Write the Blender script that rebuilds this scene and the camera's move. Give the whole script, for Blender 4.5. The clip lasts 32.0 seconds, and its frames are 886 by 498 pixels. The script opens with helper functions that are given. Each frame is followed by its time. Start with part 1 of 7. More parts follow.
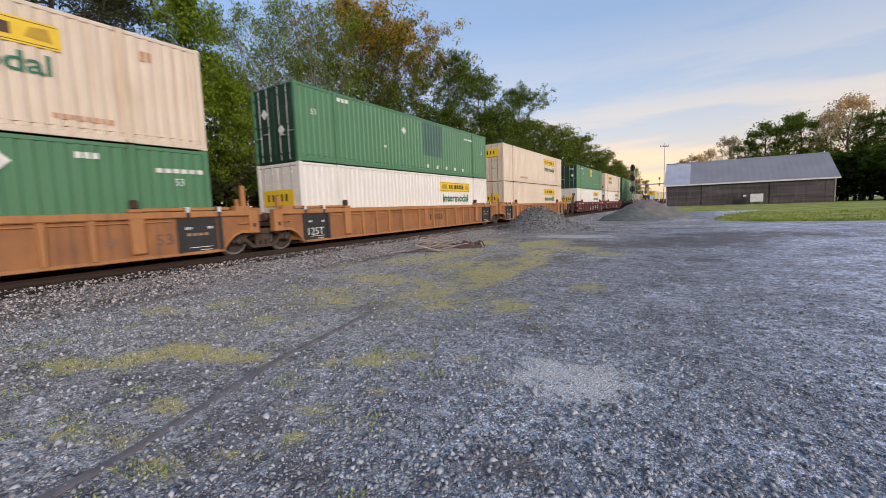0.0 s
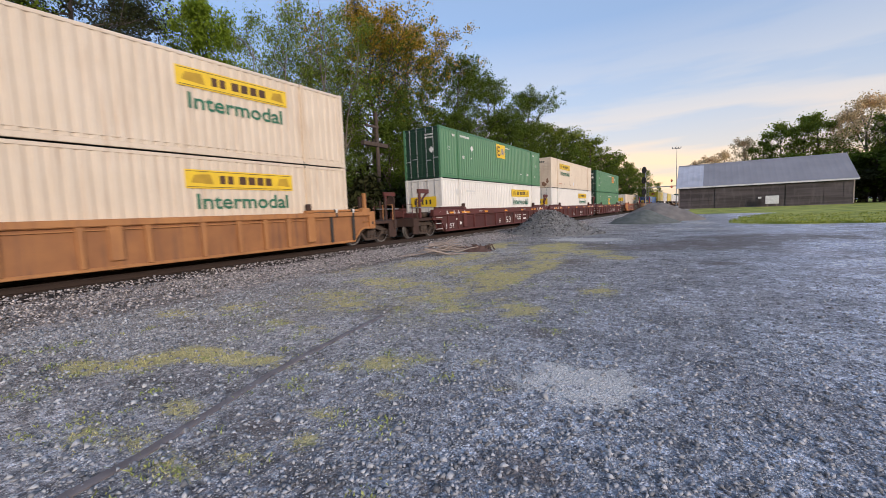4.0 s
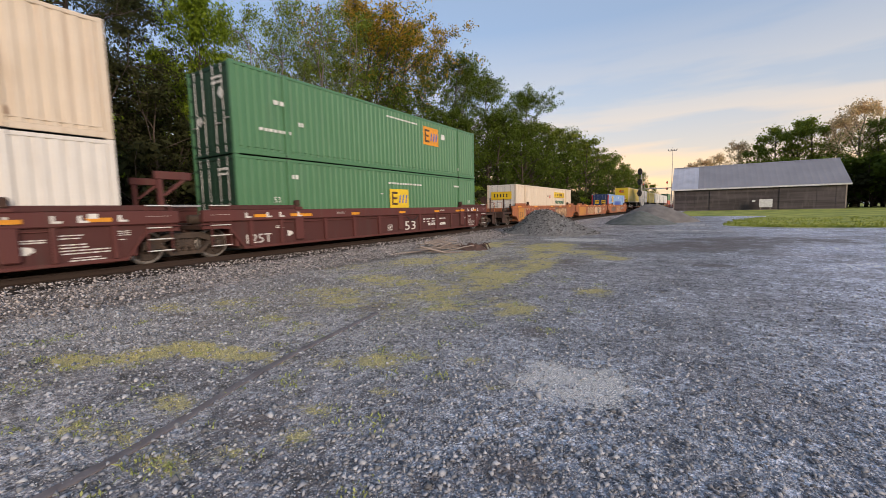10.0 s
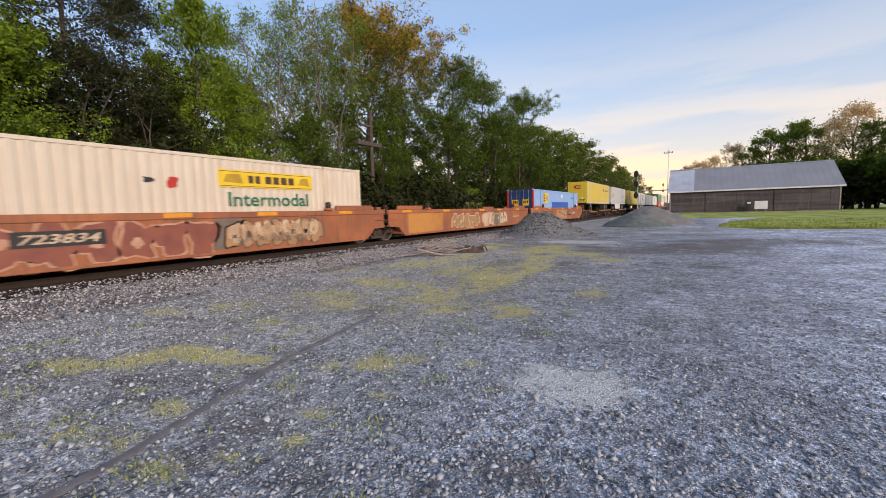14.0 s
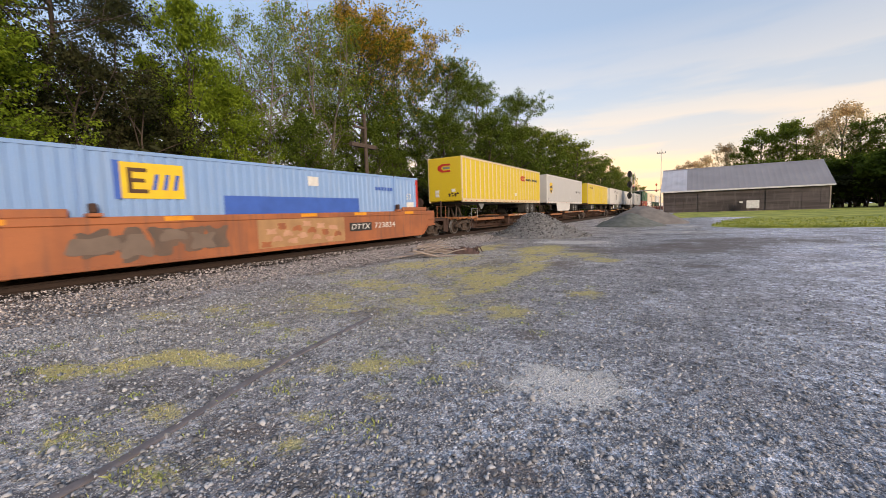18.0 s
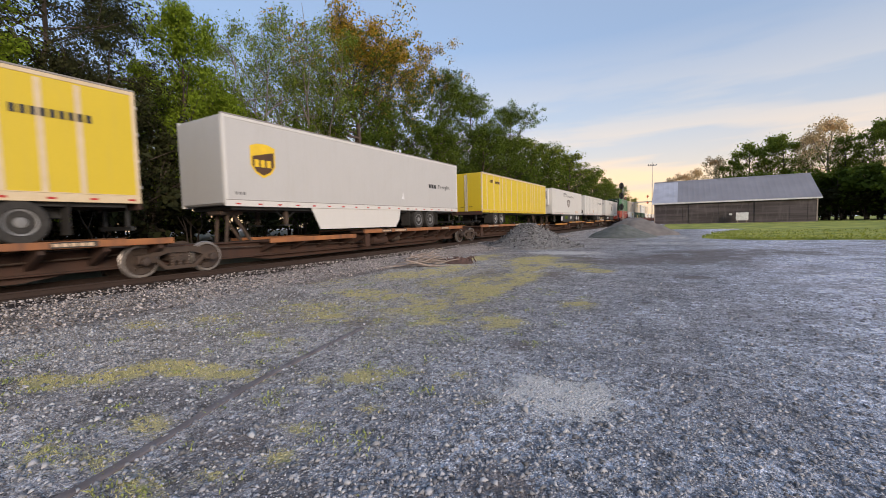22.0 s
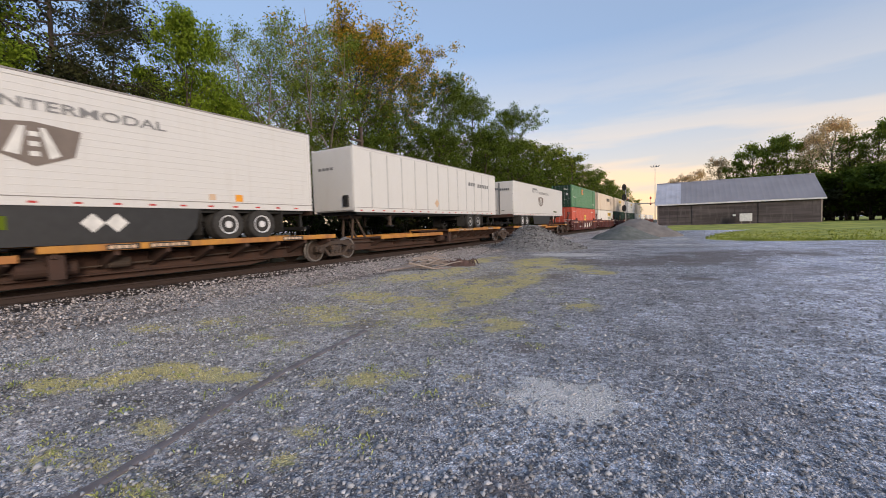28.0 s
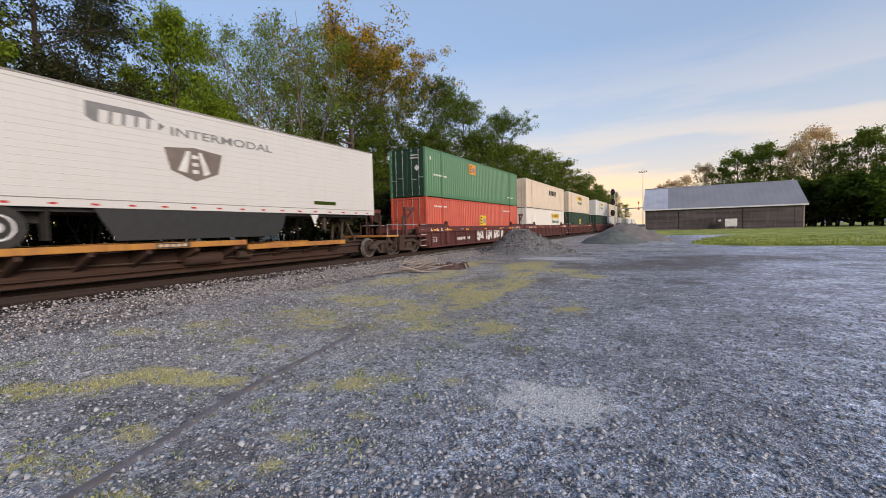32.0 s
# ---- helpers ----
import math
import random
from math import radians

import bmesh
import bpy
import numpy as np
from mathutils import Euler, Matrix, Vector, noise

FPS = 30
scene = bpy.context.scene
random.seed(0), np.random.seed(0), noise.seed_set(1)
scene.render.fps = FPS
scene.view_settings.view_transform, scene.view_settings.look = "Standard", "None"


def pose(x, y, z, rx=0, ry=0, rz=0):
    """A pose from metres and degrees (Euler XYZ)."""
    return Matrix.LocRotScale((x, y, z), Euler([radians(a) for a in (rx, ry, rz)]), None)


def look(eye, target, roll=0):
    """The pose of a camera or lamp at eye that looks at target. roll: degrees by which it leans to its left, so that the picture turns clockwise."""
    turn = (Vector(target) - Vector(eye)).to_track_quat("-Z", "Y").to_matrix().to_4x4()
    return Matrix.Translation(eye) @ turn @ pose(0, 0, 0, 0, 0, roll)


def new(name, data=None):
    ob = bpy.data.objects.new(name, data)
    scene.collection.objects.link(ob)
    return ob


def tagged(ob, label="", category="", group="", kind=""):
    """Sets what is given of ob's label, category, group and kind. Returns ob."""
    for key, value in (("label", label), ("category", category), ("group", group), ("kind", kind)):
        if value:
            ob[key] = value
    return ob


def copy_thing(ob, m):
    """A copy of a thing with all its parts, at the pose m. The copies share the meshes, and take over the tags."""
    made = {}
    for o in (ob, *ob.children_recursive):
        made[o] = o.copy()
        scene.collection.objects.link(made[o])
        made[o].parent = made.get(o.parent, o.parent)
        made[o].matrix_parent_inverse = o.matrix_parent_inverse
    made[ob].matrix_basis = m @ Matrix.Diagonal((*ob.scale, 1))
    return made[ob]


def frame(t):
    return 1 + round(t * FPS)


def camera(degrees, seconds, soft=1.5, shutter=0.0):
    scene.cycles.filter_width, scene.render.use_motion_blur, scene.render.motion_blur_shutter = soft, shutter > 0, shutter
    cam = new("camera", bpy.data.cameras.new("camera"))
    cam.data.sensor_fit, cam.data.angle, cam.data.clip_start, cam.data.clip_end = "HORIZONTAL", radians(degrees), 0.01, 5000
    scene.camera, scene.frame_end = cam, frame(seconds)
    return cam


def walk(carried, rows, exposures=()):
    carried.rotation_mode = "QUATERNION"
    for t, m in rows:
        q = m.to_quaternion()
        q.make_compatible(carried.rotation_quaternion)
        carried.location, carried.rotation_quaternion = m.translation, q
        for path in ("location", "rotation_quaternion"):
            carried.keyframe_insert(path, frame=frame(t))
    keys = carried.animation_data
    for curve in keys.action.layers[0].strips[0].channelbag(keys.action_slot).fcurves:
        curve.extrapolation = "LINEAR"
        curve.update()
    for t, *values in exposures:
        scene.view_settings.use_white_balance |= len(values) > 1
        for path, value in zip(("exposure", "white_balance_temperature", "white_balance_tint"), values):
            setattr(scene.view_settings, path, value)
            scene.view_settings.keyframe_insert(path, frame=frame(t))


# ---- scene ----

# The camera stands on the gravel lot and turns a little by hand.
# World: y runs along the track away from the camera, x to the right, z = 0 on the lot.
EYE = (0.0, 0.0, 1.61)
cam = camera(95.1, 32.0, soft=0.5, shutter=0.35)
TURNS = [  # seconds, heading, pitch, lean in degrees
    (0, -31.74, -5.78, -1.99), (0.5, -31.96, -5.70, -2.19), (1, -32.01, -5.68, -2.25), (1.5, -32.13, -5.87, -2.29),
    (2, -32.33, -6.03, -2.20), (2.5, -32.61, -5.86, -2.18), (3, -32.90, -5.52, -2.13), (3.5, -33.11, -5.19, -2.28),
    (5.5, -33.07, -5.37, -2.09), (6, -32.94, -4.93, -1.99), (6.5, -32.77, -4.40, -1.84), (7, -32.55, -3.88, -1.78),
    (7.5, -32.31, -3.59, -1.68), (8, -32.13, -3.57, -1.57), (8.5, -32.18, -3.94, -1.44), (9, -32.34, -4.59, -1.43),
    (9.5, -32.52, -5.16, -1.44), (10, -32.49, -5.51, -1.32), (10.5, -32.36, -5.62, -1.26), (11, -32.32, -5.61, -1.28),
    (11.5, -32.40, -5.62, -1.36), (12, -32.50, -5.64, -1.52), (12.5, -32.48, -5.46, -1.61), (13, -32.37, -5.26, -1.56),
    (13.5, -32.19, -5.26, -1.37), (14, -32.10, -5.15, -1.48), (14.5, -32.02, -4.96, -1.60), (16.5, -31.59, -4.97, -1.80),
    (17, -31.46, -5.02, -1.84), (17.5, -31.40, -5.01, -1.86), (18, -31.41, -4.99, -1.86), (18.5, -31.37, -5.19, -1.67),
    (19, -31.23, -5.25, -1.50), (19.5, -30.92, -4.97, -1.54), (20, -30.53, -4.52, -1.65), (20.5, -30.39, -4.08, -1.67),
    (21, -30.48, -3.77, -1.58), (21.5, -30.55, -3.65, -1.47), (22, -30.44, -3.63, -1.45), (22.5, -30.38, -3.74, -1.39),
    (23, -30.58, -3.76, -1.29), (23.5, -30.85, -3.48, -1.20), (24, -31.00, -3.10, -1.20), (24.5, -30.94, -2.91, -1.17),
    (25, -30.81, -2.83, -1.26), (25.5, -30.78, -2.64, -1.45), (27.5, -30.88, -3.29, -1.66), (28, -30.80, -3.28, -1.73),
    (28.5, -30.73, -3.11, -1.73), (29, -30.69, -3.04, -1.64), (29.5, -30.62, -2.99, -1.54), (30, -30.53, -2.86, -1.50),
    (30.5, -30.36, -2.63, -1.40), (31, -30.04, -2.45, -1.40), (31.5, -29.65, -2.54, -1.41), (32, -29.42, -2.85, -1.38),
]


def aim(heading, pitch, lean):
    a, b = radians(heading), radians(pitch)
    way = Vector((math.sin(a) * math.cos(b), math.cos(a) * math.cos(b), math.sin(b)))
    return look(EYE, Vector(EYE) + way, lean)


walk(cam, [(t, aim(a, b, c)) for t, a, b, c in TURNS], exposures=[(0, 1.48, 5930, 10), (3, 1.53, 5850, 10), (7, 1.48, 5930, 10), (9, 1.35, 6020, 10), (11, 1.65, 6700, 10), (13, 1.70, 6620, 10), (14, 1.64, 6050, 10), (15.5, 1.66, 6350, 10), (17, 1.72, 6720, 10), (20, 1.68, 6650, 10), (22.5, 1.52, 6160, 10), (25, 1.53, 6250, 10), (29, 1.51, 6100, 10), (32, 1.51, 6080, 10)])

# ---- world, sun ----
SUN_AZ, SUN_EL = 118.0, 7.0  # degrees clockwise from +y, above the horizon
world = bpy.data.worlds.new("world")
scene.world = world
world.use_nodes = True
wn, wl = world.node_tree.nodes, world.node_tree.links
wn.clear()
sky = wn.new("ShaderNodeTexSky")
sky.sky_type, sky.sun_disc = "NISHITA", False
sky.sun_elevation, sky.sun_rotation = radians(SUN_EL), radians(SUN_AZ)
sky.air_density, sky.dust_density, sky.ozone_density = 1.0, 0.8, 3.0
geo = wn.new("ShaderNodeTexCoord")
flat = wn.new("ShaderNodeMapping")
flat.inputs["Scale"].default_value = (1.2, 1.2, 9.0)
wl.new(geo.outputs["Generated"], flat.inputs["Vector"])
puff = wn.new("ShaderNodeTexNoise")
puff.inputs["Scale"].default_value, puff.inputs["Detail"].default_value = 1.6, 5.0
wl.new(flat.outputs["Vector"], puff.inputs["Vector"])
ramp = wn.new("ShaderNodeValToRGB")
ramp.color_ramp.elements[0].position, ramp.color_ramp.elements[1].position = 0.47, 0.58
wl.new(puff.outputs["Fac"], ramp.inputs["Fac"])
sep = wn.new("ShaderNodeSeparateXYZ")
wl.new(geo.outputs["Generated"], sep.inputs["Vector"])
low = wn.new("ShaderNodeMapRange")
low.inputs["From Min"].default_value, low.inputs["From Max"].default_value = 0.38, 0.06
wl.new(sep.outputs["Z"], low.inputs["Value"])
amount = wn.new("ShaderNodeMath")
amount.operation = "MULTIPLY"
veil = wn.new("ShaderNodeMapRange")
veil.inputs["To Min"].default_value, veil.inputs["To Max"].default_value = 0.60, 1.1
wl.new(ramp.outputs["Color"], veil.inputs["Value"])
wl.new(veil.outputs["Result"], amount.inputs[0])
wl.new(low.outputs["Result"], amount.inputs[1])
cloud = wn.new("ShaderNodeMix")
cloud.data_type = "RGBA"
glowing = wn.new("ShaderNodeMix")  # lilac-grey high cloud, peach towards the horizon
glowing.data_type = "RGBA"
glowing.inputs["A"].default_value, glowing.inputs["B"].default_value = (2.2, 1.90, 1.60, 1), (3.3, 2.15, 1.15, 1)
near_rim = wn.new("ShaderNodeMapRange")
near_rim.inputs["From Min"].default_value, near_rim.inputs["From Max"].default_value = 0.22, 0.03
wl.new(sep.outputs["Z"], near_rim.inputs["Value"])
wl.new(near_rim.outputs["Result"], glowing.inputs["Factor"])
wl.new(glowing.outputs["Result"], cloud.inputs["B"])
wl.new(amount.outputs["Value"], cloud.inputs["Factor"])
haze = wn.new("ShaderNodeMix")  # thin high haze over the whole sky
haze.data_type = "RGBA"
haze.inputs["Factor"].default_value = 0.68
haze.inputs["B"].default_value = (1.0, 1.10, 1.33, 1)
wl.new(sky.outputs["Color"], haze.inputs["A"])
wl.new(haze.outputs["Result"], cloud.inputs["A"])
bg = wn.new("ShaderNodeBackground")
bg.inputs["Strength"].default_value = 0.15
wl.new(cloud.outputs["Result"], bg.inputs["Color"])
wout = wn.new("ShaderNodeOutputWorld")
wl.new(bg.outputs["Background"], wout.inputs["Surface"])

sun = new("sun", bpy.data.lights.new("sun", "SUN"))
sun.data.energy, sun.data.angle, sun.data.color = 1.1, radians(16), (1.0, 0.80, 0.62)
sa, se = radians(SUN_AZ), radians(SUN_EL + 8)
sun.matrix_world = look((math.sin(sa) * 60, math.cos(sa) * 60, math.tan(se) * 60), (0, 0, 0))


# ---- materials ----
def material(name, base, rough=0.6, metal=0.0, second=None, spread=0.35, grain=4.0, fine=60.0, bump=0.15, stretch=(1, 1, 1),
             streak=None, streak_amount=0.0, island=0.0, spec=0.5, translucent=0.0, fine_bump=0.3):
    """Two-scale noise colour, relief, and streaks that run down; all in the thing's own space."""
    m = bpy.data.materials.new(name)
    m.use_nodes = True
    n, l = m.node_tree.nodes, m.node_tree.links
    b = n["Principled BSDF"]
    b.inputs["Roughness"].default_value, b.inputs["Metallic"].default_value = rough, metal
    b.inputs["Specular IOR Level"].default_value = spec
    tc = n.new("ShaderNodeTexCoord")
    mp = n.new("ShaderNodeMapping")
    mp.inputs["Scale"].default_value = stretch
    l.new(tc.outputs["Object"], mp.inputs["Vector"])
    second = second or tuple(c * 0.72 for c in base)

    def noise_node(scale, detail=4.0):
        t = n.new("ShaderNodeTexNoise")
        t.inputs["Scale"].default_value, t.inputs["Detail"].default_value = scale, detail
        l.new(mp.outputs["Vector"], t.inputs["Vector"])
        return t

    def mix(factor, a, c):
        x = n.new("ShaderNodeMix")
        x.data_type = "RGBA"
        if isinstance(factor, (int, float)):
            x.inputs["Factor"].default_value = factor
        else:
            l.new(factor, x.inputs["Factor"])
        for socket, v in (("A", a), ("B", c)):
            if isinstance(v, tuple):
                x.inputs[socket].default_value = (*v, 1)
            else:
                l.new(v, x.inputs[socket])
        return x.outputs["Result"]

    def window(value, lo, hi, top=1.0):
        r = n.new("ShaderNodeMapRange")
        r.inputs["From Min"].default_value, r.inputs["From Max"].default_value = lo, hi
        r.inputs["To Max"].default_value = top
        l.new(value, r.inputs["Value"])
        return r.outputs["Result"]

    coarse, small = noise_node(grain), noise_node(fine, 3.0)
    color = mix(window(coarse.outputs["Fac"], 0.5 - spread / 2, 0.5 + spread / 2), base, second)
    color = mix(window(small.outputs["Fac"], 0.35, 0.7, 0.5), color, tuple(c * 0.7 for c in base))
    if streak:
        mp2 = n.new("ShaderNodeMapping")
        mp2.inputs["Scale"].default_value = (1.0, 3.2, 0.22)
        l.new(tc.outputs["Object"], mp2.inputs["Vector"])
        t = n.new("ShaderNodeTexNoise")
        t.inputs["Scale"].default_value, t.inputs["Detail"].default_value = 2.2, 5.0
        l.new(mp2.outputs["Vector"], t.inputs["Vector"])
        color = mix(window(t.outputs["Fac"], 0.52, 0.78, streak_amount), color, streak)
    if island:
        g = n.new("ShaderNodeNewGeometry")
        val = n.new("ShaderNodeMapRange")
        val.inputs["To Min"].default_value, val.inputs["To Max"].default_value = 1 - island, 1 + island
        l.new(g.outputs["Random Per Island"], val.inputs["Value"])
        hsv = n.new("ShaderNodeHueSaturation")
        l.new(val.outputs["Result"], hsv.inputs["Value"])
        l.new(color, hsv.inputs["Color"])
        color = hsv.outputs["Color"]
    l.new(color, b.inputs["Base Color"])
    if bump:
        hgt = n.new("ShaderNodeMath")
        hgt.operation = "MULTIPLY_ADD"
        hgt.inputs[1].default_value = fine_bump
        l.new(small.outputs["Fac"], hgt.inputs[0])
        l.new(coarse.outputs["Fac"], hgt.inputs[2])
        bp = n.new("ShaderNodeBump")
        bp.inputs["Strength"].default_value, bp.inputs["Distance"].default_value = bump, 0.02
        l.new(hgt.outputs["Value"], bp.inputs["Height"])
        l.new(bp.outputs["Normal"], b.inputs["Normal"])
    if translucent:
        tr = n.new("ShaderNodeBsdfTranslucent")
        l.new(color, tr.inputs["Color"])
        ms = n.new("ShaderNodeMixShader")
        ms.inputs["Fac"].default_value = translucent
        l.new(b.outputs["BSDF"], ms.inputs[1])
        l.new(tr.outputs["BSDF"], ms.inputs[2])
        l.new(ms.outputs["Shader"], n["Material Output"].inputs["Surface"])
    return m


def glow(name, color, strength):
    m = bpy.data.materials.new(name)
    m.use_nodes = True
    b = m.node_tree.nodes["Principled BSDF"]
    b.inputs["Base Color"].default_value = (*color, 1)
    b.inputs["Emission Color"].default_value = (*color, 1)
    b.inputs["Emission Strength"].default_value = strength
    return m


M = {}
M["cream"] = material("cream_paint", (0.68, 0.58, 0.46), 0.55, grain=1.2, spread=0.6, second=(0.60, 0.50, 0.38), streak=(0.35, 0.22, 0.13), streak_amount=0.45, bump=0.06)
M["white"] = material("white_paint", (0.74, 0.71, 0.66), 0.5, grain=1.2, spread=0.6, second=(0.65, 0.62, 0.57), streak=(0.45, 0.38, 0.30), streak_amount=0.35, bump=0.05)
M["clean_white"] = material("clean_white_paint", (0.63, 0.62, 0.597), 0.4, grain=0.9, spread=0.7, second=(0.62, 0.61, 0.585), streak=(0.48, 0.45, 0.40), streak_amount=0.3, bump=0.03)
M["dull_white"] = material("dull_white_paint", (0.51, 0.505, 0.50), 0.42, grain=0.9, spread=0.7, second=(0.475, 0.47, 0.46), streak=(0.40, 0.38, 0.35), streak_amount=0.35, bump=0.03)
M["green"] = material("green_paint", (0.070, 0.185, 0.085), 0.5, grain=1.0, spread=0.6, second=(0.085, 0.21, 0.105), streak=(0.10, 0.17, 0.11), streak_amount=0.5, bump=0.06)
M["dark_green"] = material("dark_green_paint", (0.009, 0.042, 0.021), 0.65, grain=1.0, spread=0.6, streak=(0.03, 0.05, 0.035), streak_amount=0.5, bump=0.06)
M["red"] = material("red_paint", (0.55, 0.09, 0.05), 0.5, grain=1.0, spread=0.6, streak=(0.4, 0.16, 0.11), streak_amount=0.5, bump=0.06)
M["blue"] = material("pale_blue_paint", (0.20, 0.34, 0.60), 0.5, grain=1.0, spread=0.6, second=(0.24, 0.37, 0.60), streak=(0.28, 0.35, 0.46), streak_amount=0.5, bump=0.05)
M["deep_blue"] = material("deep_blue_paint", (0.05, 0.13, 0.50), 0.5, grain=1.5, bump=0.03)
M["navy"] = material("navy_paint", (0.022, 0.05, 0.15), 0.5, grain=1.5, bump=0.03)
M["yellow"] = material("yellow_paint", (0.60, 0.45, 0.022), 0.5, grain=1.2, spread=0.6, second=(0.64, 0.475, 0.024), streak=(0.50, 0.385, 0.06), streak_amount=0.4, bump=0.04)
M["roof_edge"] = material("dull_grey_roof_edge", (0.30, 0.28, 0.26), 0.6, grain=3.0, bump=0.0)
# Greyer than the white box: joint shading put into the posts' colour
M["post_grey"] = material("shaded_grey_post", (0.50, 0.495, 0.48), 0.5, grain=3.0, bump=0.0)
M["post_pale"] = material("pale_post_paint", (0.66, 0.54, 0.36), 0.5, grain=3.0, second=(0.58, 0.46, 0.28), bump=0.0)
M["decal_yellow"] = material("decal_yellow", (0.80, 0.545, 0.02), 0.5, grain=3.0, second=(0.70, 0.47, 0.03), bump=0.0)
M["decal_ochre"] = material("decal_ochre", (0.50, 0.31, 0.02), 0.5, grain=3.0, bump=0.0)
M["decal_faded"] = material("faded_grey_brown_decal", (0.185, 0.150, 0.125), 0.55, grain=2.0, second=(0.13, 0.105, 0.09), bump=0.0)
M["decal_dark"] = material("decal_dark", (0.03, 0.03, 0.03), 0.5, bump=0.0)
M["decal_green"] = material("decal_green", (0.03, 0.16, 0.09), 0.5, bump=0.0)
M["decal_white"] = material("decal_white", (0.75, 0.74, 0.70), 0.5, bump=0.0)
M["decal_orange"] = material("decal_orange", (0.80, 0.33, 0.02), 0.4, bump=0.0)
M["decal_red"] = material("decal_red", (0.5, 0.03, 0.02), 0.5, bump=0.0)
M["decal_brown"] = material("decal_brown", (0.09, 0.045, 0.02), 0.5, bump=0.0)
M["decal_grey"] = material("decal_grey", (0.22, 0.22, 0.22), 0.5, bump=0.0)
M["cream_post"] = material("tan_post_paint", (0.66, 0.54, 0.40), 0.6, grain=1.5, spread=0.5, second=(0.59, 0.47, 0.34), streak=(0.34, 0.21, 0.12), streak_amount=0.5, bump=0.06)
M["orange_car"] = material("orange_car_paint", (0.42, 0.195, 0.066), 0.7, grain=1.6, spread=0.4, second=(0.33, 0.145, 0.05), streak=(0.18, 0.085, 0.045), streak_amount=0.7, bump=0.12)
M["bright_orange_car"] = material("bright_orange_car_paint", (0.40, 0.135, 0.05), 0.7, grain=0.8, spread=0.28, second=(0.24, 0.085, 0.04), streak=(0.15, 0.075, 0.05), streak_amount=0.85, bump=0.1)
# Darker copies of the car paints: recess shade in the colour, plus dirt streaks
M["orange_shaded_stained"] = material("shaded_stained_orange_plate", (0.34, 0.15, 0.052), 0.75, grain=1.4, spread=0.4, second=(0.22, 0.095, 0.04), streak=(0.12, 0.06, 0.04), streak_amount=0.8, bump=0.15)
M["maroon_shaded_stained"] = material("shaded_stained_maroon_plate", (0.078, 0.021, 0.018), 0.8, grain=1.4, spread=0.5, second=(0.062, 0.019, 0.017), streak=(0.06, 0.035, 0.03), streak_amount=0.7, bump=0.12)
M["maroon_car"] = material("maroon_car_paint", (0.110, 0.029, 0.025), 0.75, grain=1.6, spread=0.5, second=(0.088, 0.025, 0.022), streak=(0.09, 0.05, 0.04), streak_amount=0.6, bump=0.1)
M["spine"] = material("brown_weathered_steel", (0.066, 0.031, 0.020), 0.85, grain=2.0, spread=0.5, second=(0.036, 0.021, 0.016), streak=(0.04, 0.03, 0.025), streak_amount=0.7, bump=0.2)
M["sill_yellow"] = material("worn_yellow_orange_paint", (0.50, 0.235, 0.035), 0.7, grain=1.2, spread=0.25, second=(0.34, 0.14, 0.045), streak=(0.15, 0.07, 0.04), streak_amount=0.7, bump=0.15)
M["sill_rust"] = material("rusty_orange_sill_paint", (0.36, 0.145, 0.05), 0.75, grain=1.2, spread=0.25, second=(0.20, 0.085, 0.04), streak=(0.12, 0.06, 0.04), streak_amount=0.8, bump=0.15)
M["truck_steel"] = material("dirty_cast_steel", (0.046, 0.034, 0.027), 0.85, grain=5.0, second=(0.085, 0.056, 0.04), bump=0.3)
M["tread_steel"] = material("polished_tread_steel", (0.36, 0.33, 0.31), 0.38, 0.7, grain=6.0, bump=0.05)
M["wheel_steel"] = material("wheel_steel", (0.075, 0.055, 0.045), 0.65, 0.3, grain=4.0, bump=0.2)
M["bright_steel"] = material("bright_worn_steel", (0.45, 0.42, 0.40), 0.35, 0.9, grain=6.0, bump=0.05)
M["rail_steel"] = material("rusty_rail_steel", (0.040, 0.024, 0.018), 0.85, 0.1, grain=5.0, second=(0.04, 0.026, 0.021), bump=0.2)
M["black"] = material("black_steel", (0.022, 0.022, 0.022), 0.6, bump=0.05)
M["rubber"] = material("tyre_rubber", (0.022, 0.021, 0.020), 0.85, grain=8.0, second=(0.045, 0.042, 0.038), bump=0.2)
M["aluminium"] = material("dull_aluminium", (0.55, 0.54, 0.52), 0.45, 0.7, grain=3.0, bump=0.05)
M["tie"] = material("creosoted_tie_wood", (0.060, 0.042, 0.032), 0.9, grain=6.0, second=(0.10, 0.075, 0.058), bump=0.5)
M["bark"] = material("bark", (0.085, 0.062, 0.046), 0.9, grain=6.0, second=(0.05, 0.038, 0.03), stretch=(1, 1, 0.3), bump=0.6)
M["pale_bark"] = material("pale_bark", (0.20, 0.165, 0.13), 0.9, grain=6.0, second=(0.11, 0.09, 0.07), stretch=(1, 1, 0.3), bump=0.5)
M["dead_wood"] = material("grey_dead_wood", (0.40, 0.345, 0.31), 0.85, grain=9.0, second=(0.17, 0.125, 0.10), stretch=(4, 0.5, 4), bump=0.4)
M["board"] = material("weathered_dark_boards", (0.098, 0.083, 0.088), 0.9, grain=1.1, spread=0.25, second=(0.046, 0.038, 0.040), stretch=(0.14, 1, 2.2), fine=9.0, bump=0.4, streak=(0.15, 0.135, 0.135), streak_amount=0.5)
M["roof_metal"] = material("aged_roof_metal", (0.34, 0.325, 0.345), 0.55, 0.3, grain=0.35, spread=0.4, second=(0.27, 0.26, 0.275), stretch=(1, 1, 0.5), bump=0.08)
M["roof_new"] = material("newer_roof_metal", (0.60, 0.60, 0.66), 0.5, 0.3, grain=0.5, bump=0.05)
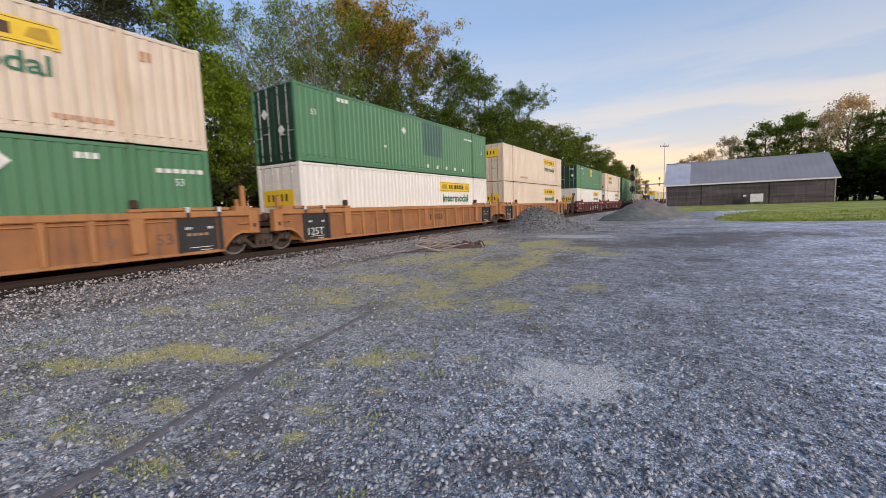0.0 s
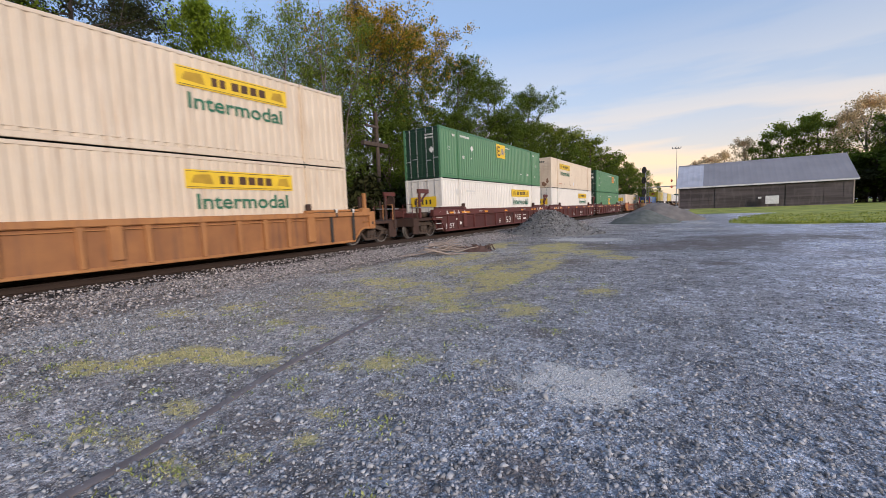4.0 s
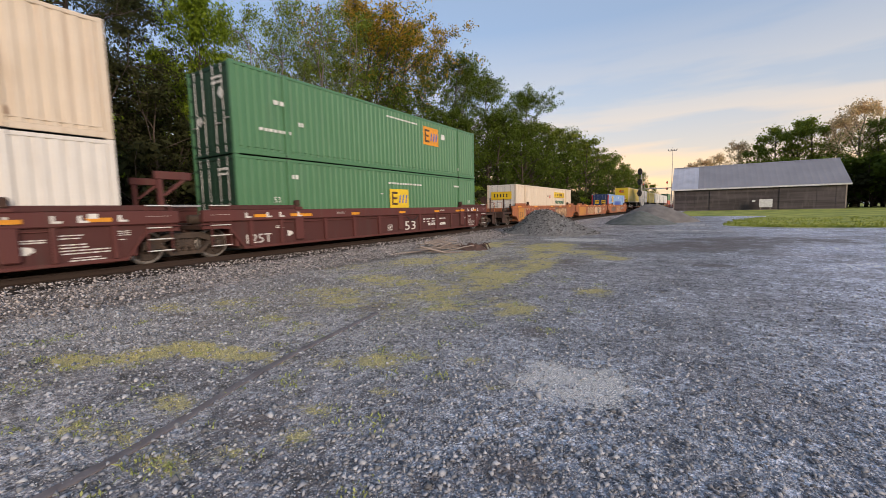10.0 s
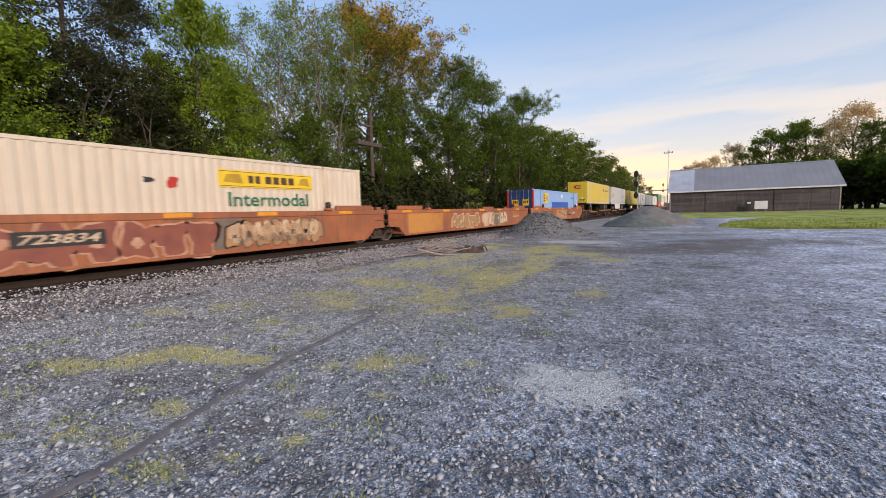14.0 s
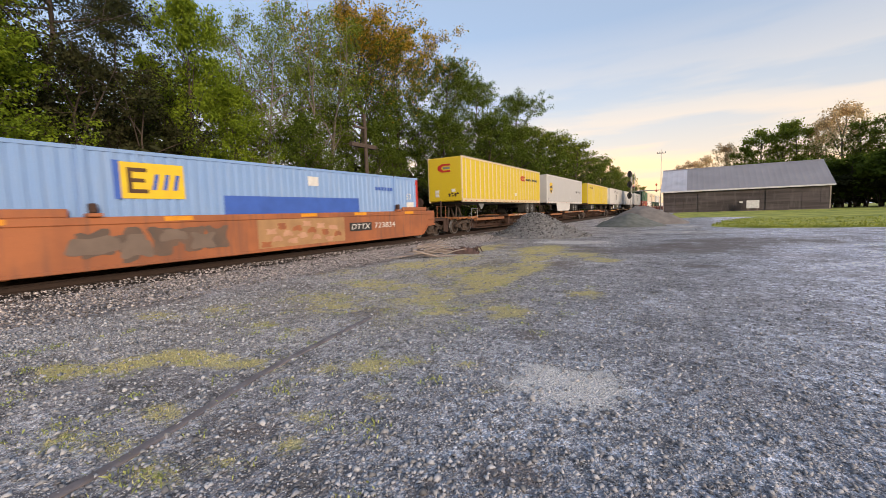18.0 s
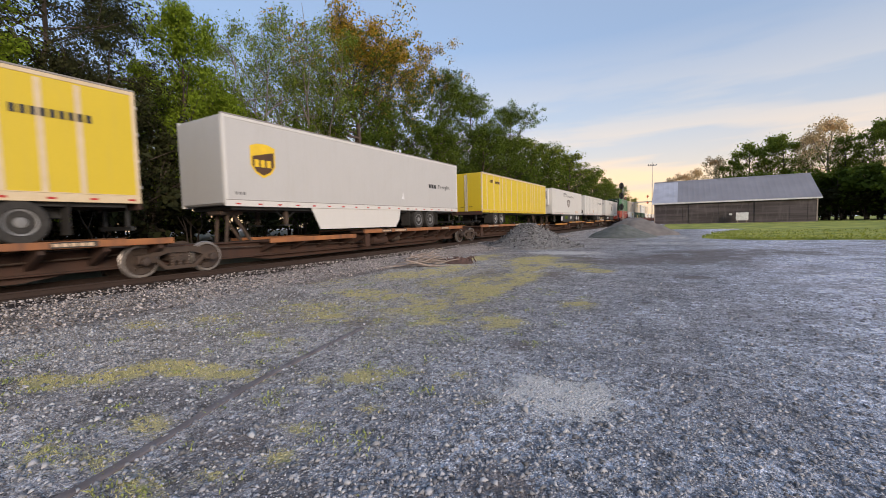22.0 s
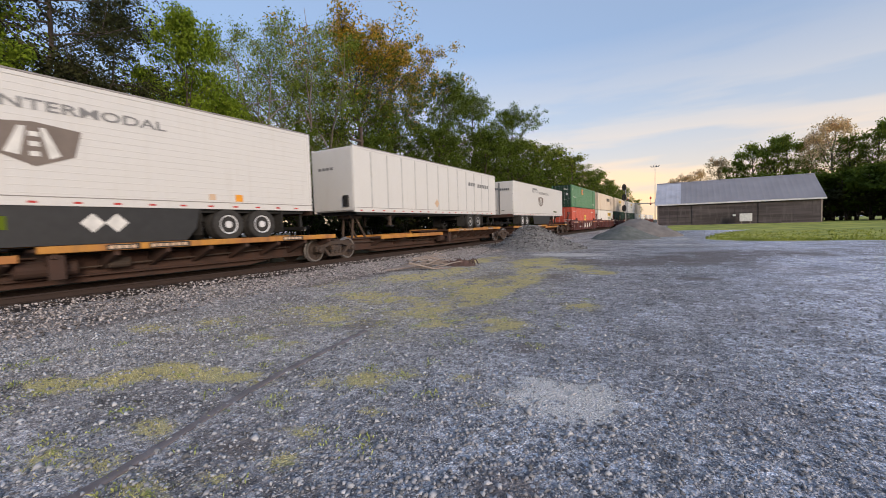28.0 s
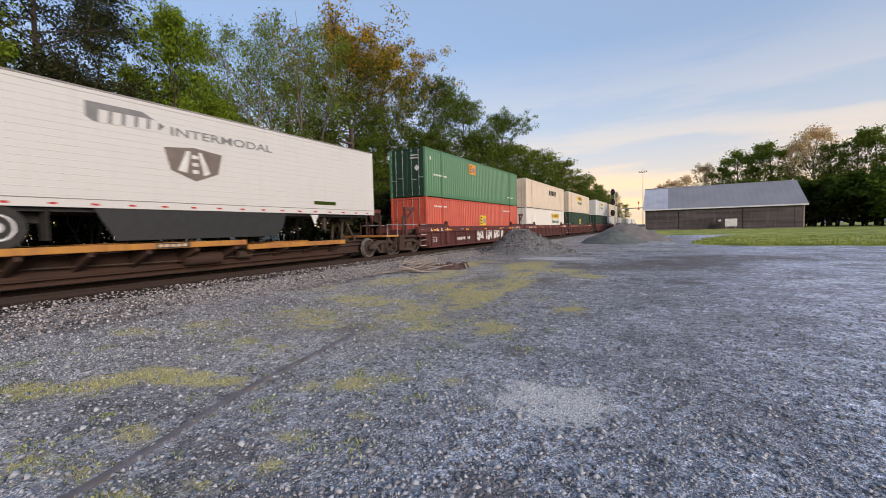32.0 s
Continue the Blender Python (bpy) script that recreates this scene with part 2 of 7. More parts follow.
M["fascia"] = material("white_fascia_paint", (0.75, 0.75, 0.76), 0.6, grain=3.0, bump=0.05)
# The orange and pink leaves hold low sunlight in their colour
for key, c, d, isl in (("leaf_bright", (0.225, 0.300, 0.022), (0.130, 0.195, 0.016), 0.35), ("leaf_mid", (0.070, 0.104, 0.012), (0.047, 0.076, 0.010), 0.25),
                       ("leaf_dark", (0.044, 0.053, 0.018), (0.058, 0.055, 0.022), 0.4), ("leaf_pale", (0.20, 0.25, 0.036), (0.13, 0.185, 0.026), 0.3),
                       ("leaf_sunlit_orange", (0.50, 0.31, 0.028), (0.24, 0.165, 0.025), 0.35), ("leaf_olive", (0.112, 0.158, 0.019), (0.076, 0.112, 0.014), 0.25),
                       ("leaf_toplit", (0.19, 0.215, 0.026), (0.13, 0.165, 0.022), 0.25),
                       ("leaf_sunset_pink", (0.74, 0.55, 0.36), (0.60, 0.48, 0.24), 0.25), ("leaf_shade", (0.042, 0.031, 0.018), (0.034, 0.032, 0.014), 0.35)):
    M[key] = material(key, c, 0.75, second=d, grain=0.45, spread=0.35, bump=0.0, island=isl * .7, translucent=0.5 if key == "leaf_sunset_pink" else 0.38, spec=0.12)


# ---- mesh helpers ----
class MB:
    """Gathers vertices and faces of one part."""

    def __init__(self):
        self.v, self.f = [], []

    def add(self, verts, faces):
        k = len(self.v)
        self.v += [tuple(p) for p in verts]
        self.f += [tuple(i + k for i in face) for face in faces]
        return self

    def box(self, x0, x1, y0, y1, z0, z1, b=0.0):
        if b <= 0:
            v = [(x, y, z) for x in (x0, x1) for y in (y0, y1) for z in (z0, z1)]
            return self.add(v, [(0, 1, 3, 2), (4, 6, 7, 5), (0, 4, 5, 1), (2, 3, 7, 6), (0, 2, 6, 4), (1, 5, 7, 3)])
        b = min(b, (x1 - x0) * 0.45, (y1 - y0) * 0.45, (z1 - z0) * 0.45)
        v, idx = [], {}
        for i, x in enumerate((x0, x1)):
            for j, y in enumerate((y0, y1)):
                for k, z in enumerate((z0, z1)):
                    sx, sy, sz = b * (1 - 2 * i), b * (1 - 2 * j), b * (1 - 2 * k)
                    for a, p in enumerate(((x, y + sy, z + sz), (x + sx, y, z + sz), (x + sx, y + sy, z))):
                        idx[i, j, k, a] = len(v)
                        v.append(p)
        f = [[idx[i, 0, 0, 0], idx[i, 1, 0, 0], idx[i, 1, 1, 0], idx[i, 0, 1, 0]] for i in (0, 1)]
        f += [[idx[0, j, 0, 1], idx[1, j, 0, 1], idx[1, j, 1, 1], idx[0, j, 1, 1]] for j in (0, 1)]
        f += [[idx[0, 0, k, 2], idx[1, 0, k, 2], idx[1, 1, k, 2], idx[0, 1, k, 2]] for k in (0, 1)]
        for j in (0, 1):
            for k in (0, 1):
                f.append([idx[0, j, k, 1], idx[1, j, k, 1], idx[1, j, k, 2], idx[0, j, k, 2]])
                f.append([idx[j, 0, k, 0], idx[j, 1, k, 0], idx[j, 1, k, 2], idx[j, 0, k, 2]])
                f.append([idx[j, k, 0, 0], idx[j, k, 1, 0], idx[j, k, 1, 1], idx[j, k, 0, 1]])
        f += [[idx[i, j, k, a] for a in (0, 1, 2)] for i in (0, 1) for j in (0, 1) for k in (0, 1)]
        return self.add(v, f)

    def prism(self, poly, axis, a0, a1):
        """A flat polygon drawn in the two other axes (in x, y, z order), pulled along axis from a0 to a1."""
        def put(p, a):
            q = list(p)
            q.insert("xyz".index(axis), a)
            return q
        n = len(poly)
        v = [put(p, a0) for p in poly] + [put(p, a1) for p in poly]
        return self.add(v, [tuple(range(n)), tuple(range(2 * n - 1, n - 1, -1))] + [(i, (i + 1) % n, n + (i + 1) % n, n + i) for i in range(n)])

    def tube(self, pts, radii, n=6, caps=True):
        rings = []
        for i, p in enumerate(pts):
            p = Vector(p)
            d = (Vector(pts[min(i + 1, len(pts) - 1)]) - Vector(pts[max(i - 1, 0)])).normalized()
            a = d.orthogonal().normalized() if i == 0 else (a - d * a.dot(d)).normalized()
            c = d.cross(a)
            r = radii[i] if isinstance(radii, (list, tuple)) else radii
            rings.append([p + (a * math.cos(t) + c * math.sin(t)) * r for t in (2 * math.pi * k / n for k in range(n))])
        f = [(i * n + k, i * n + (k + 1) % n, (i + 1) * n + (k + 1) % n, (i + 1) * n + k) for i in range(len(pts) - 1) for k in range(n)]
        if caps:
            f += [tuple(range(n)), tuple(range(len(pts) * n - 1, (len(pts) - 1) * n - 1, -1))]
        return self.add([q for ring in rings for q in ring], f)

    def turned(self, profile, axis, centre, n=24):
        """Turns a profile of (along, radius) pairs round an axis through centre."""
        v = []
        for a, r in profile:
            for k in range(n):
                t = 2 * math.pi * k / n
                q = [r * math.cos(t), r * math.sin(t)]
                q.insert("xyz".index(axis), a)
                v.append([q[i] + centre[i] for i in range(3)])
        m = len(profile)
        f = [(i * n + k, i * n + (k + 1) % n, (i + 1) * n + (k + 1) % n, (i + 1) * n + k) for i in range(m - 1) for k in range(n)]
        f += [tuple(range(n)), tuple(range(m * n - 1, (m - 1) * n - 1, -1))]
        return self.add(v, f)

    def mesh(self, name, mat, smooth=False):
        me = bpy.data.meshes.new(name)
        me.from_pydata(self.v, [], self.f)
        if len(self.f) < 30000:
            b = bmesh.new()
            b.from_mesh(me)
            bmesh.ops.recalc_face_normals(b, faces=b.faces)
            b.to_mesh(me)
            b.free()
        if smooth:
            me.polygons.foreach_set("use_smooth", [True] * len(me.polygons))
        me.materials.append(mat)
        return me


def part(name, mb, mat, parent, label="", smooth=False):
    data = mb.mesh(name, mat, smooth) if isinstance(mb, MB) else mb
    ob = new(name, data)
    ob.parent = parent
    return tagged(ob, label)


def thing(name, label, category, group="", kind="", m=None):
    ob = tagged(new(name), label, category, group, kind)
    ob.empty_display_size = 0.2
    if m is not None:
        ob.matrix_basis = m
    return ob


def quads(name, verts, mat):
    """A mesh of loose quads from an array of shape (n, 4, 3)."""
    n = len(verts)
    me = bpy.data.meshes.new(name)
    me.vertices.add(4 * n)
    me.vertices.foreach_set("co", np.ascontiguousarray(verts, dtype=np.float32).ravel())
    me.loops.add(4 * n)
    me.loops.foreach_set("vertex_index", np.arange(4 * n, dtype=np.int32))
    me.polygons.add(n)
    me.polygons.foreach_set("loop_start", np.arange(0, 4 * n, 4, dtype=np.int32))
    me.update(calc_edges=True)
    me.validate()
    me.materials.append(mat)
    return me


# ---- ground ----
def bump01(d):
    return max(0.0, 1.0 - d) ** 2 * (1 + 2 * min(d, 1.0))


# weed patches on the lot: x, y, half width, half length, how thick
WEEDS = [(-5.95, 1.5, .35, .18, .9), (-5.45, 1.95, .3, .25, 1), (-5.15, 2.4, .42, .2, 1.2), (-4.6, 2.55, .38, .16, 1.1), (-4.1, 2.65, .28, .14, .8), (-3.4, 2.9, .25, .13, .8),
         (-3.0, 3.2, .32, .18, .8), (-2.6, 3.55, .2, .16, .6), (-7.9, 3.3, .6, .25, .5), (-7.2, 4.1, .6, .3, .5), (-5.3, 4.95, .4, .3, .8), (-4.75, 3.8, .16, .16, .9),
         (-5.5, 3.75, .25, .15, .5), (-5.9, 7.3, .7, .5, .8), (-6.7, 7.4, .6, .5, .7), (-7.6, 10.4, .8, 1.0, .9), (-7.2, 12.2, .7, 1.4, 1.0), (-7.9, 16.2, .6, 2.2, .9),
         (-5.2, 9.8, .8, .9, .7), (-3.75, 8.3, .28, .9, 1.2), (-4.25, 8.6, .42, .9, 1.2), (-3.75, 10.6, .25, 1.3, 1.2), (-4.4, 12.9, .3, 1.6, 1.1), (-5.3, 16.0, .8, 1.8, .9),
         (-2.4, 5.9, .35, .4, .7), (-3.3, 5.7, .45, .45, .8), (-2.9, 6.2, .3, .4, .7), (-4.3, 6.6, .5, .7, .7), (-1.7, 7.9, .28, .45, .8), (-2.3, 13.4, .5, .5, .9), (-3.4, 14.6, .8, .7, .7),
         (-2.45, 1.75, .14, .14, .9), (-2.6, 1.42, .12, .08, .9), (-2.9, 1.13, .22, .1, .8), (-4.0, .95, .3, .12, .7), (-3.8, 1.55, .28, .12, .7), (-3.55, 1.15, .3, .1, .5), (-2.6, 2.1, .16, .08, .7),
         (-2.3, 2.65, .14, .08, .6), (-1.56, 3.2, .1, .06, .5), (-2.0, 3.7, .12, .1, .5), (-6.4, 5.6, .9, .5, .4), (-8.6, 8.4, .5, 1.0, .4)]
# bare brown earth and ruts: x, y, half width, half length
SOIL = [(-2.95, 1.75, .4, .2), (-.95, 2.2, .35, .2), (-1.3, 1.85, .3, .12), (-1.75, 4.95, .3, .25), (-2.5, 16.5, 1.8, 1.5), (-.6, 17.6, 1.6, 2.2), (.9, 19.5, 2.0, 3.2), (3.2, 22.5, 3.0, 2.2),
        (-4.2, 17.6, 1.0, .7), (-3.2, 12.0, .6, 1.6), (-5.2, 11.5, .5, 1.4), (-4.6, 5.2, .4, .5), (-8.2, 6.3, .8, .5), (-6.8, 3.2, .8, .25), (.2, 12.7, .8, .4), (-9.2, 9.6, .5, 2.5)]


def weed_at(x, y):
    w = 1.15 * sum(e * bump01(math.hypot((x - a) / (c * 1.8), (y - b) / (d * 1.8))) for a, b, c, d, e in WEEDS if abs(x - a) < 2.2 and abs(y - b) < 4.2)
    w += 0.22 * bump01(abs(x + 5.0) / 3.6) * min(1, max(0, (y - 2.5) / 2)) * min(1, max(0, (20 - y) / 3))
    return max(0.0, min(1.0, w)) * max(0.0, min(1.0, 0.85 + 1.1 * noise.noise((x * 1.1, y * 0.8, 3.1)) + 0.9 * noise.noise((x * 4, y * 3.2, 1.7)) + .6 * noise.noise((x * 11, y * 11, 6.2))))


def soil_at(x, y):
    d = sum(bump01(math.hypot((x - a) / (c * 1.5), (y - b) / (e * 1.5))) for a, b, c, e in SOIL if abs(x - a) < 5 and abs(y - b) < 5.5)
    return max(0.0, min(1.0, d * (0.8 + 0.9 * noise.noise((x * 1.7, y * 3.0, 4.0)) + 0.7 * noise.noise((x * 6, y * 6, 8.0)))))


def dust_at(x, y):
    d = 2.6 * bump01(math.hypot((x + .96) / .85, (y - 3.66) / .66)) + 3.2 * bump01(math.hypot((x + 5.0) / 2.6, (y - 20.3) / 1.5)) + 1.0 * bump01(math.hypot((x + .6) / 3, (y - 37) / 6)) + 0.8 * bump01(math.hypot((x + 1.0) / 6, (y - 29) / 2.5))
    return max(0.0, min(1.0, d * (0.85 + 1.3 * noise.noise((x * 2.4, y * 2.4, 9.0)) + 0.6 * noise.noise((x * 7, y * 7, 2.0)))))


def ground_z(x, y):
    z = 0.02 * noise.noise((x * 0.35, y * 0.35, 0)) + 0.008 * noise.noise((x * 2.1, y * 2.1, 5))
    z += 0.38 * min(1.0, max(0.0, (y - 50) / 35)) * min(1.0, max(0.0, (x + 9) / 4))
    z += 0.06 * min(1.0, max(0.0, (-x - 9.0) / 3)) - 0.25 * min(1.0, max(0.0, (-x - 17) / 3)) + 0.9 * min(1.0, max(0.0, (-x - 20) / 14))
    return z


def grid_sheet(xs, ys, mat, name, marks=False):
    me = bpy.data.meshes.new(name)
    v = [(x, y, ground_z(x, y)) for y in ys for x in xs]
    nx = len(xs)
    me.from_pydata(v, [], [(j * nx + i, j * nx + i + 1, (j + 1) * nx + i + 1, (j + 1) * nx + i) for j in range(len(ys) - 1) for i in range(nx - 1)])
    me.polygons.foreach_set("use_smooth", [True] * len(me.polygons))
    if marks:
        for key, fn in (("weed", weed_at), ("dust", dust_at), ("soil", soil_at)):
            a = me.attributes.new(key, "FLOAT", "POINT")
            a.data.foreach_set("value", [fn(p[0], p[1]) if -13 < p[0] < 8 and -2 < p[1] < 40 else 0.0 for p in v])
    me.materials.append(mat)
    return me


def gravel_material():
    m = bpy.data.materials.new("crushed_gravel")
    m.use_nodes = True
    n, l = m.node_tree.nodes, m.node_tree.links
    b = n["Principled BSDF"]
    b.inputs["Roughness"].default_value = 0.8
    b.inputs["Specular IOR Level"].default_value = 0.35
    tc = n.new("ShaderNodeTexCoord")

    def add(kind, **inputs):
        x = n.new("ShaderNode" + kind)
        for k, v in inputs.items():
            x.inputs[k].default_value = v
        return x

    def mix(f, a, c):
        x = n.new("ShaderNodeMix")
        x.data_type = "RGBA"
        l.new(f, x.inputs["Factor"])
        for s, v in (("A", a), ("B", c)):
            if isinstance(v, tuple):
                x.inputs[s].default_value = (*v, 1)
            else:
                l.new(v, x.inputs[s])
        return x.outputs["Result"]

    def window(v, lo, hi, top=1.0):
        r = add("MapRange", **{"From Min": lo, "From Max": hi, "To Max": top})
        l.new(v, r.inputs["Value"])
        return r.outputs["Result"]

    cells = add("TexVoronoi", Scale=42.0, Randomness=1.0)
    cells2 = add("TexVoronoi", Scale=110.0, Randomness=1.0)
    cells.distance = cells2.distance = "MANHATTAN"
    big = add("TexNoise", Scale=0.35, Detail=5.0)
    mid = add("TexNoise", Scale=2.2, Detail=6.0)
    for t in (cells, cells2, big, mid):
        l.new(tc.outputs["Object"], t.inputs["Vector"])
    s1, s2 = n.new("ShaderNodeSeparateColor"), n.new("ShaderNodeSeparateColor")
    l.new(cells.outputs["Color"], s1.inputs["Color"])
    l.new(cells2.outputs["Color"], s2.inputs["Color"])
    c = mix(s1.outputs["Red"], (0.122, 0.126, 0.147), (0.62, 0.635, 0.705))
    c2 = mix(s2.outputs["Red"], (0.095, 0.101, 0.122), (0.54, 0.56, 0.64))
    c = mix(window(s1.outputs["Green"], 0.35, 0.55), c, c2)
    c = mix(window(big.outputs["Fac"], 0.47, 0.64, 0.6), c, (0.17, 0.158, 0.165))
    c = mix(window(mid.outputs["Fac"], 0.56, 0.75, 0.5), c, (0.25, 0.23, 0.225))
    vary = add("TexNoise", Scale=0.9, Detail=7.0, Roughness=0.65)
    streaks = add("TexNoise", Scale=0.5, Detail=6.0, Roughness=0.6)
    lie = n.new("ShaderNodeMapping")
    lie.inputs["Scale"].default_value = (0.45, 2.2, 1)
    lie.inputs["Rotation"].default_value = (0, 0, radians(12))
    l.new(tc.outputs["Object"], lie.inputs["Vector"])
    l.new(tc.outputs["Object"], vary.inputs["Vector"])
    l.new(lie.outputs["Vector"], streaks.inputs["Vector"])
    lump = add("TexVoronoi", Scale=15.0, Randomness=1.0)
    lump.distance = "MANHATTAN"
    rough = add("TexNoise", Scale=6.5, Detail=5.0, Roughness=0.75)
    cobble = n.new("ShaderNodeSeparateColor")
    for t in (lump, rough):
        l.new(tc.outputs["Object"], t.inputs["Vector"])
    l.new(lump.outputs["Color"], cobble.inputs["Color"])
    for t, lo, hi, a, z in ((vary.outputs["Fac"], 0.32, 0.68, 0.62, 1.55), (streaks.outputs["Fac"], 0.35, 0.65, 0.93, 1.07), (cobble.outputs["Red"], 0.0, 1.0, 0.66, 1.52), (rough.outputs["Fac"], 0.36, 0.64, 0.58, 1.5)):
        sc = add("MapRange", **{"From Min": lo, "From Max": hi, "To Min": a, "To Max": z})
        l.new(t, sc.inputs["Value"])
        ml = n.new("ShaderNodeMix")
        ml.data_type, ml.blend_type = "RGBA", "MULTIPLY"
        ml.inputs["Factor"].default_value = 1.0
        l.new(c, ml.inputs["A"])
        l.new(sc.outputs["Result"], ml.inputs["B"])
        c = ml.outputs["Result"]
    side = n.new("ShaderNodeSeparateXYZ")
    l.new(tc.outputs["Object"], side.inputs["Vector"])
    warm = n.new("ShaderNodeMix")
    warm.data_type, warm.blend_type = "RGBA", "MULTIPLY"
    wander = n.new("ShaderNodeMath")
    wander.operation, wander.inputs[1].default_value = "MULTIPLY_ADD", 3.0
    l.new(big.outputs["Fac"], wander.inputs[0])
    l.new(side.outputs["X"], wander.inputs[2])
    l.new(window(wander.outputs["Value"], 0.5, -4.5), warm.inputs["Factor"])
    l.new(c, warm.inputs["A"])
    warm.inputs["B"].default_value = (1.08, 0.98, 0.86, 1)
    c = warm.outputs["Result"]
    # Brighter gravel towards the right: grazing sunlight multiplied into its colour
    sunlit_side = n.new("ShaderNodeMix")
    sunlit_side.data_type, sunlit_side.blend_type = "RGBA", "MULTIPLY"
    l.new(window(wander.outputs["Value"], 1.9, 4.6), sunlit_side.inputs["Factor"])
    l.new(c, sunlit_side.inputs["A"])
    sunlit_side.inputs["B"].default_value = (1.75, 1.76, 1.82, 1)
    c = sunlit_side.outputs["Result"]
    damp = add("TexNoise", Scale=1.1, Detail=5.0, Roughness=0.7)
    l.new(tc.outputs["Object"], damp.inputs["Vector"])
    soil = n.new("ShaderNodeMath")
    soil.operation = "MULTIPLY"
    l.new(window(damp.outputs["Fac"], 0.55, 0.68, 0.75), soil.inputs[0])
    l.new(window(wander.outputs["Value"], 2.5, 0.0), soil.inputs[1])
    c = mix(soil.outputs["Value"], c, (0.085, 0.078, 0.075))
    pale = mix(window(s2.outputs["Red"], 0.92, 0.94), c, (0.74, 0.73, 0.72))
    lumps = add("TexVoronoi", Scale=13.0, Randomness=1.0)
    lumps.distance = "MANHATTAN"
    l.new(tc.outputs["Object"], lumps.inputs["Vector"])
    s3 = n.new("ShaderNodeSeparateColor")
    l.new(lumps.outputs["Color"], s3.inputs["Color"])
    for band, lo, hi, tone in (("Red", 0.72, 0.76, (0.64, 0.65, 0.70)), ("Green", 0.72, 0.76, (0.07, 0.075, 0.09))):
        spot = n.new("ShaderNodeMath")
        spot.operation = "MULTIPLY"
        l.new(window(s3.outputs[band], lo, hi, 0.75), spot.inputs[0])
        l.new(window(lumps.outputs["Distance"], 0.42, 0.34), spot.inputs[1])
        pale = mix(spot.outputs["Value"], pale, tone)
    weed, dust = n.new("ShaderNodeAttribute"), n.new("ShaderNodeAttribute")
    weed.attribute_name, dust.attribute_name = "weed", "dust"
    moss = mix(s2.outputs["Green"], (0.43, 0.395, 0.15), (0.92, 0.79, 0.40))
    moss = mix(window(rough.outputs["Fac"], 0.50, 0.64, 0.6), moss, (0.27, 0.275, 0.085))
    blotch = n.new("ShaderNodeMath")
    blotch.operation = "MULTIPLY"
    l.new(weed.outputs["Fac"], blotch.inputs[0])
    l.new(window(mid.outputs["Fac"], 0.25, 0.55, 1.3), blotch.inputs[1])
    speck = n.new("ShaderNodeMath")
    speck.operation, speck.inputs[1].default_value = "MULTIPLY_ADD", -0.42
    l.new(s1.outputs["Green"], speck.inputs[0])
    l.new(blotch.outputs["Value"], speck.inputs[2])
    earth = n.new("ShaderNodeAttribute")
    earth.attribute_name = "soil"
    clod = n.new("ShaderNodeMath")
    clod.operation, clod.inputs[1].default_value = "MULTIPLY_ADD", -0.45
    l.new(s1.outputs["Blue"], clod.inputs[0])
    l.new(earth.outputs["Fac"], clod.inputs[2])
    dirt = mix(s2.outputs["Green"], (0.10, 0.085, 0.08), (0.30, 0.255, 0.24))
    pale = mix(window(clod.outputs["Value"], 0.0, 0.35, 0.75), pale, dirt)
    c = mix(window(speck.outputs["Value"], -0.02, 0.36, 0.86), pale, moss)
    crumb = n.new("ShaderNodeMath")
    crumb.operation, crumb.inputs[1].default_value = "MULTIPLY_ADD", -0.85
    l.new(s2.outputs["Green"], crumb.inputs[0])
    l.new(dust.outputs["Fac"], crumb.inputs[2])
    c = mix(window(crumb.outputs["Value"], -0.05, 0.45, 0.9), c, (0.86, 0.83, 0.81))
    l.new(c, b.inputs["Base Color"])
    hgt = n.new("ShaderNodeMath")
    hgt.operation = "ADD"
    crag = n.new("ShaderNodeMath")
    crag.operation = "MULTIPLY_ADD"
    crag.inputs[1].default_value = 0.7
    l.new(s1.outputs["Blue"], crag.inputs[0])
    l.new(window(cells.outputs["Distance"], 0.0, 1.0, -0.8), crag.inputs[2])
    l.new(crag.outputs["Value"], hgt.inputs[0])
    l.new(s2.outputs["Blue"], hgt.inputs[1])
    bp = add("Bump", Strength=1.0, Distance=0.026)
    l.new(hgt.outputs["Value"], bp.inputs["Height"])
    l.new(bp.outputs["Normal"], b.inputs["Normal"])
    return m


def spaced(marks):
    out = []
    for a, b, step in marks:
        k = max(1, round((b - a) / step))
        out += [a + (b - a) * i / k for i in range(k)]
    return out + [marks[-1][1]]


M["gravel"] = gravel_material()
xs = spaced([(-900, -100, 200), (-100, -36, 8), (-36, -12, 1.5), (-12, 4, 0.11), (4, 14, 0.5), (14, 60, 4), (60, 900, 140)])
ys = spaced([(-900, -60, 210), (-60, -4, 8), (-4, 0, 1), (0, 16, 0.11), (16, 34, 0.4), (34, 120, 3), (120, 300, 30), (300, 2500, 400)])
ground = new("ground", grid_sheet(xs, ys, M["gravel"], "ground", True))
tagged(ground, "grey crushed-gravel lot with weedy yellow-green patches", "gravel lot", kind="structure")

M["lawn"] = material("mown_grass", (0.20, 0.245, 0.03), 0.9, grain=0.45, spread=0.22, second=(0.47, 0.46, 0.075), fine=12.0, bump=0.6)
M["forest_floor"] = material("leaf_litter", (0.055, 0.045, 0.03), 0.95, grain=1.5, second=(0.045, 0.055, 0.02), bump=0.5)


